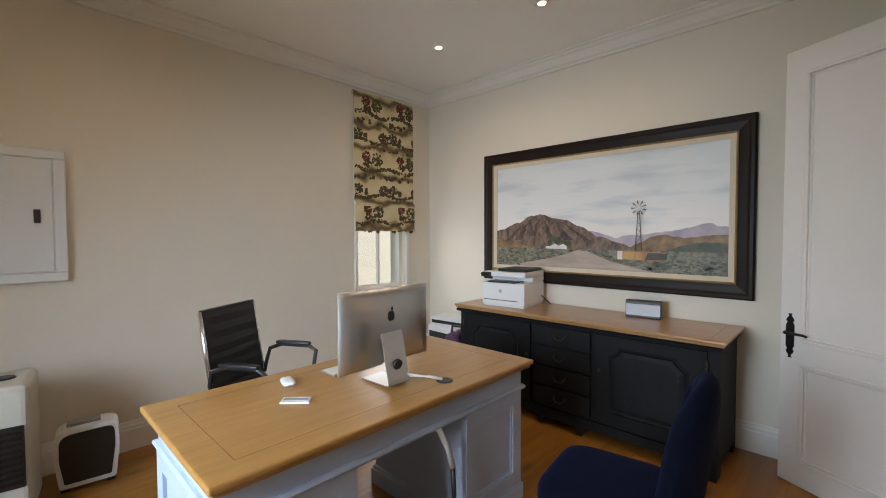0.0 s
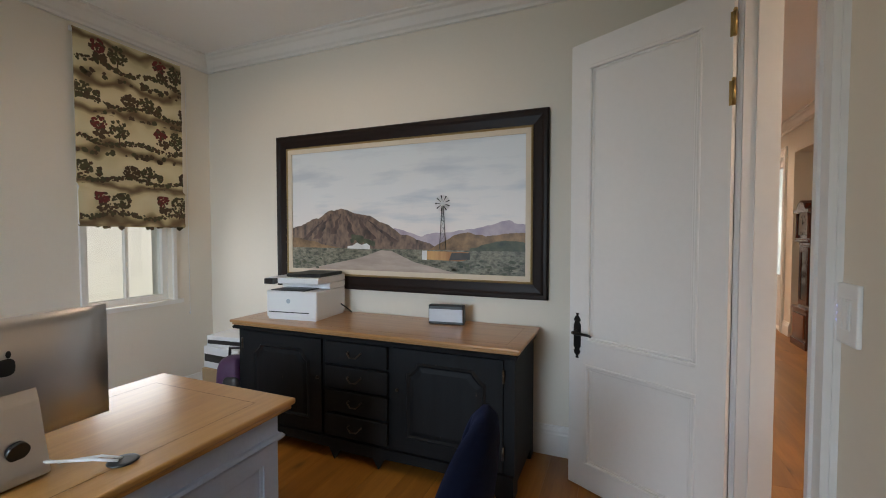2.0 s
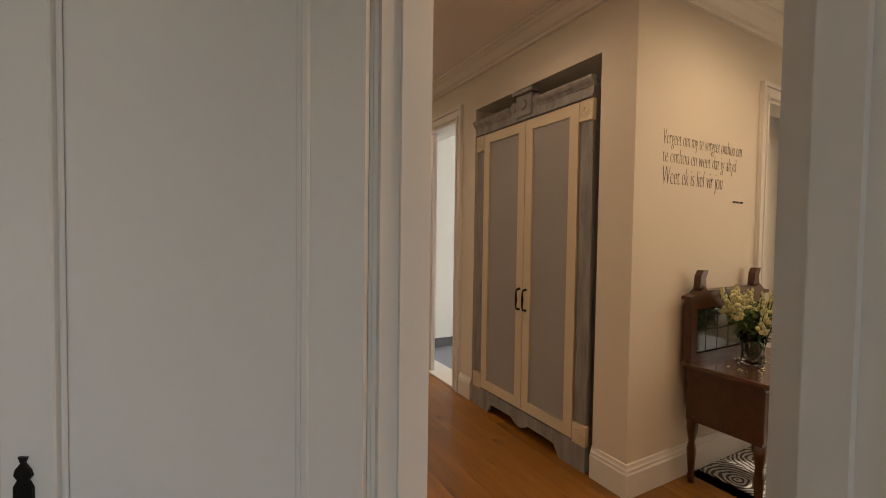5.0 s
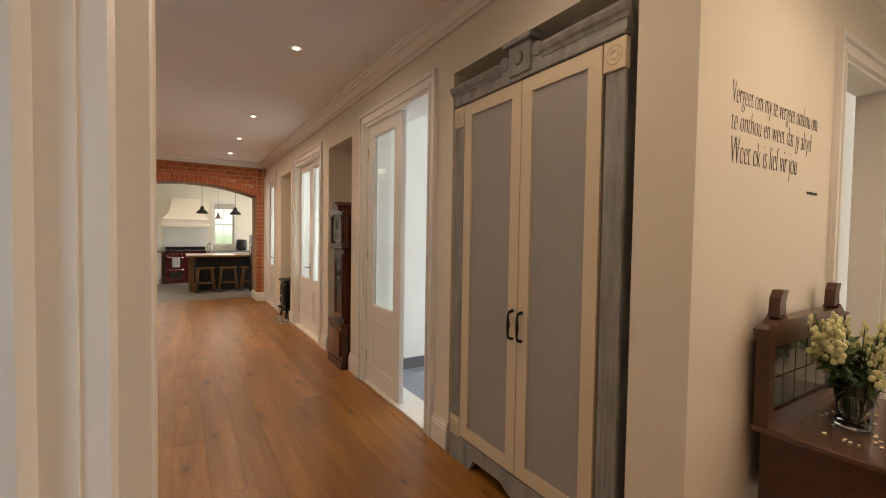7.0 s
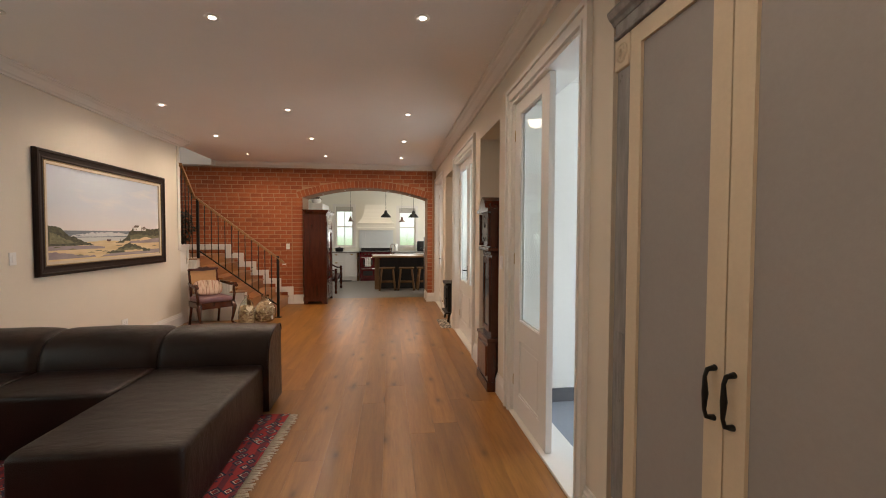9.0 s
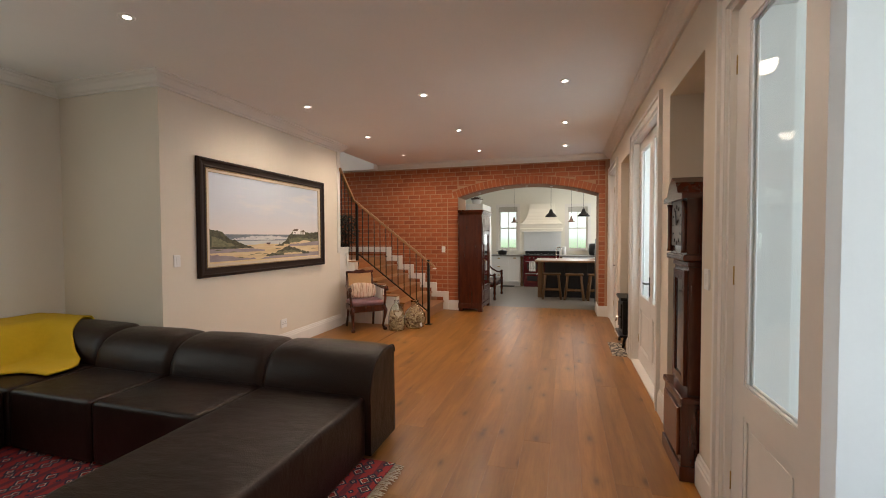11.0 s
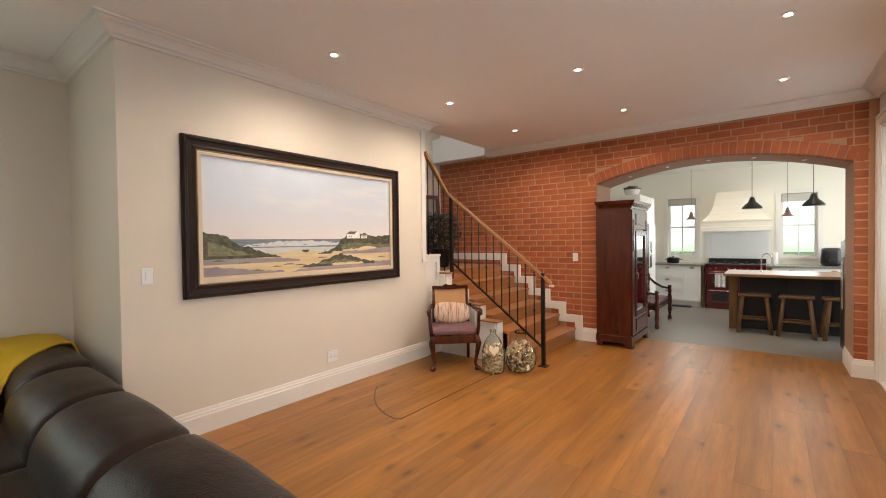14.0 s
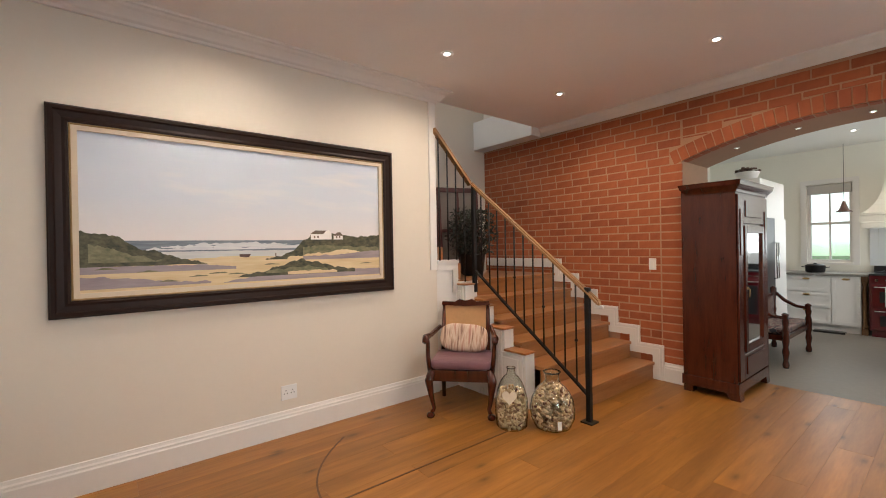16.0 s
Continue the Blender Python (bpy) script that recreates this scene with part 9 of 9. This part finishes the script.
    # black fridge beside the arch
    t = thing("wine_fridge", "black under-counter fridge beside the arch in the kitchen", "fridge", pose(2.47, 13.68, 0))
    b = bmn(); box(b, 0, 0.60, 0.01, 0.58, 0.02, 1.42, bev=0.008); box(b, 0.03, 0.57, 0.03, 0.55, 0, 0.02); part("case", b, M_BLACKPL, t)
    b = bmn(); box(b, -0.03, 0.0, 0.02, 0.57, 0.06, 1.40, bev=0.008); part("fridge_door", b, M_BLACKPL, t)
    b = bmn(); tube(b, [(-0.03, 0.08, 0.6), (-0.06, 0.08, 0.6), (-0.06, 0.08, 1.2), (-0.03, 0.08, 1.2)], 0.009, 8); part("handle", b, M_CHROME, t)
    # worktop things
    t = thing("air_fryer", "black air fryer on the kitchen worktop", "air fryer", pose(2.62, 17.5, 0.913))
    b = bmn(); puffy(b, 0, 0, 0.17, 0.15, 0.15, 0.17, 0.35, 0.5); part("body", b, M_BLACKPL, t, "", True)
    b = bmn(); box(b, -0.03, 0.03, -0.21, -0.14, 0.09, 0.13, bev=0.006); part("handle", b, M_BLACKPL, t)
    t = thing("paper_towel_roll", "white paper towel roll on the worktop", "paper towel", pose(1.80, 17.5, 0.913))
    b = bmn(); lathe(b, [(0.055, 0.01), (0.058, 0.012), (0.058, 0.24), (0.055, 0.243), (0.018, 0.243)]); part("roll", b, M_KWHITE, t)
    b = bmn(); lathe(b, [(0.07, 0), (0.07, 0.01), (0.02, 0.012)]); part("holder_base", b, M_CHROME, t)
    t = thing("cooking_pot", "dark pot on the kitchen worktop under the window", "pot", pose(0.02, 17.5, 0.913))
    b = bmn(); lathe(b, [(0.11, 0), (0.125, 0.02), (0.13, 0.10), (0.135, 0.105), (0.10, 0.125), (0.02, 0.135), (0.02, 0.15)]); part("body", b, M_IRON, t)
    b = bmn(); tube(b, [(-0.13, 0, 0.08), (-0.17, 0, 0.085), (-0.17, 0.03, 0.085)], 0.008); tube(b, [(0.13, 0, 0.08), (0.17, 0, 0.085), (0.17, 0.03, 0.085)], 0.008); part("handle", b, M_IRON, t)
    t = thing("sink_tap", "chrome swan-neck tap on the kitchen island", "tap", pose(1.62, 15.55, 0.90))
    b = bmn(); tube(b, [(0, 0, 0), (0, 0, 0.22), (0.02, 0, 0.28), (0.07, 0, 0.30), (0.12, 0, 0.27), (0.13, 0, 0.22)], 0.011); part("spout", b, M_CHROME, t, "", True)
    b = bmn(); lathe(b, [(0.025, 0), (0.025, 0.02), (0.013, 0.03)]); tube(b, [(0.0, 0, 0.09), (0.0, -0.06, 0.12)], 0.006); part("lever", b, M_CHROME, t)
    # blinds over the windows
    for xa, xb, z in ((-0.14, 0.43, 2.36), (1.90, 2.46, 2.33)):
        b = bmn(); box(b, xa + 0.01, xb - 0.01, 17.86, 17.885, z - 0.16, z - 0.005, bev=0.004); tagged(done("rolled_blind", b, mat("grey_linen", (0.48, 0.46, 0.42), 0.8, var=0.05)), "rolled grey blind at the top of the kitchen window", "blind", "kitchen blinds")
    for xa, y in ((0.36, 17.60), (2.0, 17.60)):
        t = thing("pendant_lamp", "small rusty bell pendant hanging before the window", "pendant lamp", pose(xa, y, 1.87), "window pendants")
        b = bmn(); lathe(b, [(0.10, 0.0), (0.105, 0.004), (0.06, 0.04), (0.035, 0.11), (0.02, 0.17), (0.012, 0.165), (0.028, 0.10), (0.052, 0.036)], 0, 0, 18); part("shade", b, mat("rusty_metal", (0.16, 0.085, 0.06), 0.6, var=0.3), t)
        b = bmn(); cyl(b, (0, 0, 0.165), (0, 0, 1.078), 0.003, n=6); part("cord", b, M_IRON, t)
    b = bmn(); box(b, 0.05, 0.42, 17.10, 17.24, 0.0, 0.03, bev=0.004); tagged(done("floor_mat", b, M_BLACKPL), "small dark floor mat before the cabinets", "mat")
    # glowing board, paler upward, stands in for bright garden beyond the kitchen windows
    m, nt, bs = nodes("glowing_distance")
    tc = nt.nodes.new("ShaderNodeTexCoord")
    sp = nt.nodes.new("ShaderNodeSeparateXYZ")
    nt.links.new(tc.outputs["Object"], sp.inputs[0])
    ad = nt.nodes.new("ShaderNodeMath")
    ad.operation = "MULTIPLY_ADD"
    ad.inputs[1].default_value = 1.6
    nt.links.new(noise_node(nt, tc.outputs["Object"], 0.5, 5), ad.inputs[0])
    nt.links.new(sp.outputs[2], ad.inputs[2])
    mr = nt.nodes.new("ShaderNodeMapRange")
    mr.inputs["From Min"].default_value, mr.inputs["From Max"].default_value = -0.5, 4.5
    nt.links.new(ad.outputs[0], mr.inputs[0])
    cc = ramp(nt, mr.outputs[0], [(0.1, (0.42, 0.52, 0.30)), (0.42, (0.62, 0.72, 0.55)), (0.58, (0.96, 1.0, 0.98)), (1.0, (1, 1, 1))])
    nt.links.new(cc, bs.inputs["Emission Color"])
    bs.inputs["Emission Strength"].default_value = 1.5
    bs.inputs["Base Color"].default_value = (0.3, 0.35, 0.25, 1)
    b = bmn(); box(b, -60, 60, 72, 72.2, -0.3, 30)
    struct("backdrop", b, m, "glowing board standing in for bright garden and sky far off", "backdrop")


kitchen()

# ---------------------------------------------------------------- foyer tiles
M_PTILE, ptn, ptb = nodes("black_and_white_patterned_tile")
pv = coords(ptn, (2.5, 2.5, 2.5))
pf = ptn.nodes.new("ShaderNodeVectorMath")
pf.operation = "FRACTION"
ptn.links.new(pv, pf.inputs[0])
pc = ptn.nodes.new("ShaderNodeVectorMath")
pc.operation = "SUBTRACT"
pc.inputs[1].default_value = (0.5, 0.5, 0.5)
ptn.links.new(pf.outputs[0], pc.inputs[0])
pw = ptn.nodes.new("ShaderNodeTexWave")
pw.wave_type, pw.rings_direction = "RINGS", "Z"
pw.inputs["Scale"].default_value, pw.inputs["Distortion"].default_value, pw.inputs["Detail"].default_value = 4.2, 7.0, 2.0
ptn.links.new(pc.outputs[0], pw.inputs["Vector"])
ptn.links.new(ramp(ptn, pw.outputs["Color"], [(0.46, (0.03, 0.03, 0.032)), (0.54, (0.66, 0.65, 0.61))]), ptb.inputs["Base Color"])
ptb.inputs["Roughness"].default_value = 0.3
tile_me = None
for i in range(5):
    for j in range(9):
        if tile_me is None:
            b = bmn(); box(b, 0.0015, 0.3985, 0.0015, 0.3985, -0.016, 0.0, bev=0.0012, seg=1)
            ob = part("tile", b, M_PTILE, floor)
            tile_me = ob.data
        else:
            ob = new("tile", tile_me)
            ob.parent = floor
        ob.matrix_basis = pose(3.16 + 0.4 * i, 0.4 + 0.4 * j, 0)

# ---------------------------------------------------------------- floor planks
PW = 0.19
LENS = (1.7, 2.1, 2.5, 2.9)
plank_me = {}


def plank(x, y, length):
    key = round(length, 3)
    if key not in plank_me:
        b = bmn(); box(b, 0.0002, PW - 0.0002, 0.0002, length - 0.0002, -0.016, 0.0, bev=0.0007, seg=1)
        ob = part("plank", b, M_OAK, floor)
        plank_me[key] = ob.data
    else:
        ob = new("plank", plank_me[key])
        ob.parent = floor
    ob.matrix_basis = pose(x, y, 0)


rnd = random.Random(21)
x = XW
while x < XE + 0.5:
    def zones(xm):
        if xm < XE + 0.02:
            return [(-1.25, 13.62)]
        return [(-1.25, 4.0), (4.24, 5.59), (7.57, 8.40), (10.52, 11.34)]
    for ya, yb in zones(x + PW / 2):
        y = ya
        L = rnd.choice(LENS) * rnd.uniform(0.3, 1) // 0.05 * 0.05
        while y < yb - 0.02:
            L = min(L, yb - y)
            if yb - (y + L) < 0.3:
                L = yb - y
            plank(x, y, round(L, 2))
            y += round(L, 2)
            L = rnd.choice(LENS)
    x += PW

# ---------------------------------------------------------------- bricks
wall_brick = bpy.data.objects["wall_brick"]
BH, BL, J = 0.0745, 0.222, 0.011
brick_me = {}
rest = bmn()
count = 0


def lay(x0, x1, z0, z1, single, push):
    """One brick on the wall's face."""
    global count
    w, h = x1 - x0, z1 - z0
    if single:
        key = (round(w, 3), round(h, 3))
        if key not in brick_me:
            b = bmn(); box(b, 0, w, 0, 0.022, 0, h, bev=0.0035, seg=1)
            ob = part("brick", b, M_BRICK, wall_brick)
            brick_me[key] = ob.data
        else:
            ob = new("brick", brick_me[key])
            ob.parent = wall_brick
        ob.matrix_basis = pose(x0, YB + 0.002 + push, z0)
        count += 1
    else:
        box(rest, x0, x1, YB + 0.002 + push, YB + 0.024 + push, z0, z1, bev=0.0035, seg=1)


VH = 0.135    # height of the arch's ring of headers
rnd = random.Random(31)
course = 0
z = 0.006
while z + BH < 2.845:
    z1 = z + BH
    odd = course % 2
    # left of the pier
    over = z1 >= ASP + 0.05
    clear = z > arch_z(AC, VH) - 0.005
    x = -0.432 if not over else (AX1 - J if clear else (-0.33 if z1 < arch_z(AX0, VH) + 0.03 else -0.221))
    first = True
    while x > XW + 0.02:
        w = BL if not (first and odd) else BL / 2 - J / 2
        x0 = max(XW + 0.002, x - w)
        stair_z = 0.0 if x0 > -0.40 else 0.16 + RISE * min(NS, max(0, (SX + 0.115 - x0) / RUN))
        if z1 > stair_z - 0.2 and x - x0 > 0.012:
            xm = (x + x0) / 2
            in_ring = AX0 - 0.11 < x and z1 > ASP - 0.02
            lay(x0, x, z, z1, x0 > -1.75 and z > 0.95 and count < 285, rnd.uniform(0, 0.0025))
        x = x0 - J
        first = False
    # pier, stacked
    if z1 < ASP + 0.05:
        lay(-0.421, AX0, z, z1, False, rnd.uniform(0, 0.0025))
    # right-hand half-brick pier
    lay(AX1, XE - 0.075, z, z1, False, rnd.uniform(0, 0.0025))
    # above the arch
    x = -0.199 - (BL / 2 if odd else 0)
    while x < AX1 - 0.01 and not clear:
        a, c = max(x, -0.199), min(x + BL, AX1 - J)
        if c - a > 0.03:
            top_ring = max(arch_z(min(max(a, AX0), AX1), VH), arch_z(min(max(c, AX0), AX1), VH), arch_z(AC, VH) if a < AC < c else 0)
            if z > top_ring - 0.01:
                lay(a, c, z, z1, False, rnd.uniform(0, 0.0025))
            elif z1 > top_ring + 0.012:
                # cut brick on the back of the ring
                lay(a, c, top_ring + 0.008, z1, False, rnd.uniform(0, 0.002))
        x += BL + J
    z = z1 + J
    course += 1
# ring of headers on edge
NV = 34
th = math.asin((AX1 - AX0) / 2 / AR)
zc = ACR - AR
for i in range(-1, NV + 1):
    a0 = -th + 2 * th * (i + 0.07) / NV
    a1 = -th + 2 * th * (i + 0.93) / NV
    pts = [(AC + r * math.sin(a), zc + r * math.cos(a)) for r, a in ((AR + 0.001, a0), (AR + 0.001, a1), (AR + VH, a1), (AR + VH, a0))]
    b = bmn(); prism(b, pts, "y", YB - 0.003, YB + 0.022)
    part("brick", b, M_BRICK, wall_brick)
    # the ring's undersides show a little way in before the plaster
    if 0 <= i < NV:
        pts = [(AC + r * math.sin(a), zc + r * math.cos(a)) for r, a in ((AR - 0.004, a0), (AR - 0.004, a1), (AR + 0.002, a1), (AR + 0.002, a0))]
        b = bmn(); prism(b, pts, "y", YB + 0.026, YB + 0.125)
        part("brick", b, M_BRICK, wall_brick)
ob = part("brick_courses", rest, M_BRICKJ, wall_brick, "red face-brick courses")
tagged(ob, kind="stuff")
